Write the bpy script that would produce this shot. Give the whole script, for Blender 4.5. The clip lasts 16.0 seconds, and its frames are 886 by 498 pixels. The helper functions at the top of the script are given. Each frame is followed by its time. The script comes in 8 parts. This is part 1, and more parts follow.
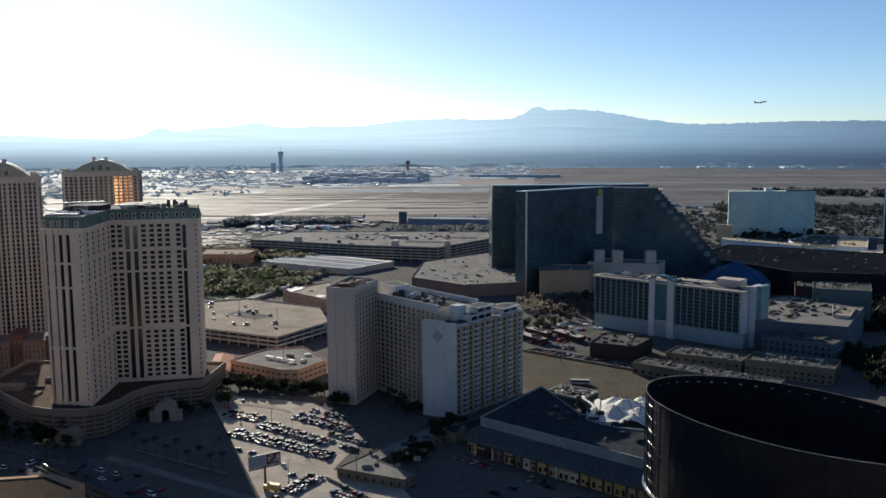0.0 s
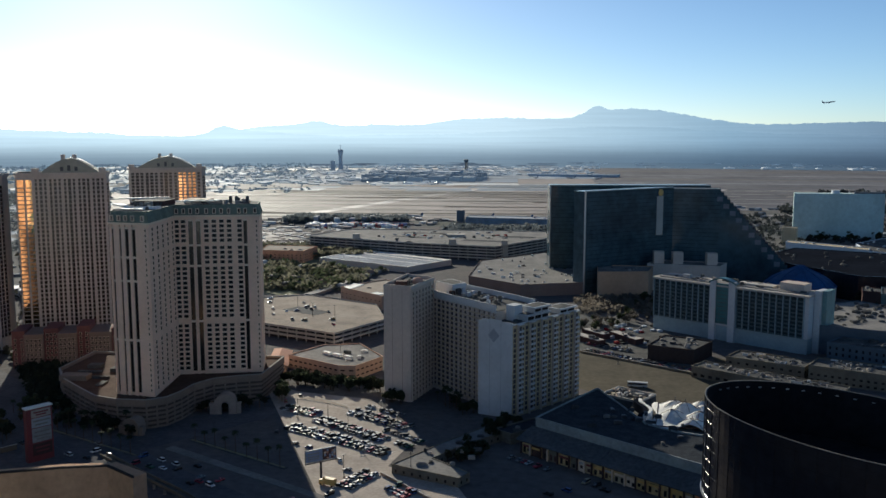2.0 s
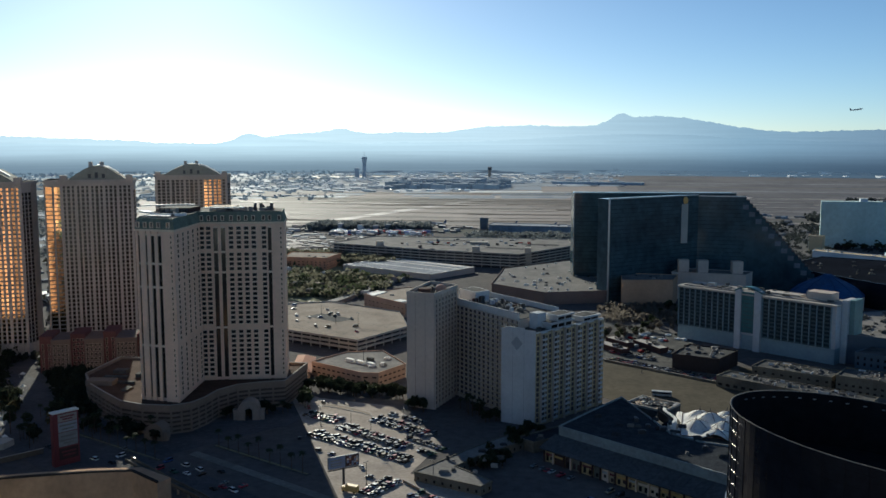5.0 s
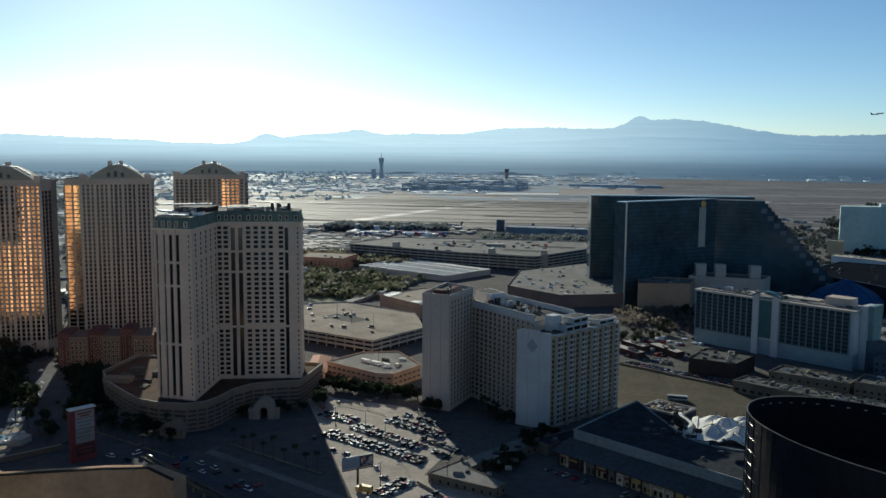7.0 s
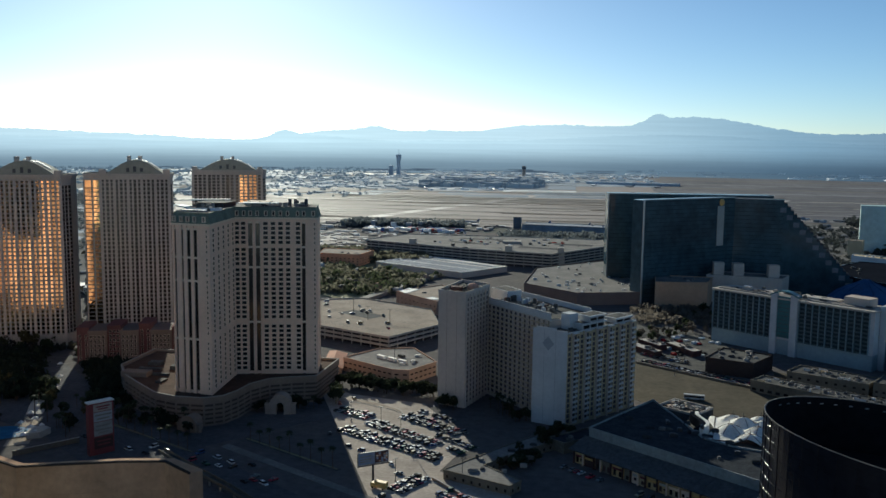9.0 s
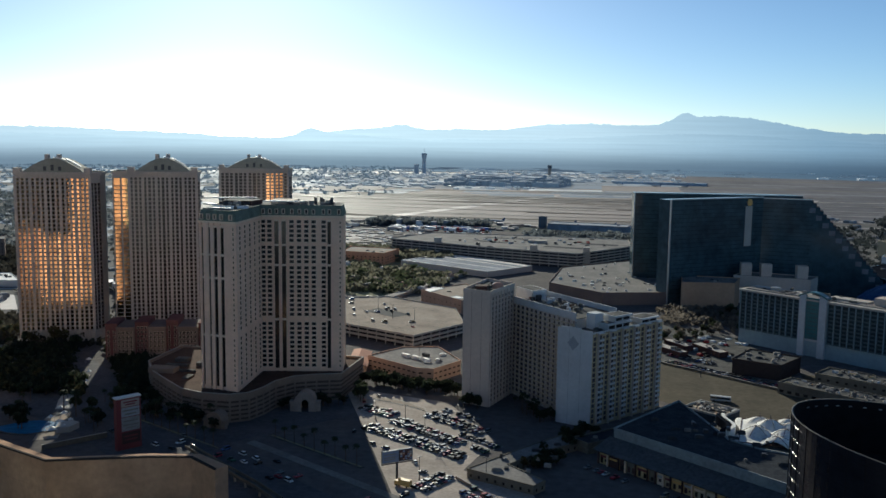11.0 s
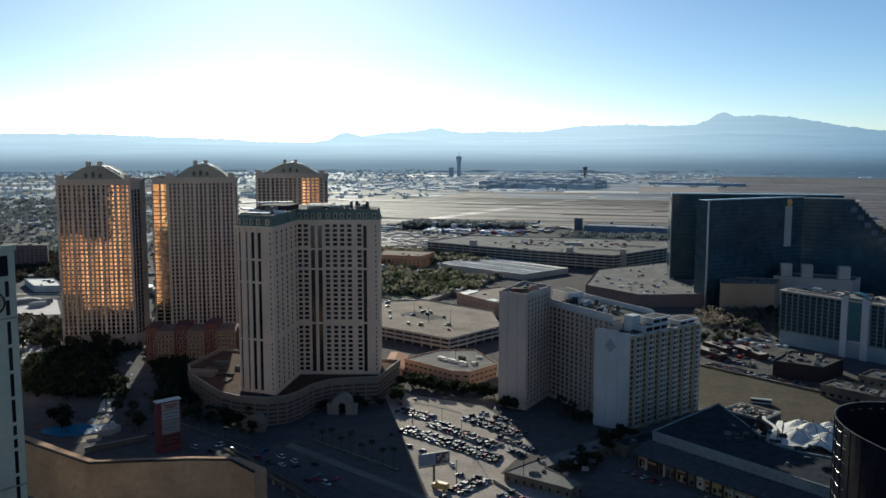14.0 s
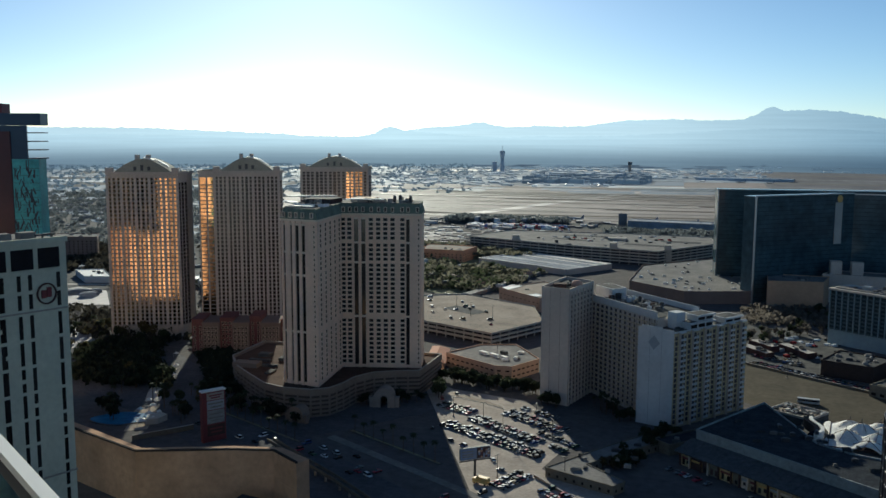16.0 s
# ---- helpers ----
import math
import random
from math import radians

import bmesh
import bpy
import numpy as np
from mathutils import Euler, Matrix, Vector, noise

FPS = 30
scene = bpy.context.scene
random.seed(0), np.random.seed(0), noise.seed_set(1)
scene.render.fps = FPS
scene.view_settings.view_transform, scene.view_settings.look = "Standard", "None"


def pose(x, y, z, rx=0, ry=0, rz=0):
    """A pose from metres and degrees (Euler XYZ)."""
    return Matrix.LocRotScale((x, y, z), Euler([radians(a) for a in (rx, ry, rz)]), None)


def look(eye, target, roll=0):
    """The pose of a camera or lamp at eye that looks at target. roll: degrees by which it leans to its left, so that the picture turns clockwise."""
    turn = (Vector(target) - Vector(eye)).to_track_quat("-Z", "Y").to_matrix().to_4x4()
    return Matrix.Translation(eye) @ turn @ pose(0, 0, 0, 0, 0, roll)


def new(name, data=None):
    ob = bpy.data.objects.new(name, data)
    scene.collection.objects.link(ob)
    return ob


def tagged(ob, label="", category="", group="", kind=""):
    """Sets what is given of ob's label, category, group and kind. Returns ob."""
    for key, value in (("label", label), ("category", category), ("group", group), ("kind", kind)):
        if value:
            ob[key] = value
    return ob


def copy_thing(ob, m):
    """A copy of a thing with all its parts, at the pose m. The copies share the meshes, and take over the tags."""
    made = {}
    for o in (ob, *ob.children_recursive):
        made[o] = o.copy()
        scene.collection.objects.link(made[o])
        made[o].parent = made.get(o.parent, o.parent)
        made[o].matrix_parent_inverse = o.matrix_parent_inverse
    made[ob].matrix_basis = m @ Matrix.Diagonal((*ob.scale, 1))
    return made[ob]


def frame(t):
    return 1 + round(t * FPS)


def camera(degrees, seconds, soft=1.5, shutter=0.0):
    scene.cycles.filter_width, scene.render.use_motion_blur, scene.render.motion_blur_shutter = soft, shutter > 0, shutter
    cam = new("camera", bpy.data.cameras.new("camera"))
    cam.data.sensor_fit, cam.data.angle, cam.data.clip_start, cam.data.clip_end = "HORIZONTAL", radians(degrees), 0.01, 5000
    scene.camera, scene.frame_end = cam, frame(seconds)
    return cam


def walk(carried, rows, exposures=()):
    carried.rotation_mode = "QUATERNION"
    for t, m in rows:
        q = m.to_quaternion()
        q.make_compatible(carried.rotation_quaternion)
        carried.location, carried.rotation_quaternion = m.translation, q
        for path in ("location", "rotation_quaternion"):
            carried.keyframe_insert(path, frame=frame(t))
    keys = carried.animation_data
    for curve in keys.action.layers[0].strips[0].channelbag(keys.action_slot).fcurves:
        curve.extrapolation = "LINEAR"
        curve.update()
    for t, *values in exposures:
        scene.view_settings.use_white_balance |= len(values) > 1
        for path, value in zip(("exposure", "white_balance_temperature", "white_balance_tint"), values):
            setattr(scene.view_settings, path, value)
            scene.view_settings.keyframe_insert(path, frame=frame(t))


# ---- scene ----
# The camera is held in the hand on a balcony high up in a hotel tower and turns to the left.
EYE = 155.0
cam = camera(52.52, 16.0, soft=1.55)
ROWS = [  # seconds, yaw, pitch, roll
    (0.0, 0.000, -7.250, -0.350),
    (0.5, 0.788, -6.885, -0.347),
    (1.0, 2.057, -6.324, 0.049),
    (1.5, 3.572, -6.538, -0.317),
    (2.0, 3.684, -7.315, -0.025),
    (2.5, 4.348, -7.557, 0.069),
    (3.0, 4.522, -7.221, 0.274),
    (3.5, 4.424, -7.112, 0.479),
    (4.0, 4.576, -7.095, 0.203),
    (6.5, 5.993, -6.451, 0.387),
    (7.0, 6.217, -6.749, 0.395),
    (7.5, 6.325, -6.816, -0.077),
    (8.0, 6.818, -6.800, 0.271),
    (10.5, 8.096, -7.207, 0.721),
    (11.0, 8.887, -7.050, 0.786),
    (11.5, 8.915, -7.026, 0.687),
    (12.0, 8.607, -6.715, 0.538),
    (12.5, 8.754, -6.586, 0.553),
    (13.0, 9.638, -6.561, 0.770),
    (13.5, 10.742, -6.702, 0.271),
    (14.0, 11.164, -6.877, 0.071),
    (14.5, 11.808, -7.279, -0.061),
    (15.0, 11.854, -7.287, 0.067),
    (15.5, 12.797, -7.393, 0.124),
    (16.0, 13.907, -7.244, 0.205),
]
EXPOSURES = [(0.0, 0.33, 5850, 4), (0.5, 0.37, 5850, 4), (1.5, 0.2, 5780, 1), (3.0, 0.24, 5800, 2), (4.0, 0.17, 5700, 0), (7.0, 0.05, 5620, -5), (8.0, 0.04, 5610, -6), (10.5, 0.13, 5640, -1), (12.0, 0.06, 5580, -5), (13.0, 0.06, 5570, -6), (15.0, 0.15, 5700, 2), (16.0, 0.05, 5610, -5)]
walk(cam, [(t, pose(0, 0, EYE, 90 + pitch, 0, yaw) @ pose(0, 0, 0, 0, 0, roll)) for t, yaw, pitch, roll in ROWS], EXPOSURES)

# ---- light ----
SUN_AZ, SUN_EL = -21.3, 18.2
world = bpy.data.worlds.new("sky")
scene.world = world
world.use_nodes = True
wn, wl = world.node_tree.nodes, world.node_tree.links
sky = wn.new("ShaderNodeTexSky")
sky.sky_type = "NISHITA"
sky.sun_disc = False
sky.sun_elevation, sky.sun_rotation = radians(SUN_EL), radians(SUN_AZ)
sky.altitude, sky.air_density, sky.dust_density, sky.ozone_density = 2800, 0.85, 2.3, 2.2
background = wn["Background"]
wl.new(sky.outputs[0], background.inputs[0])
background.inputs[1].default_value = 0.08

sun_data = bpy.data.lights.new("sun", "SUN")
sun_data.energy, sun_data.angle, sun_data.color = 5.6, radians(0.55), (1.0, 0.85, 0.67)
sun = new("sun", sun_data)
sun_way = Vector((math.sin(radians(SUN_AZ)) * math.cos(radians(SUN_EL)), math.cos(radians(SUN_AZ)) * math.cos(radians(SUN_EL)), math.sin(radians(SUN_EL))))
sun.matrix_world = look(sun_way * 900 + Vector((0, 0, 200)), (0, 0, 200))


# ---- materials ----
def surf(name, base, rough=0.85, var=0.18, s1=0.04, s2=0.9, bump=0.0, metal=0.0, tint=None, spec=None, pieces=0.0):
    """A surface whose colour varies at two scales; tint is a second colour that comes up in stains; pieces varies it from part to part."""
    m = bpy.data.materials.new(name)
    m.use_nodes = True
    n, l = m.node_tree.nodes, m.node_tree.links
    b = n["Principled BSDF"]
    b.inputs["Roughness"].default_value, b.inputs["Metallic"].default_value = rough, metal
    b.inputs["Specular IOR Level"].default_value = spec if spec is not None else 0.03 if rough > 0.74 else 0.5
    geo = n.new("ShaderNodeNewGeometry")
    big, small = n.new("ShaderNodeTexNoise"), n.new("ShaderNodeTexNoise")
    for tex, s, det in ((big, s1, 5), (small, s2, 4)):
        tex.inputs["Scale"].default_value, tex.inputs["Detail"].default_value, tex.inputs["Roughness"].default_value = s, det, 0.6
        l.new(geo.outputs["Position"], tex.inputs["Vector"])
    c2 = tint or tuple(c * 0.55 for c in base)
    mix = n.new("ShaderNodeMix")
    mix.data_type = "RGBA"
    mix.inputs["A"].default_value, mix.inputs["B"].default_value = (*base, 1), (*c2, 1)
    ramp = n.new("ShaderNodeMapRange")
    ramp.inputs["From Min"].default_value, ramp.inputs["From Max"].default_value = 0.38, 0.72
    ramp.inputs["To Max"].default_value = min(1.0, var * 3)
    l.new(big.outputs["Fac"], ramp.inputs["Value"])
    l.new(ramp.outputs["Result"], mix.inputs["Factor"])
    vary = n.new("ShaderNodeMapRange")
    vary.inputs["To Min"].default_value, vary.inputs["To Max"].default_value = 1 - var * 1.4, 1 + var * 1.4
    l.new(small.outputs["Fac"], vary.inputs["Value"])
    hsv = n.new("ShaderNodeHueSaturation")
    l.new(mix.outputs["Result"], hsv.inputs["Color"])
    if pieces:
        info, own, times = n.new("ShaderNodeObjectInfo"), n.new("ShaderNodeMapRange"), n.new("ShaderNodeMath")
        own.inputs["To Min"].default_value, own.inputs["To Max"].default_value = 1 - pieces, 1 + pieces
        l.new(info.outputs["Random"], own.inputs["Value"])
        times.operation = "MULTIPLY"
        l.new(own.outputs["Result"], times.inputs[0])
        l.new(vary.outputs["Result"], times.inputs[1])
        l.new(times.outputs[0], hsv.inputs["Value"])
    else:
        l.new(vary.outputs["Result"], hsv.inputs["Value"])
    l.new(hsv.outputs["Color"], b.inputs["Base Color"])
    if bump:
        bp = n.new("ShaderNodeBump")
        bp.inputs["Strength"].default_value, bp.inputs["Distance"].default_value = bump, 0.25
        l.new(small.outputs["Fac"], bp.inputs["Height"])
        l.new(bp.outputs["Normal"], b.inputs["Normal"])
    return m


def islands(name, colours, rough=0.8, glow=None):
    """Small pieces joined in one mesh, each island with one of the colours; glow: haze before far land, painted as
    emission.
    """
    m = bpy.data.materials.new(name)
    m.use_nodes = True
    n, l = m.node_tree.nodes, m.node_tree.links
    b = n["Principled BSDF"]
    b.inputs["Roughness"].default_value, b.inputs["Specular IOR Level"].default_value = rough, 0.04 if rough > 0.74 else 0.5
    geo, ramp = n.new("ShaderNodeNewGeometry"), n.new("ShaderNodeValToRGB")
    ramp.color_ramp.interpolation = "CONSTANT"
    for i, c in enumerate(colours):
        e = ramp.color_ramp.elements[i] if i < 2 else ramp.color_ramp.elements.new(i / len(colours))
        e.position, e.color = i / len(colours), (*c, 1)
    l.new(geo.outputs["Random Per Island"], ramp.inputs["Fac"])
    l.new(ramp.outputs["Color"], b.inputs["Base Color"])
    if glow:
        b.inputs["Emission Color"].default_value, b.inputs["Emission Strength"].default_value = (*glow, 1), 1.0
    return m


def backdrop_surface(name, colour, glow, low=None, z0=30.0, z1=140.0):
    """Far land: its own colour plus the haze of the air painted as emission, stronger towards the sun; low: the glow at
    the height z0.
    """
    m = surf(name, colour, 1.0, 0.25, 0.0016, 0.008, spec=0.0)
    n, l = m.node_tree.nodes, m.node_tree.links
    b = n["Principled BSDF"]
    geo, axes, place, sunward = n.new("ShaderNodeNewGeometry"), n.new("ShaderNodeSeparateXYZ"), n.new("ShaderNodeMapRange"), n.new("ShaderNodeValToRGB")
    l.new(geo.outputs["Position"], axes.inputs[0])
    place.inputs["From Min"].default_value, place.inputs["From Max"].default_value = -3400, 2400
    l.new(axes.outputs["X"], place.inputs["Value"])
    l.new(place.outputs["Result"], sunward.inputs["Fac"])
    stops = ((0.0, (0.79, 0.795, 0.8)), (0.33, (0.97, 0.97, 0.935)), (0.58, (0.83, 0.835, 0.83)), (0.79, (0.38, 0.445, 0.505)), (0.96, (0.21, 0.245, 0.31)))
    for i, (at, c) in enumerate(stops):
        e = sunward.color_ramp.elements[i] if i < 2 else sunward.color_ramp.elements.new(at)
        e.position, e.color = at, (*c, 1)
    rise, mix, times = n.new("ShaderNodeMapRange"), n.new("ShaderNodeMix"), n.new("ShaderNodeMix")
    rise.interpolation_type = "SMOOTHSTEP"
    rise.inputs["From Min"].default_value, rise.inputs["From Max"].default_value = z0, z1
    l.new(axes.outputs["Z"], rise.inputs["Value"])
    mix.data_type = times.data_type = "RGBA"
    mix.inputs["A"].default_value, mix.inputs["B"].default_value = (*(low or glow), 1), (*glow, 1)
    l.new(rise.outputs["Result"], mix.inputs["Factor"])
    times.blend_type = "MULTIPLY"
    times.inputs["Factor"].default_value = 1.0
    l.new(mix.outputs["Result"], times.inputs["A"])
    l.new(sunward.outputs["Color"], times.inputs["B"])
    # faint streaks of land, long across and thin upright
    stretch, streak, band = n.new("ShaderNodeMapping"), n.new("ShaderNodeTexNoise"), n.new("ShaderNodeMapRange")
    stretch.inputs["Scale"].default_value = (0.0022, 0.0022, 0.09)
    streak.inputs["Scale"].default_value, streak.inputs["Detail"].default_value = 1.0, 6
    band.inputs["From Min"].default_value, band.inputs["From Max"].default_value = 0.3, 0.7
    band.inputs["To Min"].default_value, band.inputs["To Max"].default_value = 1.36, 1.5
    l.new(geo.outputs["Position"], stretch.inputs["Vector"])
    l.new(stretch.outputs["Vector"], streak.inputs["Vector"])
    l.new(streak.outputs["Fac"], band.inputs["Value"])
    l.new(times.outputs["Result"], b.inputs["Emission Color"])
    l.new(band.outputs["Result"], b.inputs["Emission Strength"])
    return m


def leafy(name, base, tint, s1=0.15, s2=1.5, through_light=0.5):
    """Foliage: a blade that also lets light through."""
    m = surf(name, base, 0.8, 0.3, s1, s2, tint=tint, spec=0.15)
    n, l = m.node_tree.nodes, m.node_tree.links
    b = n["Principled BSDF"]
    glow, mix = n.new("ShaderNodeBsdfTranslucent"), n.new("ShaderNodeMixShader")
    mix.inputs[0].default_value = through_light
    l.new(b.inputs["Base Color"].links[0].from_socket, glow.inputs["Color"])
    l.new(b.outputs[0], mix.inputs[1])
    l.new(glow.outputs[0], mix.inputs[2])
    l.new(mix.outputs[0], n["Material Output"].inputs[0])
    return m


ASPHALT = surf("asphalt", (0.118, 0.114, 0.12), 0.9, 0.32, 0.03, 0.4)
# far paler than the street asphalt: strong sun put into the colour
LOT = surf("sun_brightened_lot_asphalt", (0.45, 0.385, 0.33), 0.9, 0.28, 0.07, 0.6, tint=(0.28, 0.24, 0.205))
CONCRETE = surf("concrete", (0.33, 0.3, 0.27), 0.85, 0.15, 0.05, 0.7)
PALE_CONCRETE = surf("pale_concrete", (0.48, 0.44, 0.39), 0.85, 0.12, 0.05, 0.7)
DIRT = surf("bare_dirt", (0.108, 0.093, 0.068), 0.95, 0.3, 0.03, 0.25, tint=(0.066, 0.058, 0.044))
SCRUB = surf("desert_scrub", (0.125, 0.125, 0.126), 0.95, 0.3, 0.006, 0.06, tint=(0.06, 0.065, 0.05))
AIRFIELD = surf("airfield_soil", (0.25, 0.21, 0.197), 0.8, 0.3, 0.003, 0.02, tint=(0.16, 0.137, 0.132), spec=0.1)
RUNWAY = surf("runway_concrete", (0.45, 0.4, 0.38), 0.65, 0.25, 0.004, 0.05, spec=0.15)
TAXIWAY = surf("taxiway_asphalt", (0.13, 0.118, 0.108), 0.7, 0.16, 0.004, 0.05, spec=0.12)
GRASS = surf("dry_brown_verge", (0.12, 0.104, 0.09), 0.95, 0.2, 0.004, 0.05)
APRON = surf("grey_apron", (0.25, 0.265, 0.29), 0.9, 0.3, 0.004, 0.03, tint=(0.15, 0.17, 0.2))
SLATE = surf("slate_blue_sheet", (0.105, 0.13, 0.16), 0.75, 0.2, 0.02, 0.2)
PAINT = surf("road_paint", (0.75, 0.73, 0.68), 0.7, 0.1)
WORN_PAINT = surf("worn_road_paint", (0.16, 0.16, 0.155), 0.8, 0.35, 0.1, 1.0)
CREAM = surf("cream_stucco", (0.79, 0.575, 0.425), 0.85, 0.1, 0.05, 0.5)
CREAM_BAND = surf("pale_stucco_band", (0.76, 0.61, 0.46), 0.85, 0.08, 0.05, 0.5)
GREEN_ROOF = surf("verdigris_metal_roof", (0.2, 0.232, 0.185), 0.75, 0.28, 0.12, 0.8)
BEIGE = surf("beige_stucco", (0.57, 0.485, 0.415), 0.88, 0.12, 0.04, 0.5)
# near-black podium brown: shade low on the tower put into the colour
PODIUM = surf("podium_shade_brown", (0.1, 0.08, 0.068), 0.88, 0.12, 0.05, 0.5)
CITY = surf("dark_city_ground", (0.105, 0.097, 0.096), 0.95, 0.34, 0.015, 0.2, tint=(0.145, 0.128, 0.118))
# ledge brown, also darkened for the podium's shade
LEDGE = surf("ledge_shade_brown", (0.235, 0.185, 0.15), 0.88, 0.15, 0.05, 0.5)
HANGAR_WALL = surf("blue_grey_sheet_wall", (0.27, 0.31, 0.36), 0.8, 0.3, 0.03, 0.2)
HALL_ROOF = surf("silver_roof_sheet", (0.36, 0.39, 0.44), 0.8, 0.3, 0.02, 0.2)
ROOF_MIXED = surf("patched_dark_roofing", (0.13, 0.125, 0.115), 0.9, 0.35, 0.09, 0.6, tint=(0.045, 0.047, 0.052))
PODIUM_ROOF = surf("red_brown_roof_gravel", (0.1, 0.065, 0.05), 0.95, 0.25, 0.06, 0.5)
EMBLEM = surf("faded_emblem_paint", (0.34, 0.35, 0.37), 0.8, 0.1, 0.2, 1.0)
BAZAAR_ROOF = surf("blue_black_roofing", (0.042, 0.046, 0.052), 0.9, 0.5, 0.2, 1.2, tint=(0.07, 0.074, 0.08), spec=0.0)
BLUE_FASCIA = surf("blue_grey_fascia", (0.22, 0.24, 0.245), 0.7, 0.35, 0.05, 0.5, tint=(0.31, 0.345, 0.335))
TROP_WALL = surf("pale_teal_grey_render", (0.5, 0.61, 0.6), 0.85, 0.18, 0.02, 0.2)
# pale blue base stands in for haze before the far airport buildings
FAR_BLUE = surf("haze_tinted_cladding", (0.5, 0.55, 0.61), 0.8, 0.2, 0.01, 0.06)
GALLERY_ROOF = surf("grey_roof_sheet", (0.105, 0.108, 0.112), 0.85, 0.4, 0.06, 0.6, tint=(0.07, 0.073, 0.077), spec=0.0)
OCHRE = surf("ochre_shutter", (0.58, 0.42, 0.2), 0.7, 0.3, 0.2, 1.0)
HALL_WALL = surf("tan_hall_render", (0.52, 0.33, 0.21), 0.88, 0.3, 0.05, 0.4, tint=(0.33, 0.205, 0.13))
TERRACE = surf("dim_terrace_glass", (0.15, 0.17, 0.21), 0.5, 0.3, 0.1, 0.6)
YELLOW_STUCCO = surf("yellow_stucco", (0.5, 0.41, 0.27), 0.85, 0.1, 0.05, 0.5)
# white render toned down, the shade on it mixed into the colour
SHADE_WHITE = surf("shade_toned_white_render", (0.56, 0.565, 0.57), 0.8, 0.12, 0.05, 0.5)
SIG_BAND = surf("brown_spandrel", (0.36, 0.31, 0.275), 0.85, 0.12, 0.05, 0.5)
WHITE = surf("white_paint", (0.66, 0.68, 0.71), 0.75, 0.07, 0.05, 0.5)
SIG_WALL = surf("sand_stucco", (0.52, 0.445, 0.385), 0.85, 0.14, 0.04, 0.5)
BRICK_RED = surf("brick_red_stucco", (0.17, 0.08, 0.075), 0.88, 0.14, 0.06, 0.6)
ORANGE = surf("orange_stucco", (0.68, 0.34, 0.2), 0.88, 0.2, 0.06, 0.6)
TOWN = surf("brown_salmon_stucco", (0.22, 0.165, 0.14), 0.88, 0.12, 0.06, 0.6)
SLIT_WALL = surf("grey_green_concrete", (0.53, 0.525, 0.42), 0.85, 0.14, 0.05, 0.5)
SALMON = surf("salmon_stucco", (0.5, 0.335, 0.25), 0.88, 0.14, 0.06, 0.6)
TERRACOTTA = surf("terracotta_roof", (0.5, 0.3, 0.22), 0.85, 0.15, 0.06, 0.9)
TAN = surf("tan_render", (0.46, 0.31, 0.205), 0.88, 0.14, 0.03, 0.4)
BROWN = surf("dark_brown_cladding", (0.09, 0.055, 0.05), 0.8, 0.12, 0.05, 0.5)
ROOF_GREY = surf("grey_roofing", (0.24, 0.225, 0.21), 0.9, 0.3, 0.06, 0.5, tint=(0.13, 0.125, 0.12))
ROOF_TAN = surf("tan_gravel_roof", (0.38, 0.32, 0.26), 0.95, 0.3, 0.05, 0.5, tint=(0.24, 0.2, 0.165))
ROOF_DARK = surf("dark_roofing", (0.05, 0.053, 0.062), 0.85, 0.3, 0.05, 0.35)
ROOF_WHITE = surf("white_roof_sheet", (0.76, 0.735, 0.69), 0.7, 0.12, 0.05, 0.5, spec=0.2)
STEEL = surf("galvanised_steel", (0.5, 0.51, 0.52), 0.4, 0.12, 0.3, 2.0, metal=0.8)
DARK_METAL = surf("dark_metal", (0.05, 0.05, 0.055), 0.5, 0.15, 0.3, 2.0)
BLUE_WINDOW = surf("dark_blue_window_wall", (0.012, 0.034, 0.046), 0.35, 0.3, 0.1, 0.8, spec=0.3)
BLUE_RAIL = surf("blue_grey_rail", (0.06, 0.1, 0.118), 0.6, 0.25, 0.1, 1.0)
NAVY = surf("navy_cladding", (0.03, 0.05, 0.09), 0.35, 0.15, 0.05, 0.4)
DARK_RED = surf("dark_red_cladding", (0.075, 0.016, 0.02), 0.4, 0.2, 0.05, 0.4)
TEAL_PALE = surf("pale_teal_glass", (0.12, 0.42, 0.4), 0.3, 0.3, 0.1, 0.6)
TEAL = surf("teal_glass_panels", (0.035, 0.15, 0.17), 0.35, 0.2, 0.1, 1.0)
BLUE_DOME = surf("blue_roof_metal", (0.03, 0.085, 0.21), 0.6, 0.35, 0.05, 0.6, spec=0.2)
# darkened red: dimness of the shaded pylon put into the enamel
RED = surf("red_enamel", (0.17, 0.032, 0.036), 0.6, 0.15, 0.1, 1.0)
SIGN_WHITE = surf("sign_face", (0.42, 0.425, 0.43), 0.5, 0.08, 0.2, 2.0)
SIGN_BLUE = surf("billboard_poster", (0.25, 0.3, 0.42), 0.5, 0.15, 0.2, 1.0)
YELLOW = surf("yellow_enamel", (0.66, 0.41, 0.13), 0.5, 0.12, 0.2, 1.0)
WATER = surf("pool_water", (0.025, 0.15, 0.32), 0.5, 0.3, 0.2, 1.0, bump=0.05, spec=0.03)
WINDOW = surf("dark_window_glass", (0.026, 0.023, 0.023), 0.25, 0.25, 0.1, 1.0, spec=0.22, pieces=0.5)
DIM_WINDOW = surf("dim_brown_window_glass", (0.085, 0.074, 0.08), 0.35, 0.3, 0.1, 1.0, spec=0.22, pieces=0.6)
STRIP_GLASS = surf("bronze_window_glass", (0.035, 0.026, 0.022), 0.14, 0.25, 0.05, 0.3, spec=0.6)
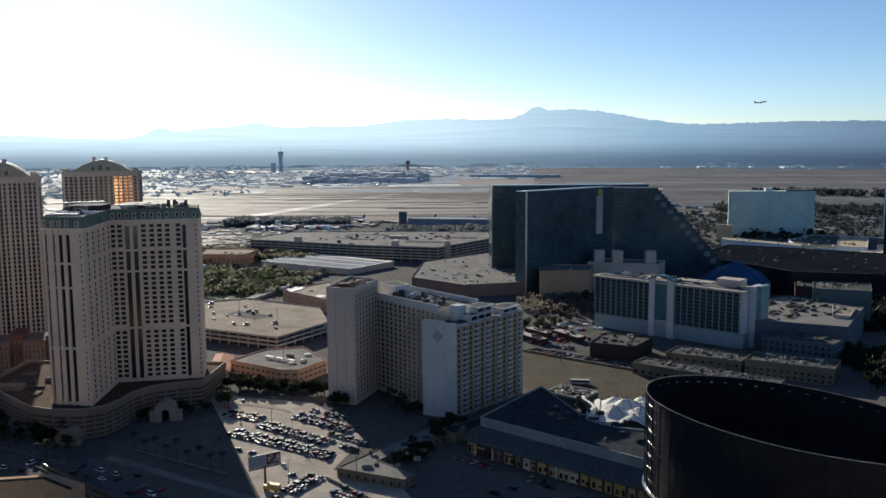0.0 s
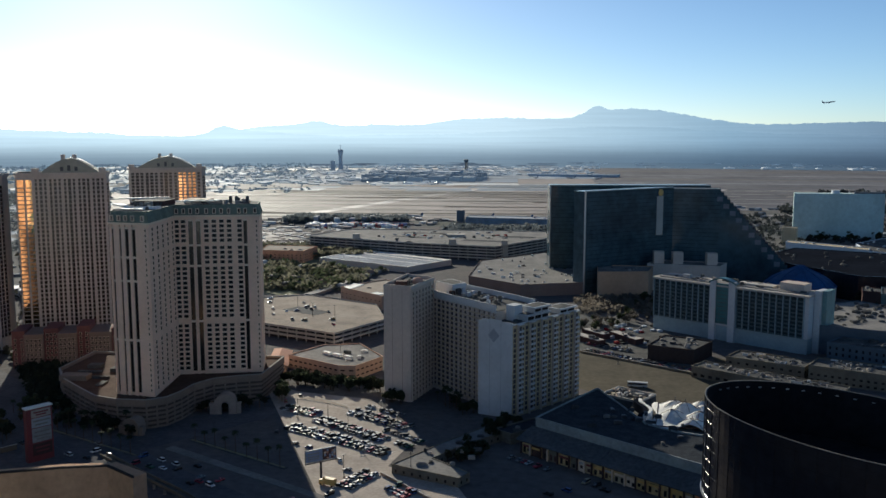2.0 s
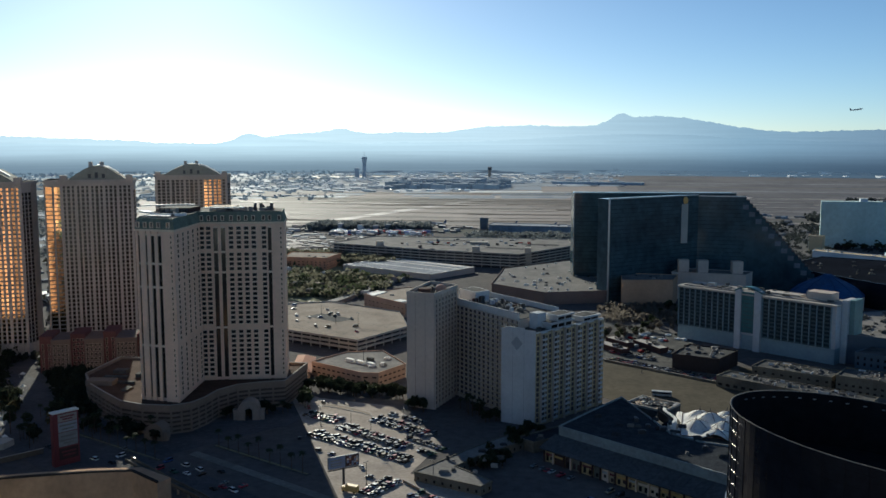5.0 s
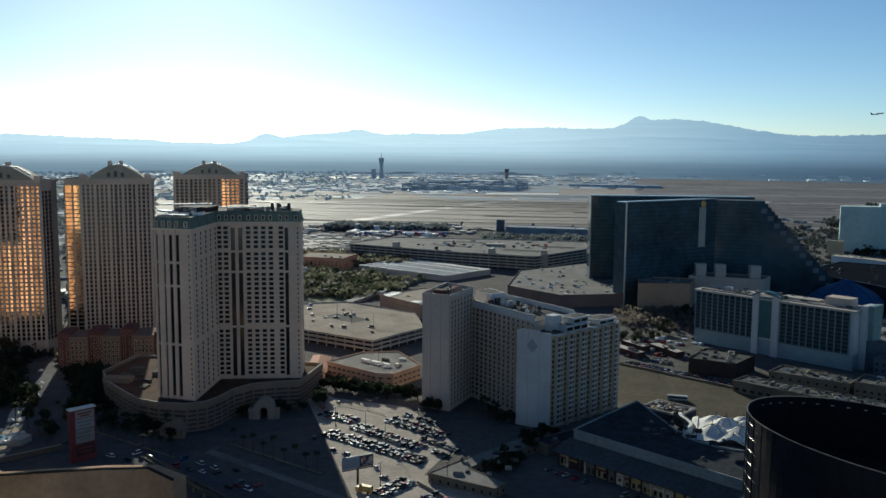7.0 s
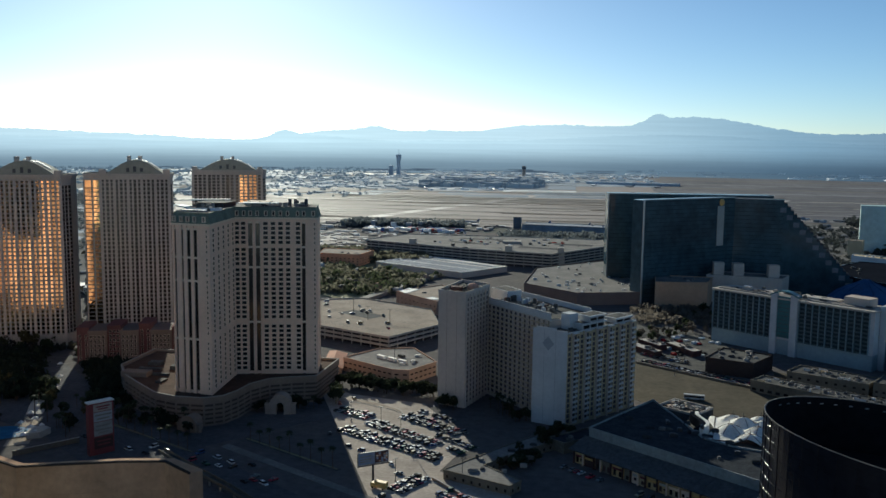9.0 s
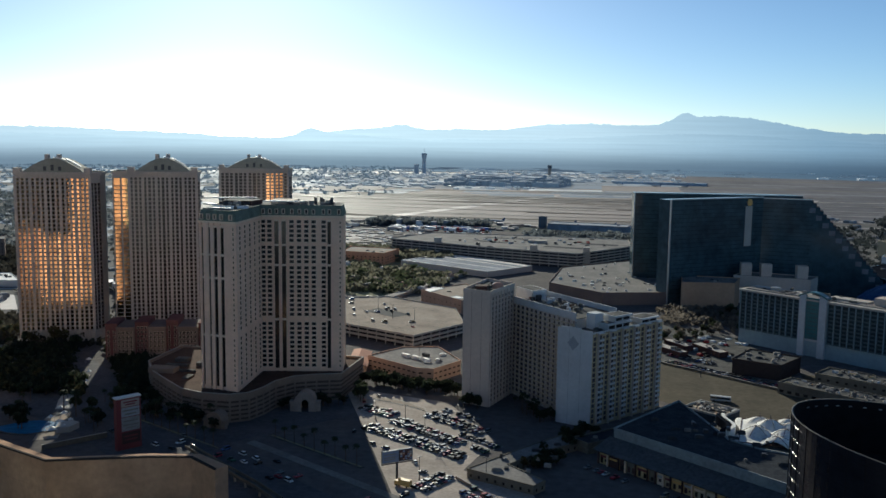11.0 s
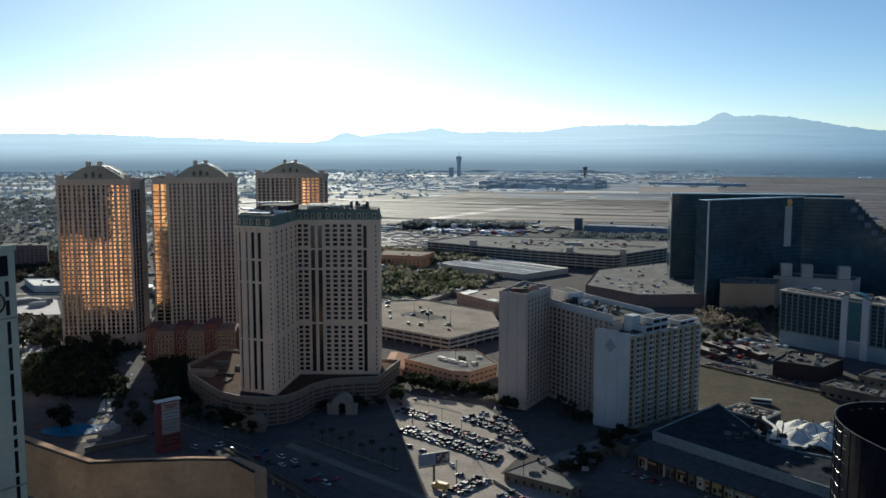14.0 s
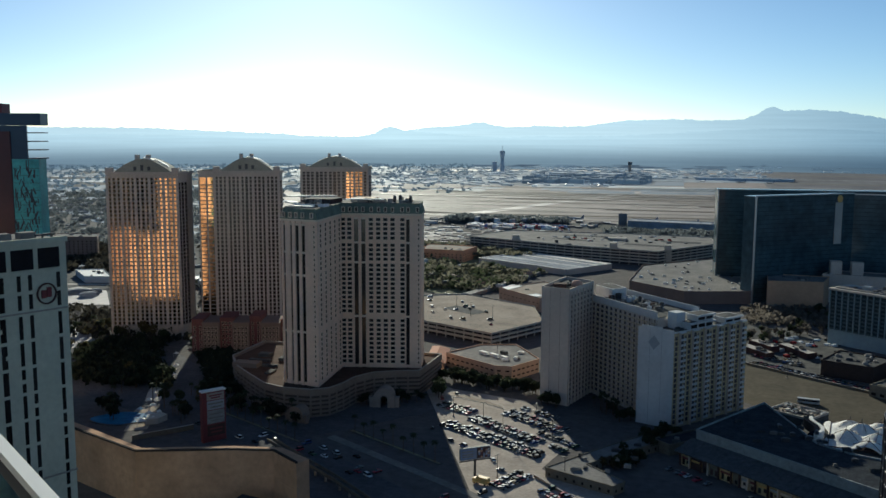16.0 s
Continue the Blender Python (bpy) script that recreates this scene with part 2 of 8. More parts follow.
# lightened, blotchy base stands in for sky and ground reflections
GREEN_GLASS = surf("dark_green_mirror_glass", (0.062, 0.1, 0.118), 0.12, 0.5, 0.02, 0.12, spec=0.25, bump=0.03, tint=(0.03, 0.05, 0.064))
BLACK_GLASS = surf("black_curtain_glass", (0.017, 0.018, 0.024), 0.15, 0.3, 0.03, 0.3, spec=0.25)
GOLD_GLASS = surf("gold_mirror_glass", (0.76, 0.49, 0.28), 0.08, 0.55, 0.1, 0.35, metal=1.0, bump=0.02, pieces=0.5)
MEMBRANE = leafy("dirty_white_membrane", (0.88, 0.86, 0.81), (0.7, 0.67, 0.62), 0.25, 1.2, 0.15)
BARK = surf("bark", (0.12, 0.085, 0.06), 0.95, 0.2, 1.0, 6.0)
LEAF = leafy("foliage", (0.062, 0.073, 0.04), (0.034, 0.042, 0.027))
# far foliage: haze put into the pale colour and a faint emission
FAR_LEAF = backdrop_surface("far_hazed_foliage", (0.2, 0.22, 0.24), (0.05, 0.065, 0.08))
# paler foliage copy: sunlight on the garden put into the leaf colour
LEAF_GARDEN = leafy("sun_brightened_garden_foliage", (0.165, 0.16, 0.115), (0.11, 0.105, 0.08), 0.06, 0.6, 0.55)
# bluer foliage for far trees: haze tint put into the leaf colour
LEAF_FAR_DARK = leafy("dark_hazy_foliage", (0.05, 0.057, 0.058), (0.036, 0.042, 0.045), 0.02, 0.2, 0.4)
LEAF_DUSK = leafy("dusky_brown_foliage", (0.06, 0.055, 0.042), (0.035, 0.034, 0.03), 0.08, 0.8, 0.35)
# greyer foliage for distant trees, haze mixed into the leaf colour
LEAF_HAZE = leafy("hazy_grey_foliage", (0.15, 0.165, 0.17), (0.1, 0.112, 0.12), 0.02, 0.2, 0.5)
# paler brown leaves: the haze before the resort is in the colour
LEAF_BROWN = leafy("hazed_brown_foliage", (0.17, 0.15, 0.125), (0.12, 0.105, 0.09), 0.08, 0.8, 0.5)
LEAF_DRY = leafy("olive_foliage", (0.11, 0.1, 0.05), (0.07, 0.055, 0.03))
LAWN = surf("garden_ground", (0.22, 0.215, 0.13), 0.95, 0.35, 0.04, 0.4, tint=(0.18, 0.15, 0.11))
SHOP_WALL = surf("dull_olive_render", (0.19, 0.17, 0.135), 0.88, 0.25, 0.06, 0.6)
# plinth and fins of the white hotel: deep shade put into the grey
BLOCK_BASE = surf("shade_grey_plinth_render", (0.3, 0.375, 0.4), 0.85, 0.14, 0.04, 0.4)
DEEP_TEAL = surf("deep_teal_cladding", (0.055, 0.1, 0.115), 0.6, 0.25, 0.04, 0.4)
PORCH_STONE = surf("pale_porch_stone", (0.33, 0.275, 0.235), 0.85, 0.15, 0.2, 1.0)
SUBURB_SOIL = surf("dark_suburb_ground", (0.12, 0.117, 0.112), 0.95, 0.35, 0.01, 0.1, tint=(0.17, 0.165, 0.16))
NAVY_ROOF = surf("navy_roof_membrane", (0.016, 0.019, 0.027), 0.92, 0.3, 0.03, 0.3, spec=0.0)
BLACK_LINING = surf("black_inner_lining", (0.022, 0.022, 0.025), 0.9, 0.35, 0.03, 0.3, spec=0.02)
# airfield colours again, bluer and darker: haze away from the sun painted in
EAST_SOIL = surf("hazed_airfield_soil", (0.17, 0.166, 0.178), 0.9, 0.42, 0.004, 0.03, tint=(0.1, 0.1, 0.112), spec=0.03)
EAST_STRIP = surf("hazed_runway_strip", (0.25, 0.245, 0.26), 0.85, 0.35, 0.006, 0.04, spec=0.03)
GABLE_WALL = surf("olive_grey_gable_render", (0.33, 0.32, 0.265), 0.85, 0.15, 0.05, 0.5)
# darker copy of the foliage: shade put into the leaf colour
LEAF_SHADE = leafy("shade_painted_foliage", (0.034, 0.04, 0.024), (0.02, 0.026, 0.018), 0.15, 1.5, 0.35)
# sign panel grey lowered to paint the shade on the signs
PANEL_GREY = surf("shade_dimmed_sign_panel", (0.27, 0.265, 0.26), 0.6, 0.2, 0.3, 2.0)
BLACK_BROWN = surf("black_brown_cladding", (0.05, 0.041, 0.04), 0.85, 0.2, 0.05, 0.5)
SEA_GLASS = surf("dull_sea_green_glass", (0.17, 0.29, 0.29), 0.5, 0.2, 0.1, 0.6)
TYRE = surf("tyre_rubber", (0.02, 0.02, 0.02), 0.9, 0.1)

RAIL_GLASS = surf("greenish_rail_glass", (0.62, 0.8, 0.62), 0.02, 0.02)
RAIL_GLASS.node_tree.nodes["Principled BSDF"].inputs["Transmission Weight"].default_value = 1.0


# ---- mesh helpers ----
def box(bm, x0, x1, y0, y1, z0, z1, slot=0):
    v = [bm.verts.new((x, y, z)) for z in (z0, z1) for y in (y0, y1) for x in (x0, x1)]
    for f in ((0, 2, 3, 1), (4, 5, 7, 6), (0, 1, 5, 4), (2, 6, 7, 3), (0, 4, 6, 2), (1, 3, 7, 5)):
        bm.faces.new([v[i] for i in f]).material_index = slot
    return bm


def prism(bm, pts, z0, z1, slot=0, top=None):
    """Extrudes a plan outline from z0 to z1; top: a second outline of as many points for the upper rim."""
    if sum(a[0] * b[1] - b[0] * a[1] for a, b in zip(pts, pts[1:] + pts[:1])) < 0:
        pts = pts[::-1]
        top = top[::-1] if top else None
    lo = [bm.verts.new((x, y, z0)) for x, y in pts]
    hi = [bm.verts.new((x, y, z1)) for x, y in (top or pts)]
    n = len(pts)
    bm.faces.new(lo[::-1]).material_index = slot
    bm.faces.new(hi).material_index = slot
    for i in range(n):
        bm.faces.new((lo[i], lo[(i + 1) % n], hi[(i + 1) % n], hi[i])).material_index = slot
    return bm


def slab_along(bm, p, q, thick, z0, z1, slot=0):
    """An upright slab along the line p-q, lying to the right of the way from p to q by thick."""
    dx, dy = q[0] - p[0], q[1] - p[1]
    k = math.hypot(dx, dy)
    nx, ny = dy / k * thick, -dx / k * thick
    return prism(bm, [p, q, (q[0] + nx, q[1] + ny), (p[0] + nx, p[1] + ny)], z0, z1, slot)


def shrink(pts, d):
    """The outline moved inwards by d (convex enough outlines)."""
    cx, cy = sum(p[0] for p in pts) / len(pts), sum(p[1] for p in pts) / len(pts)
    r = max(math.hypot(p[0] - cx, p[1] - cy) for p in pts)
    return [(cx + (x - cx) * (1 - d / r), cy + (y - cy) * (1 - d / r)) for x, y in pts]


def mesh_of(name, bm, *mats):
    me = bpy.data.meshes.new(name)
    bm.to_mesh(me)
    bm.free()
    for m in mats:
        me.materials.append(m)
    return me


def part(name, bm, material, parent, label=""):
    mats = material if isinstance(material, (tuple, list)) else (material,)
    ob = new(name, mesh_of(name, bm, *mats) if isinstance(bm, bmesh.types.BMesh) else bm)
    ob.parent = parent
    return tagged(ob, label)


def thing(name, label, category, at=(0, 0, 0), turn=0, group="", kind=""):
    ob = new(name)
    ob.matrix_world = pose(*at, 0, 0, turn)
    ob.empty_display_size = 1
    return tagged(ob, label, category, group, kind)


def structure(name, bm, material, label, category):
    return tagged(part(name, bm, material, None), label, category, kind="structure")


def flat(name, pts, z, material, label, category, thick=0.1):
    return structure(name, prism(bmesh.new(), pts, z - thick, z), material, label, category)


PANES = {}


def pane_mesh(w, h, mats, depth=0.14, rim=0.12):
    """A window: a frame that stands proud of the wall and a pane set back in it; it faces -y, its foot centre at the origin."""
    key = (round(w, 2), round(h, 2), depth, rim, tuple(m.name for m in mats))
    if key not in PANES:
        bm = bmesh.new()
        box(bm, -w / 2 + rim, w / 2 - rim, -0.06, 0.0, rim, h - rim, 0)
        if rim:
            for x0, x1, z0, z1 in ((-w / 2, -w / 2 + rim, 0, h), (w / 2 - rim, w / 2, 0, h), (-w / 2 + rim, w / 2 - rim, 0, rim), (-w / 2 + rim, w / 2 - rim, h - rim, h)):
                box(bm, x0, x1, -depth, 0.0, z0, z1, 1)
        PANES[key] = mesh_of("window", bm, *mats)
    return PANES[key]


def facade(parent, p, q, cols, rows, w, h, mats, name="window", depth=0.14, rim=0.12, off=0.02, skip=None):
    """Windows on the wall from p to q (plan points in the parent's frame, the outside to the right of the way); cols: metres along it; rows: sill heights."""
    a = math.atan2(q[1] - p[1], q[0] - p[0])
    ux, uy = math.cos(a), math.sin(a)
    me = pane_mesh(w, h, mats, depth, rim)
    for c in cols:
        for z in rows:
            if skip and skip(c, z):
                continue
            ob = new(name, me)
            ob.parent = parent
            ob.matrix_local = pose(p[0] + ux * c + uy * off, p[1] + uy * c - ux * off, z, 0, 0, math.degrees(a))


def window_field(parent, p, q, cols, rows, w, h, mats, depth=0.14, rim=0.12, off=0.02):
    """Far windows on the wall from p to q as one mesh, each a frame with a pane set back in it."""
    a = math.atan2(q[1] - p[1], q[0] - p[0])
    ux, uy = math.cos(a), math.sin(a)
    bm = bmesh.new()
    for c in cols:
        for z in rows:
            m = pose(p[0] + ux * c + uy * off, p[1] + uy * c - ux * off, z, 0, 0, math.degrees(a))
            k = len(bm.verts)
            box(bm, -w / 2 + rim, w / 2 - rim, -0.06, 0.0, rim, h - rim, 0)
            for x0, x1, z0, z1 in ((-w / 2, -w / 2 + rim, 0, h), (w / 2 - rim, w / 2, 0, h), (-w / 2 + rim, w / 2 - rim, 0, rim), (-w / 2 + rim, w / 2 - rim, h - rim, h)):
                box(bm, x0, x1, -depth, 0.0, z0, z1, 1)
            bm.verts.ensure_lookup_table()
            for v in bm.verts[k:]:
                v.co = m @ v.co
    return tagged(part("window_field", bm, mats, parent), kind="stuff")


def along(p, q, s, out=0.0):
    """The plan point s metres along p-q, out metres to its right."""
    k = math.hypot(q[0] - p[0], q[1] - p[1])
    ux, uy = (q[0] - p[0]) / k, (q[1] - p[1]) / k
    return (p[0] + ux * s + uy * out, p[1] + uy * s - ux * out)


def spread(a, b, n):
    return [a + (b - a) * i / (n - 1) for i in range(n)] if n > 1 else [a]


def cyl(bm, x, y, z0, z1, r0, r1=None, seg=10, slot=0):
    r1 = r0 if r1 is None else r1
    ring = lambda r, z: [bm.verts.new((x + r * math.cos(i * math.tau / seg), y + r * math.sin(i * math.tau / seg), z)) for i in range(seg)]
    lo, hi = ring(r0, z0), ring(r1, z1)
    bm.faces.new(lo[::-1]).material_index = slot
    bm.faces.new(hi).material_index = slot
    for i in range(seg):
        bm.faces.new((lo[i], lo[(i + 1) % seg], hi[(i + 1) % seg], hi[i])).material_index = slot
    return bm


def offset_plan(pts, d):
    """The outline moved out by d metres."""
    if sum(a[0] * b[1] - b[0] * a[1] for a, b in zip(pts, pts[1:] + pts[:1])) < 0:
        pts = pts[::-1]
    res, n = [], len(pts)
    for i in range(n):
        p0, p1, p2 = Vector(pts[i - 1]), Vector(pts[i]), Vector(pts[(i + 1) % n])
        n1, n2 = (p1 - p0).normalized(), (p2 - p1).normalized()
        m = Vector((n1.y + n2.y, -n1.x - n2.x))
        m = m / max(0.4, m.length_squared) * 2 * d
        res.append((p1.x + m.x, p1.y + m.y))
    return res


def ring_wall(bm, pts, thick, z0, z1):
    """A closed wall round the outline, thick metres deep on its inside."""
    pts = offset_plan(pts, 0)
    n = len(pts)
    loops = [[bm.verts.new((x, y, z)) for x, y in ps] for ps, z in ((pts, z0), (pts, z1), (offset_plan(pts, -thick), z1), (offset_plan(pts, -thick), z0))]
    for a, b in zip(loops, loops[1:] + loops[:1]):
        for i in range(n):
            bm.faces.new((a[i], a[(i + 1) % n], b[(i + 1) % n], b[i]))
    return bm


def clutter(t, pts, z, n, seed, mats, big=2.4, tall=2.2):
    """Small roof units, ducts and hatches strewn over the outline pts, each a part of t."""
    r = random.Random(seed)
    for i in range(n):
        a, b, c = r.sample(pts, 3)
        u, v = r.uniform(0.12, 0.5), r.uniform(0.12, 0.45)
        x, y = a[0] * (1 - u - v) + b[0] * u + c[0] * v, a[1] * (1 - u - v) + b[1] * u + c[1] * v
        kind = r.random()
        if kind < 0.55:
            w, d, h = r.uniform(0.5, big), r.uniform(0.5, big * 0.7), r.uniform(0.5, tall)
            bm = box(bmesh.new(), -w, w, -d, d, 0.0, h)
            box(bm, -w * 0.75, w * 0.75, -d * 0.75, d * 0.75, h, h + 0.25)
            name = "roof_unit"
        elif kind < 0.8:
            bm = box(bmesh.new(), -r.uniform(1.5, 4), r.uniform(1.5, 4), -0.35, 0.35, 0.3, r.uniform(0.8, 1.3))
            box(bm, -0.2, 0.2, -0.3, 0.3, 0, 0.3)
            name = "duct"
        else:
            bm = cyl(bmesh.new(), 0, 0, 0, r.uniform(0.8, tall), r.uniform(0.3, 0.9), seg=8)
            name = "vent"
        ob = part(name, bm, r.choice(mats), t)
        ob.matrix_local = pose(x, y, z, 0, 0, r.choice((-40, 50, -38, 20)))

# ---- ground, roads, airfield ----
structure("ground", box(bmesh.new(), -5600, 5600, -3000, 5600, -2, 0), SCRUB, "dusty grey-brown desert city ground", "ground")
flat("city_ground", [(-620, 260), (-480, 900), (-420, 1520), (720, 1440), (900, 800), (600, 150), (0, 60), (-400, 100)], 0.03, CITY, "dark built-up city ground between buildings", "ground", 0.02)
flat("suburb_ground", [(-470, 880), (-430, 1500), (-760, 2500), (-2300, 2400), (-1500, 500), (-640, 330), (-625, 500)], 0.025, SUBURB_SOIL, "dark suburban ground between trees", "ground", 0.02)
flat("scrub_field", [(225, 1000), (300, 1060), (420, 1020), (470, 1300), (960, 1360), (1150, 1760), (560, 1860), (250, 1750)], 0.19, SUBURB_SOIL, "dark scrubby ground behind the resorts", "ground", 0.02)
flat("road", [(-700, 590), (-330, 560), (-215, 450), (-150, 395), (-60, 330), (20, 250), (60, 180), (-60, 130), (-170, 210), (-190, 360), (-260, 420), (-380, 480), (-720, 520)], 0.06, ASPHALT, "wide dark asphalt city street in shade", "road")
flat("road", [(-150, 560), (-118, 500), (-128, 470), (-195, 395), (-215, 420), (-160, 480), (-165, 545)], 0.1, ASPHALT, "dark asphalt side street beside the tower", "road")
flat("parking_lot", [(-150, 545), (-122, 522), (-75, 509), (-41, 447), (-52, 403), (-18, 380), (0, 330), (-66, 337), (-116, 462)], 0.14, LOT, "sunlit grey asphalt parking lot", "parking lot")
flat("dirt_lot", [(48, 540), (58, 690), (100, 655), (200, 590), (180, 520), (110, 480)], 0.08, DIRT, "empty brown bare dirt lot", "ground")
flat("parking_lot", [(56, 637), (131, 577), (146, 600), (150, 640), (130, 720), (70, 790), (57, 692)], 0.14, ROOF_MIXED, "dark asphalt parking lot behind the dirt lot", "parking lot")
flat("garden", [(-300, 1080), (-240, 850), (-190, 842), (-140, 985), (-215, 1100)], 0.08, LAWN, "dark planted garden ground with lawn", "garden")
# roofing greys darken these concrete strips to paint the street's shade
flat("pavement", [(-163, 424), (-80, 370), (-50, 350), (-52, 346), (-82, 366), (-165, 419)], 0.2, ROOF_GREY, "concrete pavement strip with shade in its grey", "pavement", 0.18)
flat("pavement", [(-184, 405), (-134, 364), (-90, 330), (-93, 326), (-138, 360), (-188, 401)], 0.2, ROOF_MIXED, "concrete pavement strip with shade in its dark grey", "pavement", 0.18)
# pale strips follow the sunlit gap; part of its brightness is their colour
flat("driveway", [(-322, 528), (-312, 524), (-301, 500), (-290, 472), (-283, 455), (-291, 452), (-299, 468), (-311, 498)], 0.12, PALE_CONCRETE, "pale paving shaped to the sunlit strip, brightness in its colour", "driveway")
flat("driveway", [(-283, 447), (-276, 440), (-268, 424), (-262, 408), (-272, 402), (-279, 420), (-287, 436)], 0.12, ROOF_TAN, "tan paving shaped to the sunlit strip beside the pool", "driveway")
flat("road", [(-199, 797), (-180, 858), (-158, 933), (-137, 1000), (-130, 1000), (-150, 930), (-171, 856), (-190, 795)], 3.2, CONCRETE, "raised pale road behind the garage", "road", 3.15)
# pale flat painted in place of sun glare
flat("apron", [(-731, 2442), (-585, 2604), (-626, 2784), (-814, 2721)], 1.9, PALE_CONCRETE, "pale flat standing in for sun glare on the airfield", "apron", 0.05)
flat("airfield", [(-900, 1640), (900, 1560), (2600, 1900), (2600, 4900), (400, 4900), (-500, 3000), (-1100, 2500)], 0.1, AIRFIELD, "dry beige airfield soil", "airfield")
flat("airfield", [(330, 1800), (1200, 1720), (2600, 1900), (2600, 4960), (420, 4960), (300, 2900)], 0.16, EAST_SOIL, "dry airfield soil greyed for haze away from the sun", "airfield", 0.03)
STRIPS = [(-380, 1720, -20, 2660, 34, RUNWAY), (180, 1700, 620, 2560, 30, RUNWAY), (300, 2900, 2400, 2640, 60, EAST_STRIP), (320, 3150, 2500, 2860, 70, TAXIWAY),
          (350, 3450, 2500, 3120, 60, EAST_STRIP), (380, 3800, 2500, 3450, 90, TAXIWAY), (400, 4150, 2600, 3850, 80, TAXIWAY), (600, 4420, 2600, 4180, 60, TAXIWAY), (500, 4640, 2600, 4480, 60, GRASS)]
strip_random = random.Random(12)
y_strip = 1665
while y_strip < 2760:
    m = strip_random.choice((RUNWAY, TAXIWAY, TAXIWAY, GRASS))
    w = strip_random.uniform(5, 24)
    x0 = -560 - 0.28 * (y_strip - 1660) + strip_random.uniform(-60, 200) - 120 * (y_strip > 1900)
    STRIPS.append((x0, y_strip, x0 + strip_random.uniform(250, 1500), y_strip - strip_random.uniform(-30, 120), w, m))
    x2 = x0 + strip_random.uniform(500, 1500)
    STRIPS.append((x2, y_strip + 9, x2 + strip_random.uniform(200, 800), y_strip - strip_random.uniform(0, 20), strip_random.uniform(4, 10), strip_random.choice((RUNWAY, PALE_CONCRETE, TAXIWAY))))
    x3 = x0 + strip_random.uniform(100, 1900)
    STRIPS.append((x3, y_strip + 14, x3 + strip_random.uniform(60, 360), y_strip + 8, strip_random.uniform(6, 22), strip_random.choice((GRASS, TAXIWAY, PALE_CONCRETE))))
    y_strip += w * 0.9 + strip_random.uniform(14, 44)
for i, (x0, y0, x1, y1, w, m) in enumerate(STRIPS):
    a = math.atan2(y1 - y0, x1 - x0)
    nx, ny = -math.sin(a) * w / 2, math.cos(a) * w / 2
    flat("runway", [(x0 + nx, y0 + ny), (x1 + nx, y1 + ny), (x1 - nx, y1 - ny), (x0 - nx, y0 - ny)], 0.2 + 0.02 * i, m, "long runway strip across the dry airfield", "runway", 0.03)
flat("dry_field", [(-2100, 3300), (-900, 3760), (-150, 3930), (300, 3960), (300, 4130), (-150, 4100), (-950, 3980), (-2000, 3600)], 0.12, RUNWAY, "pale sunlit field far behind the terminals", "field")
flat("terminal_apron", [(-1000, 2740), (-420, 2720), (-60, 2760), (60, 3100), (300, 3500), (300, 3800), (-900, 3700), (-1500, 3000)], 0.14, APRON, "grey terminal apron among sheds", "apron")


# ---- mountains ----
def ridge(name, r, az0, az1, height, surface, label, seed, rough=1.0, deep=14.0):
    """A range at the distance r: height(az) is the skyline's metres above the ground; the foot comes 400 m nearer."""
    bm = bmesh.new()
    n, rows = 1100, 7
    grid = []
    for i in range(n + 1):
        az = az0 + (az1 - az0) * i / n
        h = height(az) + rough * (6 * noise.noise((az * 0.45, seed, 0)) + 5 * noise.noise((az * 1.9, seed, 5)) + 4.5 * noise.noise((az * 5.3, seed, 8)) + 2 * noise.noise((az * 12.7, seed, 3)))
        col = []
        for j in range(rows):
            k = j / (rows - 1)
            rr = r - deep * (1 - k) + 2 * noise.noise((az * 0.5, k * 3, seed)) * (1 - k)
            z = h * k ** 0.8 + (14 * rough * noise.noise((az * 0.8, k * 4, seed + 9)) * k * (1 - k))
            col.append(bm.verts.new((rr * math.sin(radians(az)), rr * math.cos(radians(az)), max(z, -1))))
        grid.append(col)
    for a, b in zip(grid, grid[1:]):
        for j in range(rows - 1):
            f = bm.faces.new((a[j], b[j], b[j + 1], a[j + 1]))
            f.smooth = True
    ob = structure(name, bm, surface, label, "mountains")
    return ob


def bell(x, c, w, h):
    return h * math.exp(-((x - c) / w) ** 2)


TAN1 = 4970 * math.tan(radians(1))
FAR_HILLS = ((-38, 8, -0.11), (-33, 4, 0.0), (-25.5, 2.0, 0.06), (3.4, 0.9, 0.09), (12.2, 2.2, 0.1), (-26, 5, -0.32), (-20, 4, -0.53), (-13.7, 3, 0.09), (-11.6, 1.0, 0.22), (-7, 5, 0.05), (-2.4, 1.2, 0.08), (0.2, 4, 0.5), (4.9, 0.5, 0.12), (5.9, 0.65, 0.5), (7.6, 3, 0.9), (11, 3, 0.42), (14, 6, -0.1), (23, 10, 0.2))
FAR_RIDGE = lambda az: 155 + TAN1 * (0.49 + sum(bell(az, c, w, h) for c, w, h in FAR_HILLS))
# ranges and plain carry their haze as painted emission
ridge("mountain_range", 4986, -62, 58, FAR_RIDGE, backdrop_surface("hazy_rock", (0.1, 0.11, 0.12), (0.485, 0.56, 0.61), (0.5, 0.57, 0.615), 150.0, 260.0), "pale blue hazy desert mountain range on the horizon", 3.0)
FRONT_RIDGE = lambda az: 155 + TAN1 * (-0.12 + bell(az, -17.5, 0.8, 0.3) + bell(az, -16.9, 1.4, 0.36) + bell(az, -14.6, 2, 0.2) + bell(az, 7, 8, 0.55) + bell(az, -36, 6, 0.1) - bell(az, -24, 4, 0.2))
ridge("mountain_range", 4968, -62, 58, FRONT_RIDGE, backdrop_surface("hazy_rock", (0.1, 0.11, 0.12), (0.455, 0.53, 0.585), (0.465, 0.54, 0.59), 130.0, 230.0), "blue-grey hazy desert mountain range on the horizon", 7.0)
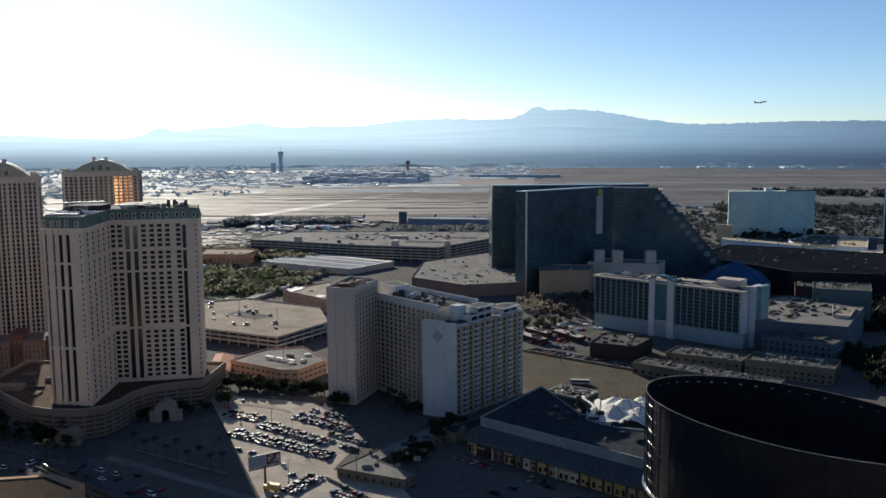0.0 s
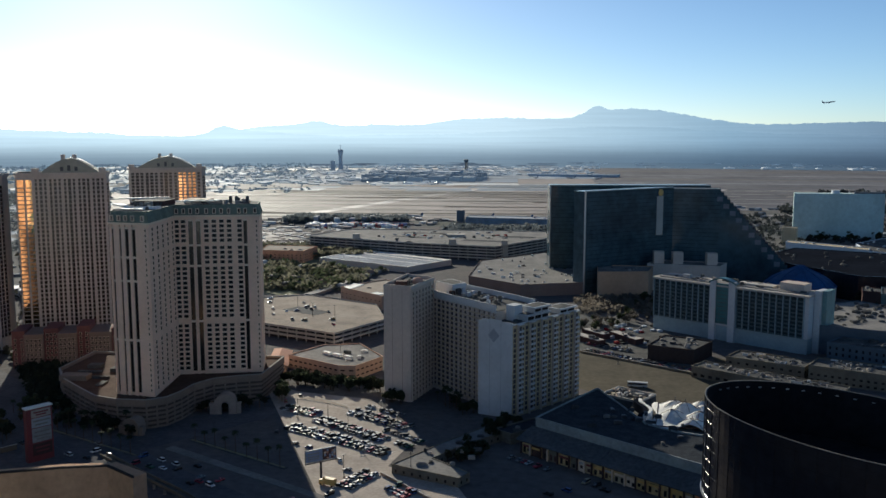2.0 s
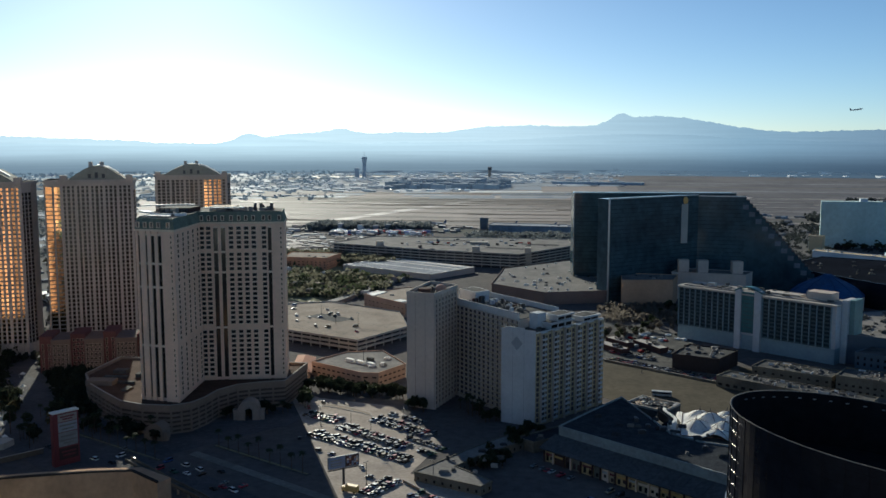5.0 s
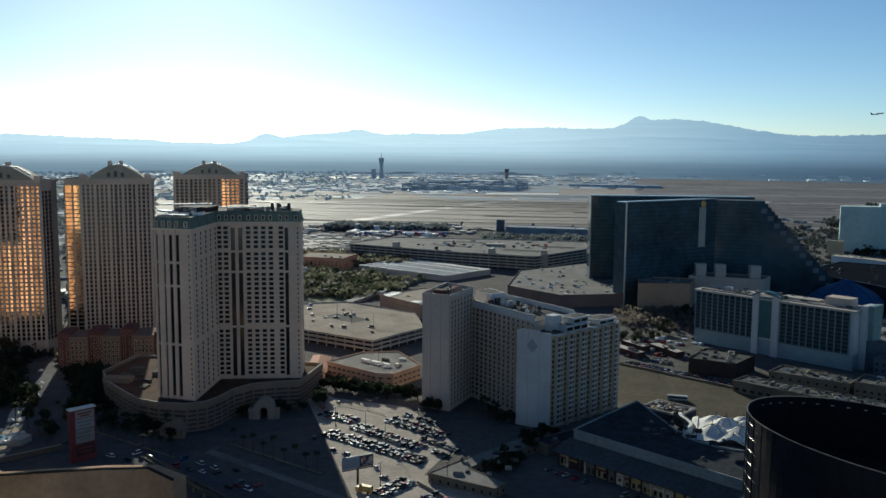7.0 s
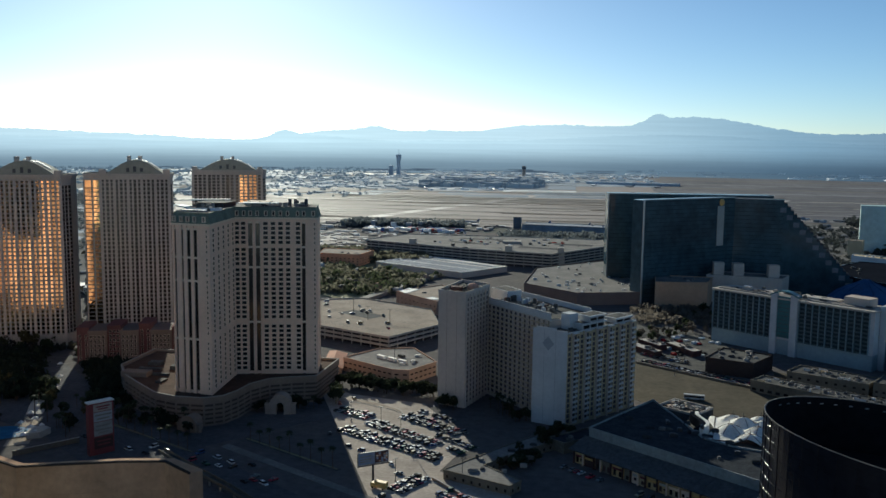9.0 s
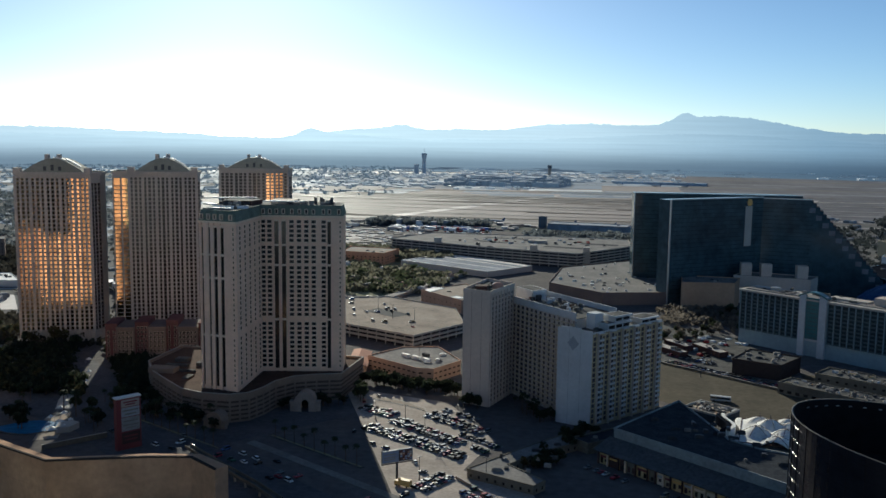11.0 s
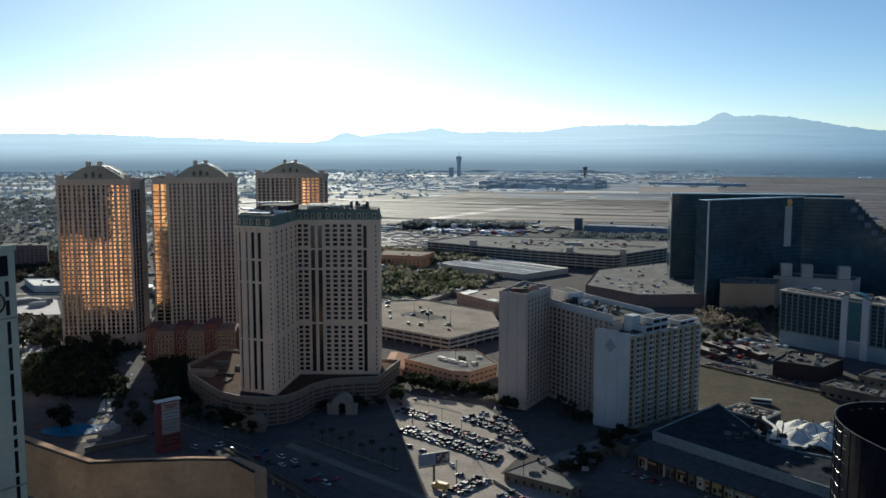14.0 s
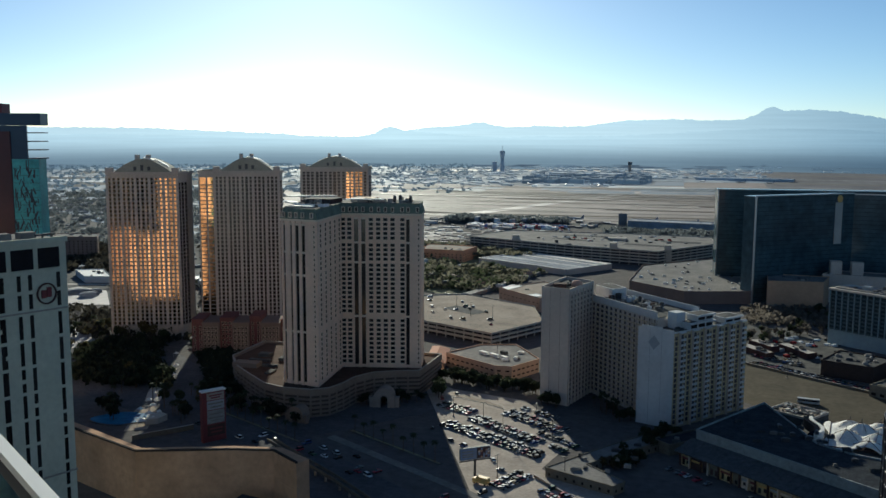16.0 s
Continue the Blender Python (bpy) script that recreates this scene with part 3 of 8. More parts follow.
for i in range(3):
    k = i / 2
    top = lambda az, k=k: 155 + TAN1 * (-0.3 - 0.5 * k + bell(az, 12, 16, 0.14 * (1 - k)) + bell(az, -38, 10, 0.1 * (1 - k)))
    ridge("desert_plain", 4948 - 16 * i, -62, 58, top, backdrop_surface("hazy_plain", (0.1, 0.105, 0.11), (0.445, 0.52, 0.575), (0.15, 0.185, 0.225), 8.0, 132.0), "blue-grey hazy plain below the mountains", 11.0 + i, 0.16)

bm = bmesh.new()
inner, outer = [], []
for i in range(61):
    az = radians(-62 + 2 * i)
    inner.append(bm.verts.new((4140 * math.sin(az), 4140 * math.cos(az), 0.6)))
    outer.append(bm.verts.new((4934 * math.sin(az), 4934 * math.cos(az), 0.6)))
for i in range(60):
    bm.faces.new((inner[i], inner[i + 1], outer[i + 1], outer[i]))
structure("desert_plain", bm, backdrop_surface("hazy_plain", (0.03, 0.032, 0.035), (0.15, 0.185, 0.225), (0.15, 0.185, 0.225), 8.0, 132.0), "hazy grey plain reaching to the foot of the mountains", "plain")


# ---- cream tower with two wings and a podium ----
def cream_tower():
    t = thing("hotel_tower", "tall cream stucco hotel tower with green mansard roof", "building", (-185, 500, 0))
    ox, oy = -185, 500
    L = lambda pts: [(x - ox, y - oy) for x, y in pts]
    A, B, C, D, E, F, G = L([(-207.3, 461.7), (-184.3, 457.2), (-187.0, 503), (-140, 512), (-144.6, 535), (-198, 538), (-216, 522)])
    # plan outline with slots for the tall window strips
    front_l, front_r = [(1.9, 1.1), (6.4, 1.1), (10.3, 2.2), (14.5, 2.2)], [(8.7, 2.5), (13.0, 2.5), (39.7, 2.1)]
    def notched(p, q, slots):
        out = [p]
        for s, w in slots:
            out += [along(p, q, s - w / 2), along(p, q, s - w / 2, -0.8), along(p, q, s + w / 2, -0.8), along(p, q, s + w / 2)]
        return out
    outline = notched(A, B, front_l) + [B, C] + notched(C, D, front_r)[1:] + [D, E, F, G]
    wall = part("wall", prism(bmesh.new(), outline, 13, 107.5), CREAM, t)
    # window strips in the slots, broken by pale bands
    for p, q, slots, cuts in ((A, B, front_l, (16, 45.2, 77.3, 90, 105.6)), (C, D, front_r, (16, 46.3, 79, 91, 105.6))):
        for s, w in slots:
            for z0, z1 in zip(cuts, cuts[1:]):
                bm = bmesh.new()
                slab_along(bm, along(p, q, s - w / 2 + 0.05, -0.62), along(p, q, s + w / 2 - 0.05, -0.62), -0.15, z0 + 0.6, z1 - 0.6)
                part("window_strip", bm, STRIP_GLASS, t, "tall dark bronze glass window strip")
                sp = bmesh.new()
                slab_along(sp, along(p, q, s - w / 2 + 0.02, 0.15), along(p, q, s + w / 2 - 0.02, 0.15), -0.9, z1 - 0.55, z1 + 0.55)
                part("band", sp, CREAM_BAND, t)
    rows = [c - 0.85 for c in [104.7 - 2.75 * i for i in range(5)] + [89.4 - 2.8 * i for i in range(4)] + [77.3 - 2.8 * i for i in range(11)] + [43.6 - 2.8 * i for i in range(10)]]
    mats = (WINDOW, CREAM_BAND)
    facade(wall, C, D, (0.95, 4.7, 17.6, 22.0, 26.3, 30.6, 36.5), rows, 2.75, 2.05, mats)
    facade(wall, C, D, (46.2,), rows, 0.9, 1.5, mats)
    facade(wall, A, B, (21.6,), rows, 0.9, 1.5, mats)
    window_field(wall, B, C, spread(6, 41, 5), rows, 2.3, 1.9, mats)
    # cornice, mansard, attic windows
    rim = [A, B, C, D, E, F, G]
    out = lambda d: [along(rim[i - 1], rim[i], math.dist(rim[i - 1], rim[i]) , d) for i in range(len(rim))]
    def offset(pts, d):
        res, n = [], len(pts)
        for i in range(n):
            p0, p1, p2 = Vector(pts[i - 1]), Vector(pts[i]), Vector(pts[(i + 1) % n])
            n1, n2 = (p1 - p0).normalized(), (p2 - p1).normalized()
            m = Vector((n1.y + n2.y, -n1.x - n2.x))
            m = m / max(0.3, m.length_squared) * 2 * d
            res.append((p1.x + m.x, p1.y + m.y))
        return res
    part("cornice", prism(bmesh.new(), offset(rim, 0.7), 107.5, 108.6), CREAM_BAND, t)
    mansard = part("mansard", prism(bmesh.new(), offset(rim, 0.4), 108.6, 113.8, top=offset(rim, -1.0)), GREEN_ROOF, t, "green metal mansard roof")
    part("roof_edge", prism(bmesh.new(), offset(rim, -0.7), 113.8, 114.5), GREEN_ROOF, t)
    facade(mansard, C, D, (1.2, 5.2, 9.0, 13.0, 18.0, 22.4, 26.4, 30.6, 36.4, 40.0, 45.5), (109.4,), 1.9, 3.1, (WINDOW, CREAM_BAND), "attic_window", depth=1.1, rim=0.34, off=0.3)
    facade(mansard, A, B, (2.2, 6.6, 10.6, 14.8, 20.6), (109.4,), 1.9, 3.1, (WINDOW, CREAM_BAND), "attic_window", depth=1.1, rim=0.34, off=0.3)
    # roof structures: curved pale screen walls, plant rooms, flues
    arc = lambda r: [(-10 + r * math.cos(radians(185 + i * 14)), -22 + 0.8 * r * math.sin(radians(185 + i * 14))) for i in range(13)]
    bm = prism(bmesh.new(), arc(10.5) + arc(10.0)[::-1], 114.5, 116.2)
    part("screen_wall", bm, WHITE, t, "curved white rooftop screen wall")
    part("plant_room", box(bmesh.new(), -24, -6, -2, 16, 114.5, 117.0), BROWN, t)
    # pale sunlit slabs over the plant: a long bowed one behind, a short sloping one beside it
    bow = [(-38.0 + 3.4 * i, 6.0 + 3.0 * i - 0.16 * i * i) for i in range(9)]
    part("roof_canopy", prism(bmesh.new(), bow + [(x - 1.0, y + 2.6) for x, y in bow[::-1]], 117.2, 117.9), ROOF_WHITE, t, "long bowed white rooftop slab")
    part("roof_canopy", prism(bmesh.new(), [(-2, 5.0), (21, 9.5), (22, 12), (0, 8.5)], 116.4, 117.0), ROOF_WHITE, t, "white rooftop slab")
    part("roof_canopy", prism(bmesh.new(), [(-28, -20), (-20, -28), (-17, -25), (-25, -17)], 116.0, 116.8), ROOF_WHITE, t, "white rooftop slab")
    part("roof_canopy", prism(bmesh.new(), [(-18, -34.5), (-5, -36.5), (-4, -33.5), (-17, -31.5)], 115.0, 115.5), ROOF_WHITE, t, "white rooftop slab")
    for i in range(9):
        part("louvre", box(bmesh.new(), -23.0 + i * 1.85, -21.7 + i * 1.85, -2.12, -2.0, 115.0, 116.6), DARK_METAL, t)
    part("plant_room", box(bmesh.new(), 0, 14, 14, 26, 114.5, 117.0), CREAM_BAND, t)
    part("roof_sheet", box(bmesh.new(), -24.4, -5.6, -2.4, 16.4, 117.0, 117.15), ROOF_MIXED, t)
    part("roof_sheet", box(bmesh.new(), -21, -8, -36, -28, 114.5, 115.2), ROOF_GREY, t)
    for x, y, w, d, h in ((-14, -4, 4, 3, 2.2), (-22, 6, 3, 3, 2.6), (8, 12, 5, 3, 1.8), (20, 16, 4, 3, 2.2), (32, 18, 5, 3, 1.6), (2, 24, 6, 3, 2.0)):
        part("roof_unit", box(bmesh.new(), x - w / 2, x + w / 2, y - d / 2, y + d / 2, 114.5, 114.5 + h), CONCRETE, t)
    part("roof", prism(bmesh.new(), offset(rim, -1.2), 114.5, 114.6), ROOF_MIXED, t)
    for x in (26, 29.5, 36):
        part("flue", cyl(bmesh.new(), x, 20, 114.4, 118.8, 1.0, seg=8), DARK_METAL, t)
    mats = (ROOF_MIXED, DARK_METAL, CONCRETE, CREAM_BAND, BROWN, ROOF_MIXED)
    clutter(t, [A, B, C, G], 114.6, 18, 14, mats, 2.0, 2.6)
    clutter(t, [C, D, E, F], 114.6, 20, 15, mats, 2.0, 2.4)
    return t


cream_tower()


def tower_podium():
    t = thing("tower_podium", "curved cream stucco podium darkened for shade, with stacked ledges", "building", (-190, 500, 0))
    pts = [(-262, 508), (-250, 488), (-232, 470), (-216, 455), (-202, 449.5), (-186, 449), (-177, 455), (-173, 466), (-171, 480), (-164, 492), (-153, 498), (-139, 503), (-136, 545), (-260, 550)]
    pts = [(x + 190, y - 500) for x, y in pts]
    # the wall between the ledges is dark to paint the slots' shade
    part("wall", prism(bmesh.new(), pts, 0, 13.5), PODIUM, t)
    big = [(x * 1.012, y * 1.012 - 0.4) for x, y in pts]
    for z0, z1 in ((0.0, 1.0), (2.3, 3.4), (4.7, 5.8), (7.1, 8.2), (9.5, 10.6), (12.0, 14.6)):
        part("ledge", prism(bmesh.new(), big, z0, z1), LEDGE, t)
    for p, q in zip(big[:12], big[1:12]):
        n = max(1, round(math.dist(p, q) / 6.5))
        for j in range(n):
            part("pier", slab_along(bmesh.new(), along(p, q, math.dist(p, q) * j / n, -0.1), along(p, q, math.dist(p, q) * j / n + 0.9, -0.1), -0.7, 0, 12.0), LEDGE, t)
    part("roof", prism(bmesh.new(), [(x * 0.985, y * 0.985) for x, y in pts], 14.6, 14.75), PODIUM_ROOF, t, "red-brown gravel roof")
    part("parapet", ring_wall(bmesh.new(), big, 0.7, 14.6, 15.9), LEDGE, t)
    part("coping", ring_wall(bmesh.new(), offset_plan(big, 0.2), 1.0, 15.9, 16.15), CONCRETE, t)
    part("plant_room", box(bmesh.new(), -62, -46, -14, -6, 14.7, 17.5), LEDGE, t)
    for x, y, w, d, h in ((-52, 4, 14, 3, 1.2), (-40, -8, 10, 2, 1.4), (-38, 8, 5, 5, 2.2), (-54, 16, 8, 6, 2.0), (-34, -20, 4, 8, 1.0)):
        part("roof_unit", box(bmesh.new(), x - w / 2, x + w / 2, y - d / 2, y + d / 2, 14.75, 14.75 + h), ROOF_MIXED, t)
    # paler patch painted where sun falls on the podium roof
    part("terrace", prism(bmesh.new(), [(-30, -6), (-20, -34), (-15, -33), (-22, -4)], 14.75, 14.85), LEDGE, t, "brown patch painted where sun reaches the roof")


tower_podium()


def domed_porch(at, turn, stone):
    t = thing("domed_porch", "small pale stone porch with a rounded gable and arched opening", "porch", at, turn)
    def arch(r0, r1, y0, y1, z0, name, label=""):
        bm = bmesh.new()
        prof = [(-r1, 0)] + [(-r1 * math.cos(math.pi * i / 14), z0 + r1 * math.sin(math.pi * i / 14)) for i in range(15)] + [(r1, 0), (r0, 0)] + [(r0 * math.cos(math.pi * i / 14), z0 + r0 * math.sin(math.pi * i / 14)) for i in range(15)] + [(-r0, 0)]
        lo, hi = [bm.verts.new((x, y0, z)) for x, z in prof], [bm.verts.new((x, y1, z)) for x, z in prof]
        for i in range(len(prof)):
            j = (i + 1) % len(prof)
            bm.faces.new((lo[i], lo[j], hi[j], hi[i]))
        bm.faces.new(lo[::-1])
        bm.faces.new(hi)
        return part(name, bm, stone, t, label)
    arch(2.4, 5.6, -4.6, 5.0, 5.2, "wall")
    arch(5.6, 6.2, -5.0, -4.0, 5.2, "gable_rim")
    arch(2.0, 2.5, -5.0, -4.2, 5.0, "arch_surround", "raised stone arch surround")
    for x in (-7.4, 7.4):
        part("side_pier", box(bmesh.new(), x - 1.1, x + 1.1, -4, -1, 0, 5.4), stone, t)
        part("pier_cap", box(bmesh.new(), x - 1.4, x + 1.4, -4.3, -0.7, 5.4, 6.0), stone, t)
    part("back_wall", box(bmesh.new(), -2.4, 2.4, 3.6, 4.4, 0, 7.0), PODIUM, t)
    return t


domed_porch((-153, 480, 0), 10, PORCH_STONE)
# darker stone than its twin: this porch's shade is in the colour
domed_porch((-190, 441.5, 0), -10, LEDGE).scale = (0.8, 0.8, 0.8)


# ---- timeshare tower with balconies ----
def balcony_tower():
    t = thing("apartment_tower", "cream and white apartment tower with stacked balconies", "building", (0, 500, 0))
    o = lambda pts: [(x, y - 500) for x, y in pts]
    W0, W1, E1, E0 = o([(-11.5, 486.5), (7, 478), (47.5, 526), (31, 540)])
    wall = part("wall", prism(bmesh.new(), [W0, W1, E1, E0], 0, 51.5), YELLOW_STUCCO, t)
    # blank white end wall, a little stepped at its top
    end_wall = part("end_wall", slab_along(bmesh.new(), W0, W1, 0.5, 0, 53.4), SHADE_WHITE, t, "blank white end wall")
    part("end_coping", slab_along(bmesh.new(), along(W0, W1, 2), along(W0, W1, 14), 0.6, 53.4, 54.4), SHADE_WHITE, t)
    for s in (6.8, 13.6):
        part("wall_joint", slab_along(bmesh.new(), along(W0, W1, s, 0.5), along(W0, W1, s + 0.18, 0.5), 0.04, 0, 53.4), EMBLEM, end_wall)
    n = bmesh.new()
    for k in range(3):
        e = (3.5 - 0.9 * k, 4.0 - 1.05 * k)
        v = [n.verts.new((*along(W0, W1, 9.3 + dx, 0.5 + d + 0.02 * k), 45.5 + dz)) for d in (0.0, 0.05) for dx, dz in ((0, e[1]), (-e[0], 0), (0, -e[1]), (e[0], 0))]
        if k != 1:
            for f in ((0, 1, 2, 3), (7, 6, 5, 4), (0, 4, 5, 1), (1, 5, 6, 2), (2, 6, 7, 3), (3, 7, 4, 0)):
                n.faces.new([v[i] for i in f])
    bmesh.ops.delete(n, geom=[q for q in n.verts if not q.link_faces], context="VERTS")
    part("emblem", n, EMBLEM, end_wall, "faded grey diamond emblem")
    # the long side: ochre wall strips, dark window columns, pale balcony columns
    rows = [2.4 + 2.85 * i for i in range(17)]
    k = math.dist(W1, E1)
    bays = spread(5.0, k - 5.5, 6)
    facade(wall, W1, E1, [c - 3.2 for c in bays], rows, 1.8, 2.0, (DIM_WINDOW, BROWN))
    facade(wall, W1, E1, [c + 1.0 for c in bays], rows, 3.4, 2.3, (DIM_WINDOW, BROWN))
    facade(wall, W1, E1, [c + 4.3 for c in bays[:-1]], rows, 1.4, 1.7, (DIM_WINDOW, YELLOW_STUCCO))
    slab = bmesh.new()
    box(slab, -1.9, 1.9, -1.6, 0, -0.25, 0.0)
    box(slab, -1.9, 1.9, -1.6, -1.5, 0.15, 0.95)
    box(slab, 1.8, 1.9, -1.5, 0, 0.0, 0.95)
    me = mesh_of("balcony", slab, SHADE_WHITE)
    a = math.degrees(math.atan2(E1[1] - W1[1], E1[0] - W1[0]))
    for c in bays:
        for z in rows:
            ob = part("balcony", me, None, t)
            ob.matrix_local = pose(*along(W1, E1, c + 1.0, 0.03), z - 0.35, 0, 0, a)
    for c in bays:
        part("pier", slab_along(bmesh.new(), along(W1, E1, c - 1.35, 1.6), along(W1, E1, c - 1.1, 1.6), -1.6, 0, 52), BEIGE, t)
        part("pier", slab_along(bmesh.new(), along(W1, E1, c - 2.3, 0.5), along(W1, E1, c - 1.6, 0.5), -0.5, 0, 52), YELLOW_STUCCO, t)
        part("canopy", slab_along(bmesh.new(), along(W1, E1, c - 1.4, 1.8), along(W1, E1, c + 3.0, 1.8), -1.8, 51.6, 52.0), SHADE_WHITE, t)
    # the stepped top floor: open dark bays under white slabs
    def loft(s0, s1, z0, z1, back=8):
        P0, P1 = along(W1, E1, s0, -1.0), along(W1, E1, s1, -1.0)
        P2, P3 = along(W1, E1, s1, -back), along(W1, E1, s0, -back)
        loft_body = part("loft", prism(bmesh.new(), [P0, P1, P2, P3], z0, z1 - 0.9), SHADE_WHITE, t, "white rooftop loft")
        part("loft_roof", prism(bmesh.new(), offset_plan([P0, P1, P2, P3], 1.1), z1 - 0.9, z1), SHADE_WHITE, t)
        part("roof_felt", prism(bmesh.new(), [P0, P1, P2, P3], z1, z1 + 0.1), ROOF_MIXED, t)
        m = max(2, int((s1 - s0) / 5))
        for i in range(m):
            w = (s1 - s0) / m
            part("loft_window", slab_along(bmesh.new(), along(P0, P1, w * i + 0.6), along(P0, P1, w * (i + 1) - 0.6), 0.15, z0 + 0.6, z1 - 1.3), WINDOW, loft_body)
    loft(14, 33, 51.8, 55.6)
    loft(20, 33, 55.7, 59.2, 9)
    loft(44, 58, 51.8, 55.0, 10)
    part("lift_house", prism(bmesh.new(), [along(W1, E1, 10, -7), along(W1, E1, 17, -7), along(W1, E1, 17, -13), along(W1, E1, 10, -13)], 51.8, 60.5), SHADE_WHITE, t)
    part("parapet", slab_along(bmesh.new(), along(W1, E1, 0.5), along(W1, E1, k - 1), -0.4, 51.5, 52.4), SHADE_WHITE, t)
    # middle wing
    M0, M1, M2, M3 = o([(-41, 538), (-2, 491), (20, 512), (-22, 562)])
    middle = part("middle_wing", prism(bmesh.new(), [M0, M1, M2, M3], 0, 57), BEIGE, t)
    part("parapet", slab_along(bmesh.new(), M0, M1, 0.6, 56.0, 60.2), SHADE_WHITE, t, "pale bluish roof parapet")
    part("parapet_cap", slab_along(bmesh.new(), M0, M1, 0.8, 60.2, 60.6), EMBLEM, t)
    window_field(middle, M0, M1, spread(2.4, 60, 14), [2.6 + 2.85 * i for i in range(19)], 2.8, 2.0, (DIM_WINDOW, CREAM_BAND))
    for z in [2.0 + 2.85 * i for i in range(20)]:
        part("floor_band", slab_along(bmesh.new(), along(M0, M1, 0.2), along(M0, M1, 61), 0.6, z, z + 0.4), YELLOW_STUCCO, t)
    for s in spread(0.4, 60.4, 15):
        part("pier", slab_along(bmesh.new(), along(M0, M1, s, 0.75), along(M0, M1, s + 0.45, 0.75), -0.75, 0, 56), BEIGE, t)
    # left wing: blank front, windows and piers on its flank
    L0, L1, L2, L3 = o([(-67.5, 511), (-51, 504.5), (-40, 538), (-58, 552)])
    left = part("left_wing", prism(bmesh.new(), [L0, L1, L2, L3], 0, 66.8), BEIGE, t)
    part("parapet", ring_wall(bmesh.new(), offset_plan([L0, L1, L2, L3], 0.15), 0.6, 66.5, 68.5), BEIGE, t)
    window_field(left, L1, L2, spread(3.2, 31.5, 7), [2.6 + 2.85 * i for i in range(22)], 2.6, 2.0, (DIM_WINDOW, CREAM_BAND))
    for s in spread(1.2, 33.6, 8):
        part("pier", slab_along(bmesh.new(), along(L1, L2, s - 0.3, 0.7), along(L1, L2, s + 0.3, 0.7), -0.7, 0, 66.5), BEIGE, t)
    for s in (5.5, 12):
        part("wall_joint", slab_along(bmesh.new(), along(L0, L1, s), along(L0, L1, s + 0.15), 0.05, 0, 66.5), LEDGE, t)
    part("roof", prism(bmesh.new(), shrink([L0, L1, L2, L3], 2), 66.8, 67.0), ROOF_MIXED, t)
    part("plant_room", box(bmesh.new(), -61, -54, 14, 20, 67.0, 69.6), BROWN, t)
    dome = bmesh.new()
    bmesh.ops.create_uvsphere(dome, u_segments=14, v_segments=8, radius=3.4, matrix=Matrix.Translation((-48.5, 22, 68.4)) @ Matrix.Diagonal((1, 1, 0.8, 1)))
    part("water_tank", dome, TERRACOTTA, t, "round rust-brown water tank")
    part("lift_house", prism(bmesh.new(), o([(-40, 557), (-29, 543), (-21, 551), (-31, 566)]), 55, 63.0), SHADE_WHITE, t)
    part("lift_house_roof", prism(bmesh.new(), o([(-39, 557), (-29, 544.4), (-22.4, 551), (-31, 564.6)]), 63.0, 63.1), ROOF_MIXED, t)
    part("roof", prism(bmesh.new(), [M0, M1, M2, M3], 57, 57.3), ROOF_MIXED, t)
    part("roof", prism(bmesh.new(), [W0, W1, E1, E0], 51.5, 51.8), ROOF_MIXED, t)
    part("rear_parapet", slab_along(bmesh.new(), M2, M3, 0.5, 57, 60.4), SHADE_WHITE, t)
    mats = (ROOF_MIXED, ROOF_MIXED, DARK_METAL, SHADE_WHITE, SHADE_WHITE, BROWN, CONCRETE)
    clutter(t, [M0, M1, M2, M3], 57.3, 34, 3, mats, 2.2, 3.4)
    clutter(t, [W0, W1, E1, E0], 51.8, 26, 4, mats, 1.6, 2.6)
    clutter(t, [L0, L1, L2, L3], 67.0, 14, 5, mats, 1.6, 2.2)
    for s, z in ((12, 57.3), (26, 57.3), (40, 57.3), (54, 57.3)):
        c = along(M0, M1, s, -6)
        part("roof_mast", cyl(bmesh.new(), c[0], c[1], z, z + 6, 0.14, seg=5), DARK_METAL, t)


balcony_tower()


# ---- three gabled towers with gold glass ----
def glass_sheet(p, q, z0, z1, n, r):
    """A column of mirror glass from p to q whose panes are not quite in one plane, as one folded sheet."""
    bm = bmesh.new()
    k = math.dist(p, q)
    rows = []
    for i in range(2 * n + 1):
        z = z0 + (z1 - z0) * i / (2 * n)
        rows.append([bm.verts.new((*along(p, q, k * s, o), z)) for s, o in ((0, -0.1), (0, 0.2 + r.uniform(-0.009, 0.009)), (0.5, 0.2 + r.uniform(-0.009, 0.009)), (1, 0.2 + r.uniform(-0.009, 0.009)), (1, -0.1))])
    for a, b in zip(rows, rows[1:]):
        for u in range(4):
            bm.faces.new((a[u], a[u + 1], b[u + 1], b[u]))
    bm.faces.new(rows[0][::-1])
    bm.faces.new(rows[-1])
    return bm


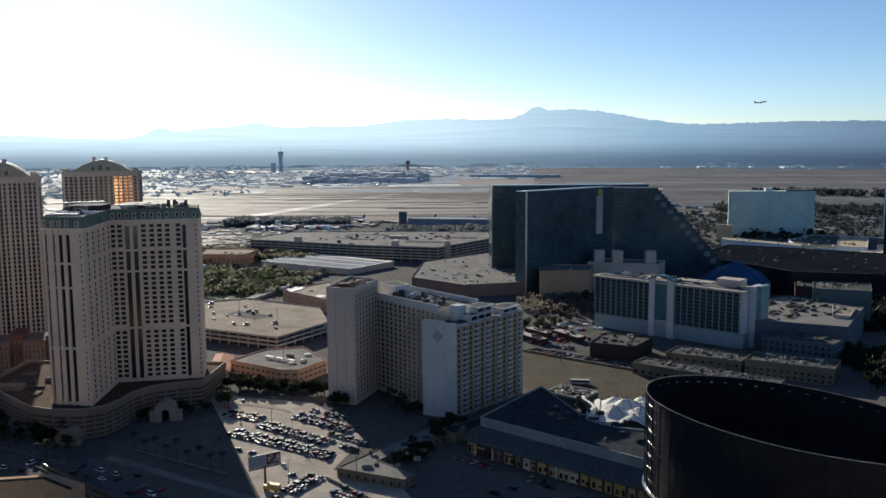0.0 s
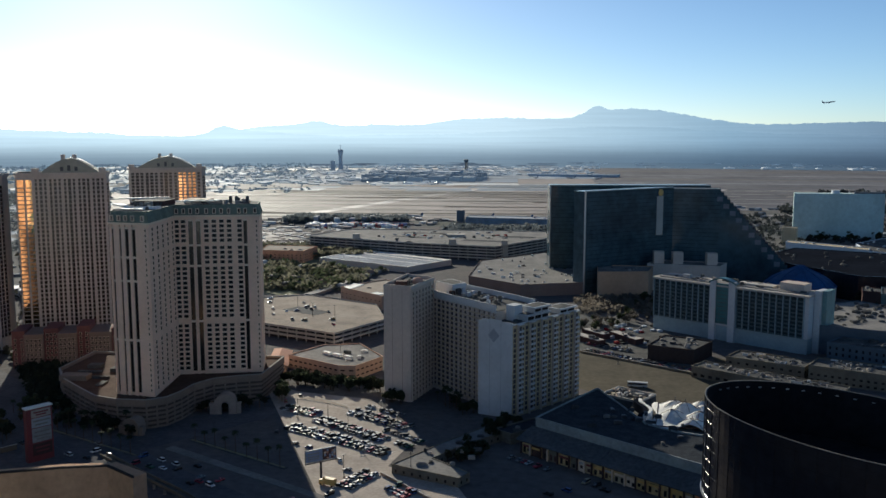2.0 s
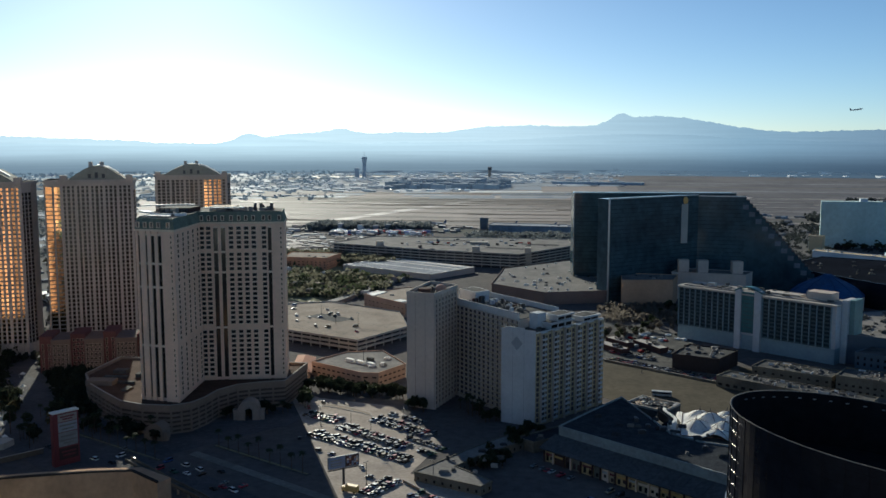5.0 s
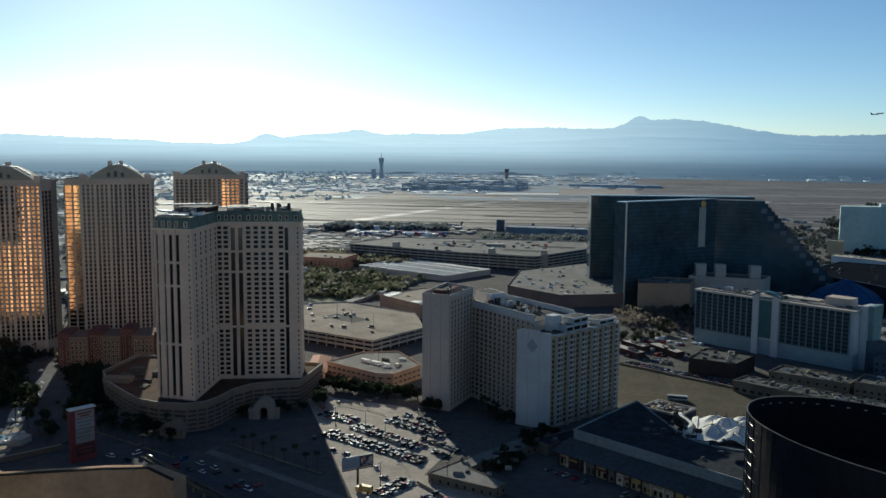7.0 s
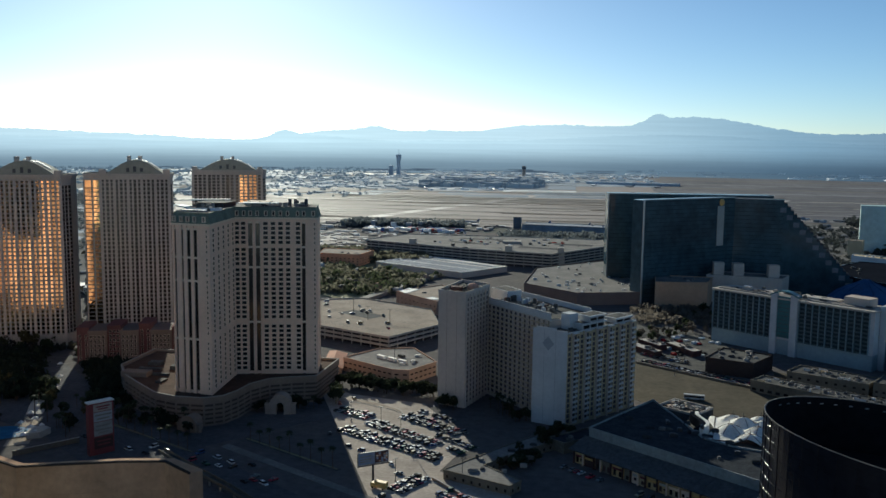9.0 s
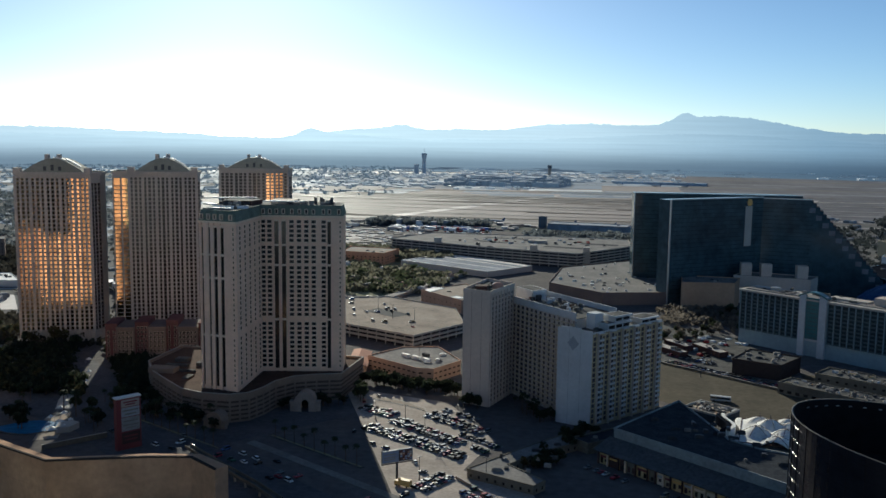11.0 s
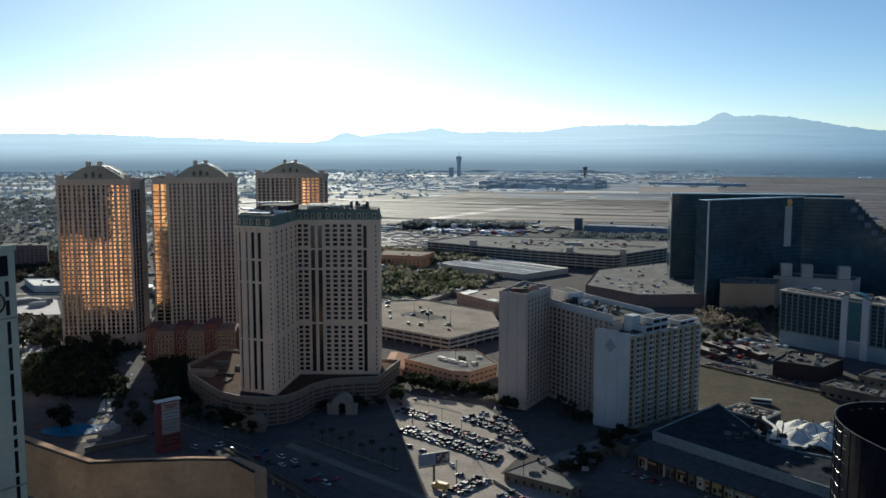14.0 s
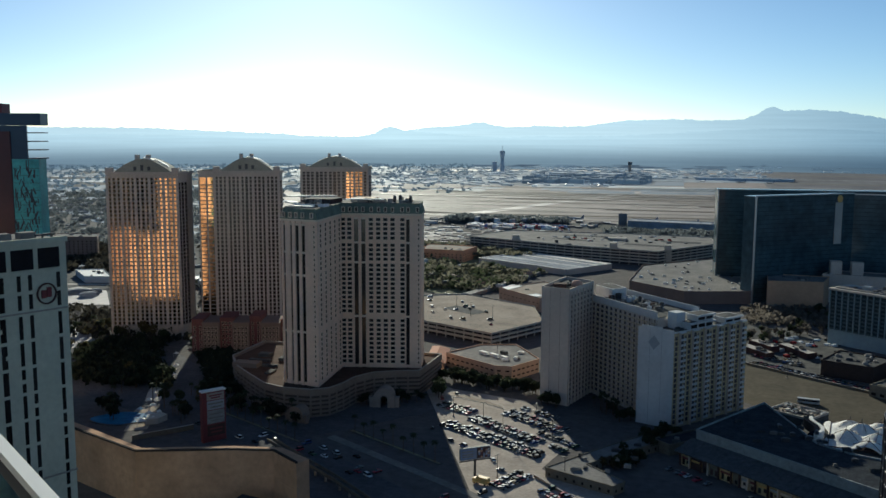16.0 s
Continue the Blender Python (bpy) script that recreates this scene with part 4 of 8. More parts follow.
def gabled_tower(L, R, gold, depth, cut_l, cut_r, back_l=None, top=124.0):
    """Front from L to R; gold: stretches of the front, from 0 to 1, that are glazed gold; cut_l, cut_r: metres by which the flanks splay."""
    w = math.dist(L, R)
    a = math.degrees(math.atan2(R[1] - L[1], R[0] - L[0]))
    t = thing("condominium_tower", "tall sandy tower with gold glass and curved gable", "building", (*L, 0), a, "three gabled towers")
    floors = 37
    bl = depth * 0.4 if back_l is None else back_l
    plan = [(0, 0), (w, 0), (w + cut_r, depth * 0.4), (w + cut_r, depth), (-cut_l, depth), (-cut_l, bl)]
    part("core", prism(bmesh.new(), plan, 0, top), SIG_WALL, t)
    bays = 15
    rp = random.Random(int(-L[0]))
    step = w / bays
    for i in range(bays):
        s = (i + 0.5) / bays
        g = any(g0 <= s <= g1 for g0, g1 in gold)
        if g:
            part("glass_bay", glass_sheet((i * step + 0.45, -0.1), ((i + 1) * step - 0.45, -0.1), 8, top - 4.5, floors, rp), GOLD_GLASS, t, "gold mirror glass")
        else:
            out = -0.47 if i in (3, 7, 11) else -0.3
            bay = part("glass_bay", box(bmesh.new(), i * step + 0.5, (i + 1) * step - 0.5, out, 0.1, 8, top - 4.5), STRIP_GLASS, t, "dark bronze glass")
            if out < -0.4:
                lines = bmesh.new()
                for k in range(floors):
                    zz = 8 + k * (top - 12) / floors
                    box(lines, i * step + 0.5, (i + 1) * step - 0.5, -0.56, -0.47, zz, zz + 0.5)
                tagged(part("balcony_edge", lines, SIG_BAND, bay), kind="stuff")
    for i in range(bays + 1):
        k = 1.0 if i % 3 == 0 else 0.62
        part("pilaster", box(bmesh.new(), i * step - k, i * step + k, -1.0, 0.0, 0, top - 3), SIG_WALL, t)
    floor = bmesh.new()
    box(floor, 0.2, w - 0.2, -0.42, 0.0, 0, 0.95)
    me = mesh_of("floor_band", floor, SIG_BAND)
    for k in range(floors):
        ob = part("floor_band", me, None, t)
        ob.matrix_local = pose(0, 0, 8 + k * (top - 12) / floors)
    for p, q, gl in (((-cut_l, bl), (0, 0), cut_l > 3), ((w, 0), (w + cut_r, depth * 0.4), False)):
        k = math.dist(p, q)
        n = max(2, int(k / 4))
        for i in range(n):
            if gl:
                part("glass_bay", glass_sheet(along(p, q, k * (i + 0.12) / n, 0.15), along(p, q, k * (i + 0.88) / n, 0.15), 8, top - 5, floors, rp), GOLD_GLASS, t, "gold mirror glass")
            else:
                part("glass_bay", slab_along(bmesh.new(), along(p, q, k * (i + 0.2) / n), along(p, q, k * (i + 0.8) / n), 0.3, 8, top - 8), STRIP_GLASS, t)
            if gl:
                part("pilaster", slab_along(bmesh.new(), along(p, q, k * i / n - 0.3), along(p, q, k * i / n + 0.5), 1.0, 0, top - 3), SIG_WALL, t)
        for z in range(floors):
            zz = 8 + z * (top - 16) / floors
            part("floor_band", slab_along(bmesh.new(), along(p, q, 0.2), along(p, q, k - 0.2), 0.5, zz, zz + 0.6), SIG_BAND, t)
    # cornice, corner turrets and the curved gable
    part("cornice", prism(bmesh.new(), [(x * 1.0 + (1.0 if x > w / 2 else -1.0), y + (1 if y > 1 else -1.4)) for x, y in plan], top - 2, top), SIG_WALL, t)
    for x in (1.5, w - 1.5):
        part("turret", box(bmesh.new(), x - 2.4, x + 2.4, -1.0, 4.0, top, top + 3.2), SIG_WALL, t)
    bm = bmesh.new()
    arc = [(w * 0.1 + w * 0.82 * i / 16, top + 0.5 + 9.6 * math.sin(math.pi * i / 16) ** 1.1) for i in range(17)]
    prof = [(w * 0.1, top), *arc[1:-1], (w * 0.92, top)]
    lo = [bm.verts.new((x, 0.2, z)) for x, z in prof]
    hi = [bm.verts.new((x, depth - 2, z)) for x, z in prof]
    bm.faces.new(lo)
    bm.faces.new(hi[::-1])
    for i in range(len(prof)):
        bm.faces.new((lo[i], hi[i], hi[(i + 1) % len(prof)], lo[(i + 1) % len(prof)]))
    gable = part("gable", bm, GABLE_WALL, t, "dull olive-grey gable")
    for x, h in ((w * 0.4, 3.0), (w * 0.5, 4.2), (w * 0.6, 3.0)):
        part("gable_louvre", box(bmesh.new(), x - 1.1, x + 1.1, 0.05, 0.2, top + 1.2, top + 1.2 + h), DARK_METAL, gable)
    for x in (w * 0.42, w * 0.58):
        part("roof_vent", box(bmesh.new(), x - 1.4, x + 1.4, 2, 6, top + 9.0, top + 13.0), SIG_WALL, gable)
    crown = lambda k: top + 0.5 + 9.6 * math.sin(math.pi * min(max((k - 0.1) / 0.82, 0), 1)) ** 1.1
    for s0, s1, y0 in ((0.52, 0.67, 1.0), (0.64, 0.84, 8.0)):
        bm = bmesh.new()
        n = 6
        rim = [(w * (s0 + (s1 - s0) * i / n), crown(s0 + (s1 - s0) * i / n) + 0.15) for i in range(n + 1)]
        low = [bm.verts.new((x, y0, z)) for x, z in rim]
        top_front = [bm.verts.new((x, y0, z + 0.75)) for x, z in rim]
        top_back = [bm.verts.new((x, y0 + 4, z + 0.95)) for x, z in rim]
        for a, b in ((low, top_front), (top_front, top_back)):
            for i in range(n):
                bm.faces.new((a[i], a[i + 1], b[i + 1], b[i]))
        part("roof_panel", bm, ROOF_WHITE, gable, "bright white roof panel")


gabled_tower((-410.1, 598.9), (-359.9, 613.8), [(0.0, 1.0)], 28, 0.9, 4.6, top=126.2)
gabled_tower((-335.7, 626.4), (-290.7, 644.4), [], 27, 11.7, 1.8, 1.7, top=127.1)
gabled_tower((-338, 802), (-279, 823), [(0.68, 0.94)], 30, 2, 4)


# ---- dark green glass resort with stepped wing ----
def glass_resort():
    t = thing("resort_hotel", "huge dark green glass hotel with a stepped wing", "building", (150, 930, 0))
    o = lambda pts: [(x - 150, y - 930) for x, y in pts]
    P0, J = o([(81, 866), (178, 940)])
    a = math.atan2(J[1] - P0[1], J[0] - P0[0])
    F0 = (P0[0] - 16 * math.sin(a), P0[1] + 16 * math.cos(a))
    F1 = (J[0] - 16 * math.sin(a), J[1] + 16 * math.cos(a))
    part("front_wing", prism(bmesh.new(), [P0, J, F1, F0], 0, 100), GREEN_GLASS, t)
    B0, B1 = o([(53, 962), (222, 968)])
    part("back_wing", prism(bmesh.new(), [B0, B1, (B1[0] - 2, B1[1] + 24), (B0[0] - 2, B0[1] + 24)], 0, 100.5), GREEN_GLASS, t)
    R0, R1 = J, o([(292, 915)])[0]
    k = math.dist(R0, R1)
    steps = 22
    flat_end = 0.40
    edges = [0.0] + [flat_end + (1 - flat_end) * i / steps for i in range(steps + 1)]
    for i, (s0, s1) in enumerate(zip(edges, edges[1:])):
        h = 99 if i == 0 else 99 - 3.6 * i
        part("stepped_wing", slab_along(bmesh.new(), along(R0, R1, k * s0), along(R0, R1, k * s1 - 0.03), -22, 0, h - 0.25), GREEN_GLASS, t)
        part("step_roof", slab_along(bmesh.new(), along(R0, R1, k * s0), along(R0, R1, k * s1 - 0.03), -22, h - 0.25, h), ROOF_DARK, t)
        if i % 2 == 1:
            part("terrace_window", slab_along(bmesh.new(), along(R0, R1, k * s0 - 3.4), along(R0, R1, k * s0 + 2.2), 0.3, h - 9.0, h - 4.2), TERRACE, t)
    # floor lines and corner trims
    for p, q, top in ((P0, J, 99), (B0, (B0[0] + 60, B0[1] + 2), 99), (R0, along(R0, R1, k * flat_end), 97)):
        for z in range(6, int(top), 4):
            part("floor_line", slab_along(bmesh.new(), along(p, q, 0.4), along(p, q, math.dist(p, q) - 0.4), 0.06, z, z + 0.25), BLACK_GLASS, t)
    for p, q, top in ((P0, J, 100.8), (B0, B1, 101.3), (R0, along(R0, R1, k * flat_end), 99.8)):
        part("roof_trim", slab_along(bmesh.new(), along(p, q, 0.1, 0.2), along(p, q, math.dist(p, q) - 0.1, 0.2), -0.9, top - 0.9, top), STEEL, t)
    part("corner_trim", cyl(bmesh.new(), P0[0], P0[1], 0, 100.5, 0.9, seg=8), STEEL, t)
    part("corner_trim", cyl(bmesh.new(), B0[0], B0[1], 0, 101, 0.6, seg=8), STEEL, t)
    s = math.dist(P0, J)
    sign = part("sign_strip", slab_along(bmesh.new(), along(P0, J, s * 0.80), along(P0, J, s * 0.875), 0.5, 52, 92), PALE_CONCRETE, t, "pale vertical sign strip")
    bm = bmesh.new()
    c = along(P0, J, s * 0.8375, 0.8)
    bmesh.ops.create_uvsphere(bm, u_segments=12, v_segments=8, radius=3.6, matrix=Matrix.Translation((c[0], c[1], 95.5)) @ Matrix.Diagonal((0.8, 0.4, 1, 1)))
    part("emblem", bm, YELLOW, sign, "round gold emblem")


glass_resort()


# ---- white tower far behind ----
def white_tower():
    t = thing("hotel_tower", "plain white slab hotel tower far off", "building", (432, 1354, 0), -3)
    w = 128
    part("wall", prism(bmesh.new(), [(0, 0), (w, 0), (w + 4, 22), (6, 26)], 0, 67.5), TROP_WALL, t)
    for i in range(18):
        part("rib", box(bmesh.new(), 3 + i * 7.2, 3.5 + i * 7.2, -0.2, 0, 8, 66), TROP_WALL, t)
    part("lift_house", box(bmesh.new(), 56, 66, 6, 14, 67.5, 72), WHITE, t)
    part("roof_edge", box(bmesh.new(), 86, 128, 4, 16, 67.5, 69.5), DARK_METAL, t)
    for z in range(12, 64, 6):
        part("floor_band", box(bmesh.new(), 4, w - 2, -0.12, 0, z, z + 0.7), TROP_WALL, t)


white_tower()


# ---- white hotel with teal stripe ----
def teal_hotel():
    p, q = (123, 716), (216, 634)
    k = math.dist(p, q)
    a = math.degrees(math.atan2(q[1] - p[1], q[0] - p[0]))
    t = thing("hotel_block", "long white hotel block with a teal glass stripe", "building", (*p, 0), a)
    part("wall", box(bmesh.new(), 0, k, 0, 24, 11, 41), SHADE_WHITE, t)
    part("plinth", box(bmesh.new(), -0.2, k + 0.2, -0.3, 24.2, 0, 10.99), BLOCK_BASE, t, "plinth wall greyed for deep shade")
    part("roof", box(bmesh.new(), -1.2, k + 1, -1.8, 25, 41, 42.2), PALE_CONCRETE, t)
    part("roof_sheet", box(bmesh.new(), 3, 70, 2, 14, 42.2, 43.0), ROOF_GREY, t)
    part("roof_sheet", box(bmesh.new(), 72, k - 4, 3, 9, 42.2, 42.8), ROOF_GREY, t)
    arch = bmesh.new()
    prof = [(48.6 + 22 * i / 12, 44.5 + 3.4 * math.sin(math.pi * i / 12)) for i in range(13)]
    lo, hi = [arch.verts.new((x, -3.0, z)) for x, z in prof], [arch.verts.new((x, 3.0, z)) for x, z in prof]
    lo2, hi2 = [arch.verts.new((x, -3.0, z - 1.0)) for x, z in prof], [arch.verts.new((x, 3.0, z - 1.0)) for x, z in prof]
    for i in range(12):
        for q in ((lo[i], lo[i + 1], hi[i + 1], hi[i]), (lo2[i], lo2[i + 1], lo[i + 1], lo[i]), (hi[i], hi[i + 1], hi2[i + 1], hi2[i]), (lo2[i + 1], lo2[i], hi2[i], hi2[i + 1])):
            arch.faces.new(q)
    part("arched_crown", arch, TEAL, t, "teal arched crown")
    r = random.Random(8)
    for i in range(22):
        x, y, w, h = r.uniform(4, k - 6), r.uniform(5, 22), r.uniform(0.8, 2.6), r.uniform(0.6, 2.2)
        part("roof_unit", box(bmesh.new(), x - w, x + w, y - 1.2, y + 1.2, 42.9, 42.9 + h), r.choice((ROOF_MIXED, CONCRETE, PALE_CONCRETE, ROOF_MIXED)), t)
    s0, s1, s2, s3 = 49.4, 54.2, 64.6, 69.8
    for x0, x1, n in ((0.4, s0 - 0.6, 10), (s3 + 0.6, k - 3, 10)):
        part("glass_field", box(bmesh.new(), x0, x1, -0.15, 0.05, 11.3, 40.4), BLUE_WINDOW, t, "dark blue window wall")
        for i in range(n + 1):
            x = x0 + (x1 - x0) * i / n
            part("fin", box(bmesh.new(), x - 0.22, x + 0.22, -1.6, 0, 11.0, 40.6), BLOCK_BASE, t)
        me = mesh_of("balcony", box(box(bmesh.new(), 0.9, (x1 - x0) / n - 0.3, -1.5, -1.35, -0.2, 1.0), 0.36, (x1 - x0) / n - 0.36, -1.4, 0, -0.25, 0.0), BLUE_RAIL)
        for i in range(n):
            for z in range(10):
                part("balcony", me, None, t).matrix_local = pose(x0 + (x1 - x0) * i / n, 0, 11.6 + z * 2.85)
    for x0, x1 in ((s0, s1), (s2, s3)):
        part("pylon", box(bmesh.new(), x0, x1, -2.6, 0, 0, 45.5), SHADE_WHITE, t)
    stripe = part("teal_stripe", box(bmesh.new(), s1, s2, -1.6, 0, 13, 43.4), TEAL, t, "teal glass stripe")
    for z in range(14, 42, 3):
        part("mullion", box(bmesh.new(), s1, s2, -1.75, -1.6, z, z + 0.25), DARK_METAL, stripe)
    part("end_tower", box(bmesh.new(), k + 0.3, k + 4.5, 8, 22, 0, 45), SHADE_WHITE, t, "white stair tower")
    part("end_tower", box(bmesh.new(), k + 4.7, k + 8, 11, 25, 0, 45), SEA_GLASS, t)
    part("plant_room", box(bmesh.new(), k - 26, k - 8, 10, 22, 42.2, 48), BEIGE, t)
    part("roof_unit", box(bmesh.new(), 20, 26, 8, 12, 43, 45.5), STEEL, t)
    part("roof_sheet", box(bmesh.new(), 64, 92, 12, 22, 42.2, 43.6), PALE_CONCRETE, t)


teal_hotel()


# ---- round black glass tower ----
def round_tower():
    t = thing("round_tower", "oval black glass tower with a hollow top", "building", (100.5, 250.3, 0), -52.6)
    ax, ay, top = 48.4, 28.5, 75.0
    ring = lambda k: [(k * ax * math.cos(i * math.tau / 96), k * ay * math.sin(i * math.tau / 96)) for i in range(96)]
    def tube(k0, k1, z0, z1):
        bm = bmesh.new()
        r = [[bm.verts.new((x, y, z)) for x, y in ring(k)] for k, z in ((k1, z0), (k1, z1), (k0, z1), (k0, z0))]
        for a, b in zip(r, r[1:] + r[:1]):
            for i in range(96):
                f = bm.faces.new((a[i], a[(i + 1) % 96], b[(i + 1) % 96], b[i]))
                f.smooth = False
        return bm
    part("glass_skin", tube(0.99, 1.0, 0, top - 0.4), BLACK_GLASS, t)
    # lining added to stop a sun glint; its near-black deepens the hollow
    part("inner_lining", tube(0.985, 0.9895, top - 16.4, top - 0.45), BLACK_LINING, t, "matt lining added to darken the hollow")
    part("rim", tube(0.995, 1.001, top - 0.4, top - 0.2), ROOF_GREY, t, "thin pale metal rim")
    for z in range(4, int(top) - 1, 4):
        part("floor_line", tube(0.995, 1.003, z, z + 0.25), BLACK_GLASS, t)
    part("roof_deck", prism(bmesh.new(), ring(0.984), top - 17, top - 16.5), BLACK_LINING, t)
    for i in range(26):
        c = math.tau * (0.02 + 0.5 * i / 26)
        lamp = part("rim_fixture", box(bmesh.new(), -0.5, 0.5, -0.12, 0.12, 0, 0.3), STEEL, t)
        lamp.matrix_local = pose(ax * 0.982 * math.cos(c), ay * 0.982 * math.sin(c), top - 2.4, 0, 0, math.degrees(c) + 90)
    part("ledge", tube(0.995, 1.012, 44, 44.6), STEEL, t)
    for i in range(48):
        c = i * math.tau / 48
        x, y = ax * 1.002 * math.cos(c), ay * 1.002 * math.sin(c)
        part("mullion", cyl(bmesh.new(), x, y, 0, top - 0.5, 0.1, seg=4), BLACK_GLASS, t)


round_tower()


# ---- tower with slit windows at the edge of the view ----
def slit_tower():
    p, q = (-198, 233), (-189, 252)
    t = thing("hotel_tower", "grey-white hotel tower with columns of slit windows", "building", (*q, 0), math.degrees(math.atan2(q[1] - p[1], q[0] - p[0])))
    wall = part("wall", prism(bmesh.new(), [(-62, 0), (0, 0), (0, 26), (-62, 26)], 0, 121), SLIT_WALL, t)
    cols = [c - 18.8 * k for k in range(3) for c in (-3.0, -12.3, -15.9, -21.8 + 0.6)]
    for i, x in enumerate(cols):
        for r in range(11):
            top = 97.6 - 8.55 * r
            if (i + r) % 9 == 4:  # a few are split in two
                for z0, z1 in ((top - 7.4, top - 4.6), (top - 3.2, top)):
                    part("slit_window", box(bmesh.new(), x - 0.6, x + 0.6, -0.14, 0.0, z0, z1), WINDOW, wall)
            else:
                part("slit_window", box(bmesh.new(), x - 0.6, x + 0.6, -0.14, 0.0, top - 7.4, top), WINDOW, wall)
        for z0, z1 in ((99.6, 104.4), (105.6, 110.6)):
            part("slit_window", box(bmesh.new(), x - 0.6, x + 0.6, -0.14, 0.0, z0, z1), WINDOW, wall)
    for z in (98.4, 43.0):
        part("ledge", box(bmesh.new(), -62, 0.35, -0.4, 0, z, z + 0.5), CONCRETE, t)
    for i in range(6):
        part("crown_panel", box(bmesh.new(), -9.4 - i * 8.6, -2.4 - i * 8.6, -0.3, 0.0, 112.3, 118.8), BLACK_GLASS, t, "dark recessed crown panel")
    part("parapet", box(bmesh.new(), -62, 0.5, -0.5, 0.6, 120.3, 122), SLIT_WALL, t)
    bm = bmesh.new()
    rings = [[bm.verts.new((-7.2 + r * math.cos(i * math.tau / 28), y, 104.0 + r * 1.06 * math.sin(i * math.tau / 28))) for i in range(28)] for r, y in ((3.3, -0.1), (3.3, -0.6), (2.85, -0.6), (2.85, -0.1))]
    for a, b in zip(rings, rings[1:] + rings[:1]):
        for i in range(28):
            bm.faces.new((a[i], a[(i + 1) % 28], b[(i + 1) % 28], b[i]))
    ring_sign = part("ring_sign", bm, BROWN, t, "dark ring of a sign")
    for x0, x1, z0, z1 in ((-8.9, -7.3, 102.6, 105.2), (-7.1, -5.6, 102.8, 106.0)):
        part("sign_shape", box(bmesh.new(), x0, x1, -0.5, -0.1, z0, z1), RED, ring_sign, "red sign shape")
    part("roof", box(bmesh.new(), -61, -0.6, 0.6, 25, 121, 121.2), ROOF_GREY, t)
    for x in (-9, -17, -25):
        part("roof_unit", box(bmesh.new(), x - 2.5, x + 2.5, 6, 10, 121.2, 123.4), ROOF_GREY, t)
    for x in (-5.5, -2.5):
        part("vent", cyl(bmesh.new(), x, 4, 121.2, 122.8, 0.4, seg=7), DARK_METAL, t)
    part("duct", box(bmesh.new(), -8, -1.5, 3.4, 4.2, 122.2, 122.9), DARK_METAL, t)


slit_tower()


def glass_condo():
    t = thing("glass_tower", "dark blue and red glass tower with teal panels", "building", (-330, 424.5, 0), 13.9)
    part("core", box(bmesh.new(), -60, -8, 0.3, 20, 0, 141), NAVY, t)
    part("upper_core", box(bmesh.new(), -60, -8.2, 0.3, 1.4, 141.05, 159.2), NAVY, t)
    # unseen rear panels added to shape reflections in the gold glass
    part("rear_wall", box(bmesh.new(), -60, -8, 20.01, 20.6, 0, 62), CREAM, t, "pale unseen rear panel added for reflections")
    part("rear_wall", box(bmesh.new(), -34, -8, 20.01, 20.6, 62.05, 140), CREAM, t, "pale unseen rear panel added for reflections")
    part("rear_glazing", box(bmesh.new(), -60, -34.05, 20.01, 20.4, 62.05, 140), BLACK_GLASS, t)
    part("top_block", box(bmesh.new(), -60, 0, -0.4, 9, 159.3, 165.8), NAVY, t, "dark blue cantilevered top block")
    part("red_block", box(bmesh.new(), -60, -21, 0.5, 10, 165.85, 171), RED, t)
    part("red_column", box(bmesh.new(), -60, -17, -0.5, 0.3, 20, 156), DARK_RED, t, "dark red facade panel")
    teal = part("teal_panel", box(bmesh.new(), -16.6, -2.0, -0.3, 9, 20, 141), TEAL_PALE, t, "teal patterned glass panel")
    for z in (155.0, 150.4, 145.8, 141.2):
        part("slab", box(bmesh.new(), -8, -0.4, 0, 9, z, z + 0.6), DARK_METAL, t)
    r = random.Random(4)
    for i in range(90):
        x, z, w, h = r.uniform(-16, -3.4), r.uniform(92, 138), r.uniform(0.3, 0.9), r.uniform(1.5, 6)
        ob = part("pattern_bar", box(bmesh.new(), -w / 2, w / 2, -0.1, 0, -h / 2, h / 2), DARK_METAL, teal)
        ob.matrix_local = pose(x, -0.3, z, 0, r.choice((0, 0, 25, -20)), 0)
    for z in range(24, 140, 4):
        part("floor_line", box(bmesh.new(), -16.6, -2.0, -0.36, -0.3, z, z + 0.2), DARK_METAL, t)


glass_condo()


# ---- tan hall below, with roof edge ----
def tan_hall():
    t = thing("casino_hall", "large tan rendered hall with an angled wall", "building", (-200, 300, 0))
    front = [(-330, 372), (-249, 335), (-210, 318), (-172, 330), (-155, 333), (-140, 322)]
    back = [(-137, 328), (-153, 338), (-173, 335), (-210, 323), (-247, 340), (-328, 377)]
    pts = [(x + 200, y - 300) for x, y in front + back]
    part("wall", prism(bmesh.new(), pts, 0, 24), HALL_WALL, t)
    for p, q in zip(pts[:6], pts[1:6]):
        part("coping", slab_along(bmesh.new(), along(p, q, 0, 0.2), along(p, q, math.dist(p, q) - 0.1, 0.2), -0.9, 24, 24.8), BLACK_BROWN, t)
        part("string_course", slab_along(bmesh.new(), along(p, q, 0.1), along(p, q, math.dist(p, q) - 0.1), 0.12, 11.8, 12.1), HALL_WALL, t)
    part("canopy", prism(bmesh.new(), [(35, 24), (62, 18), (84, -10), (78, -40), (30, -12)], 6, 8), ROOF_DARK, t)
    part("canopy_wall", prism(bmesh.new(), [(37, 22), (61, 16), (81, -10), (76, -36), (32, -11)], 0, 6), PODIUM, t)


tan_hall()

# ---- garages and low buildings ----
rng = random.Random(7)


def local(pts):
    cx, cy = sum(p[0] for p in pts) / len(pts), sum(p[1] for p in pts) / len(pts)
    return (cx, cy, 0), offset_plan([(x - cx, y - cy) for x, y in pts], 0)


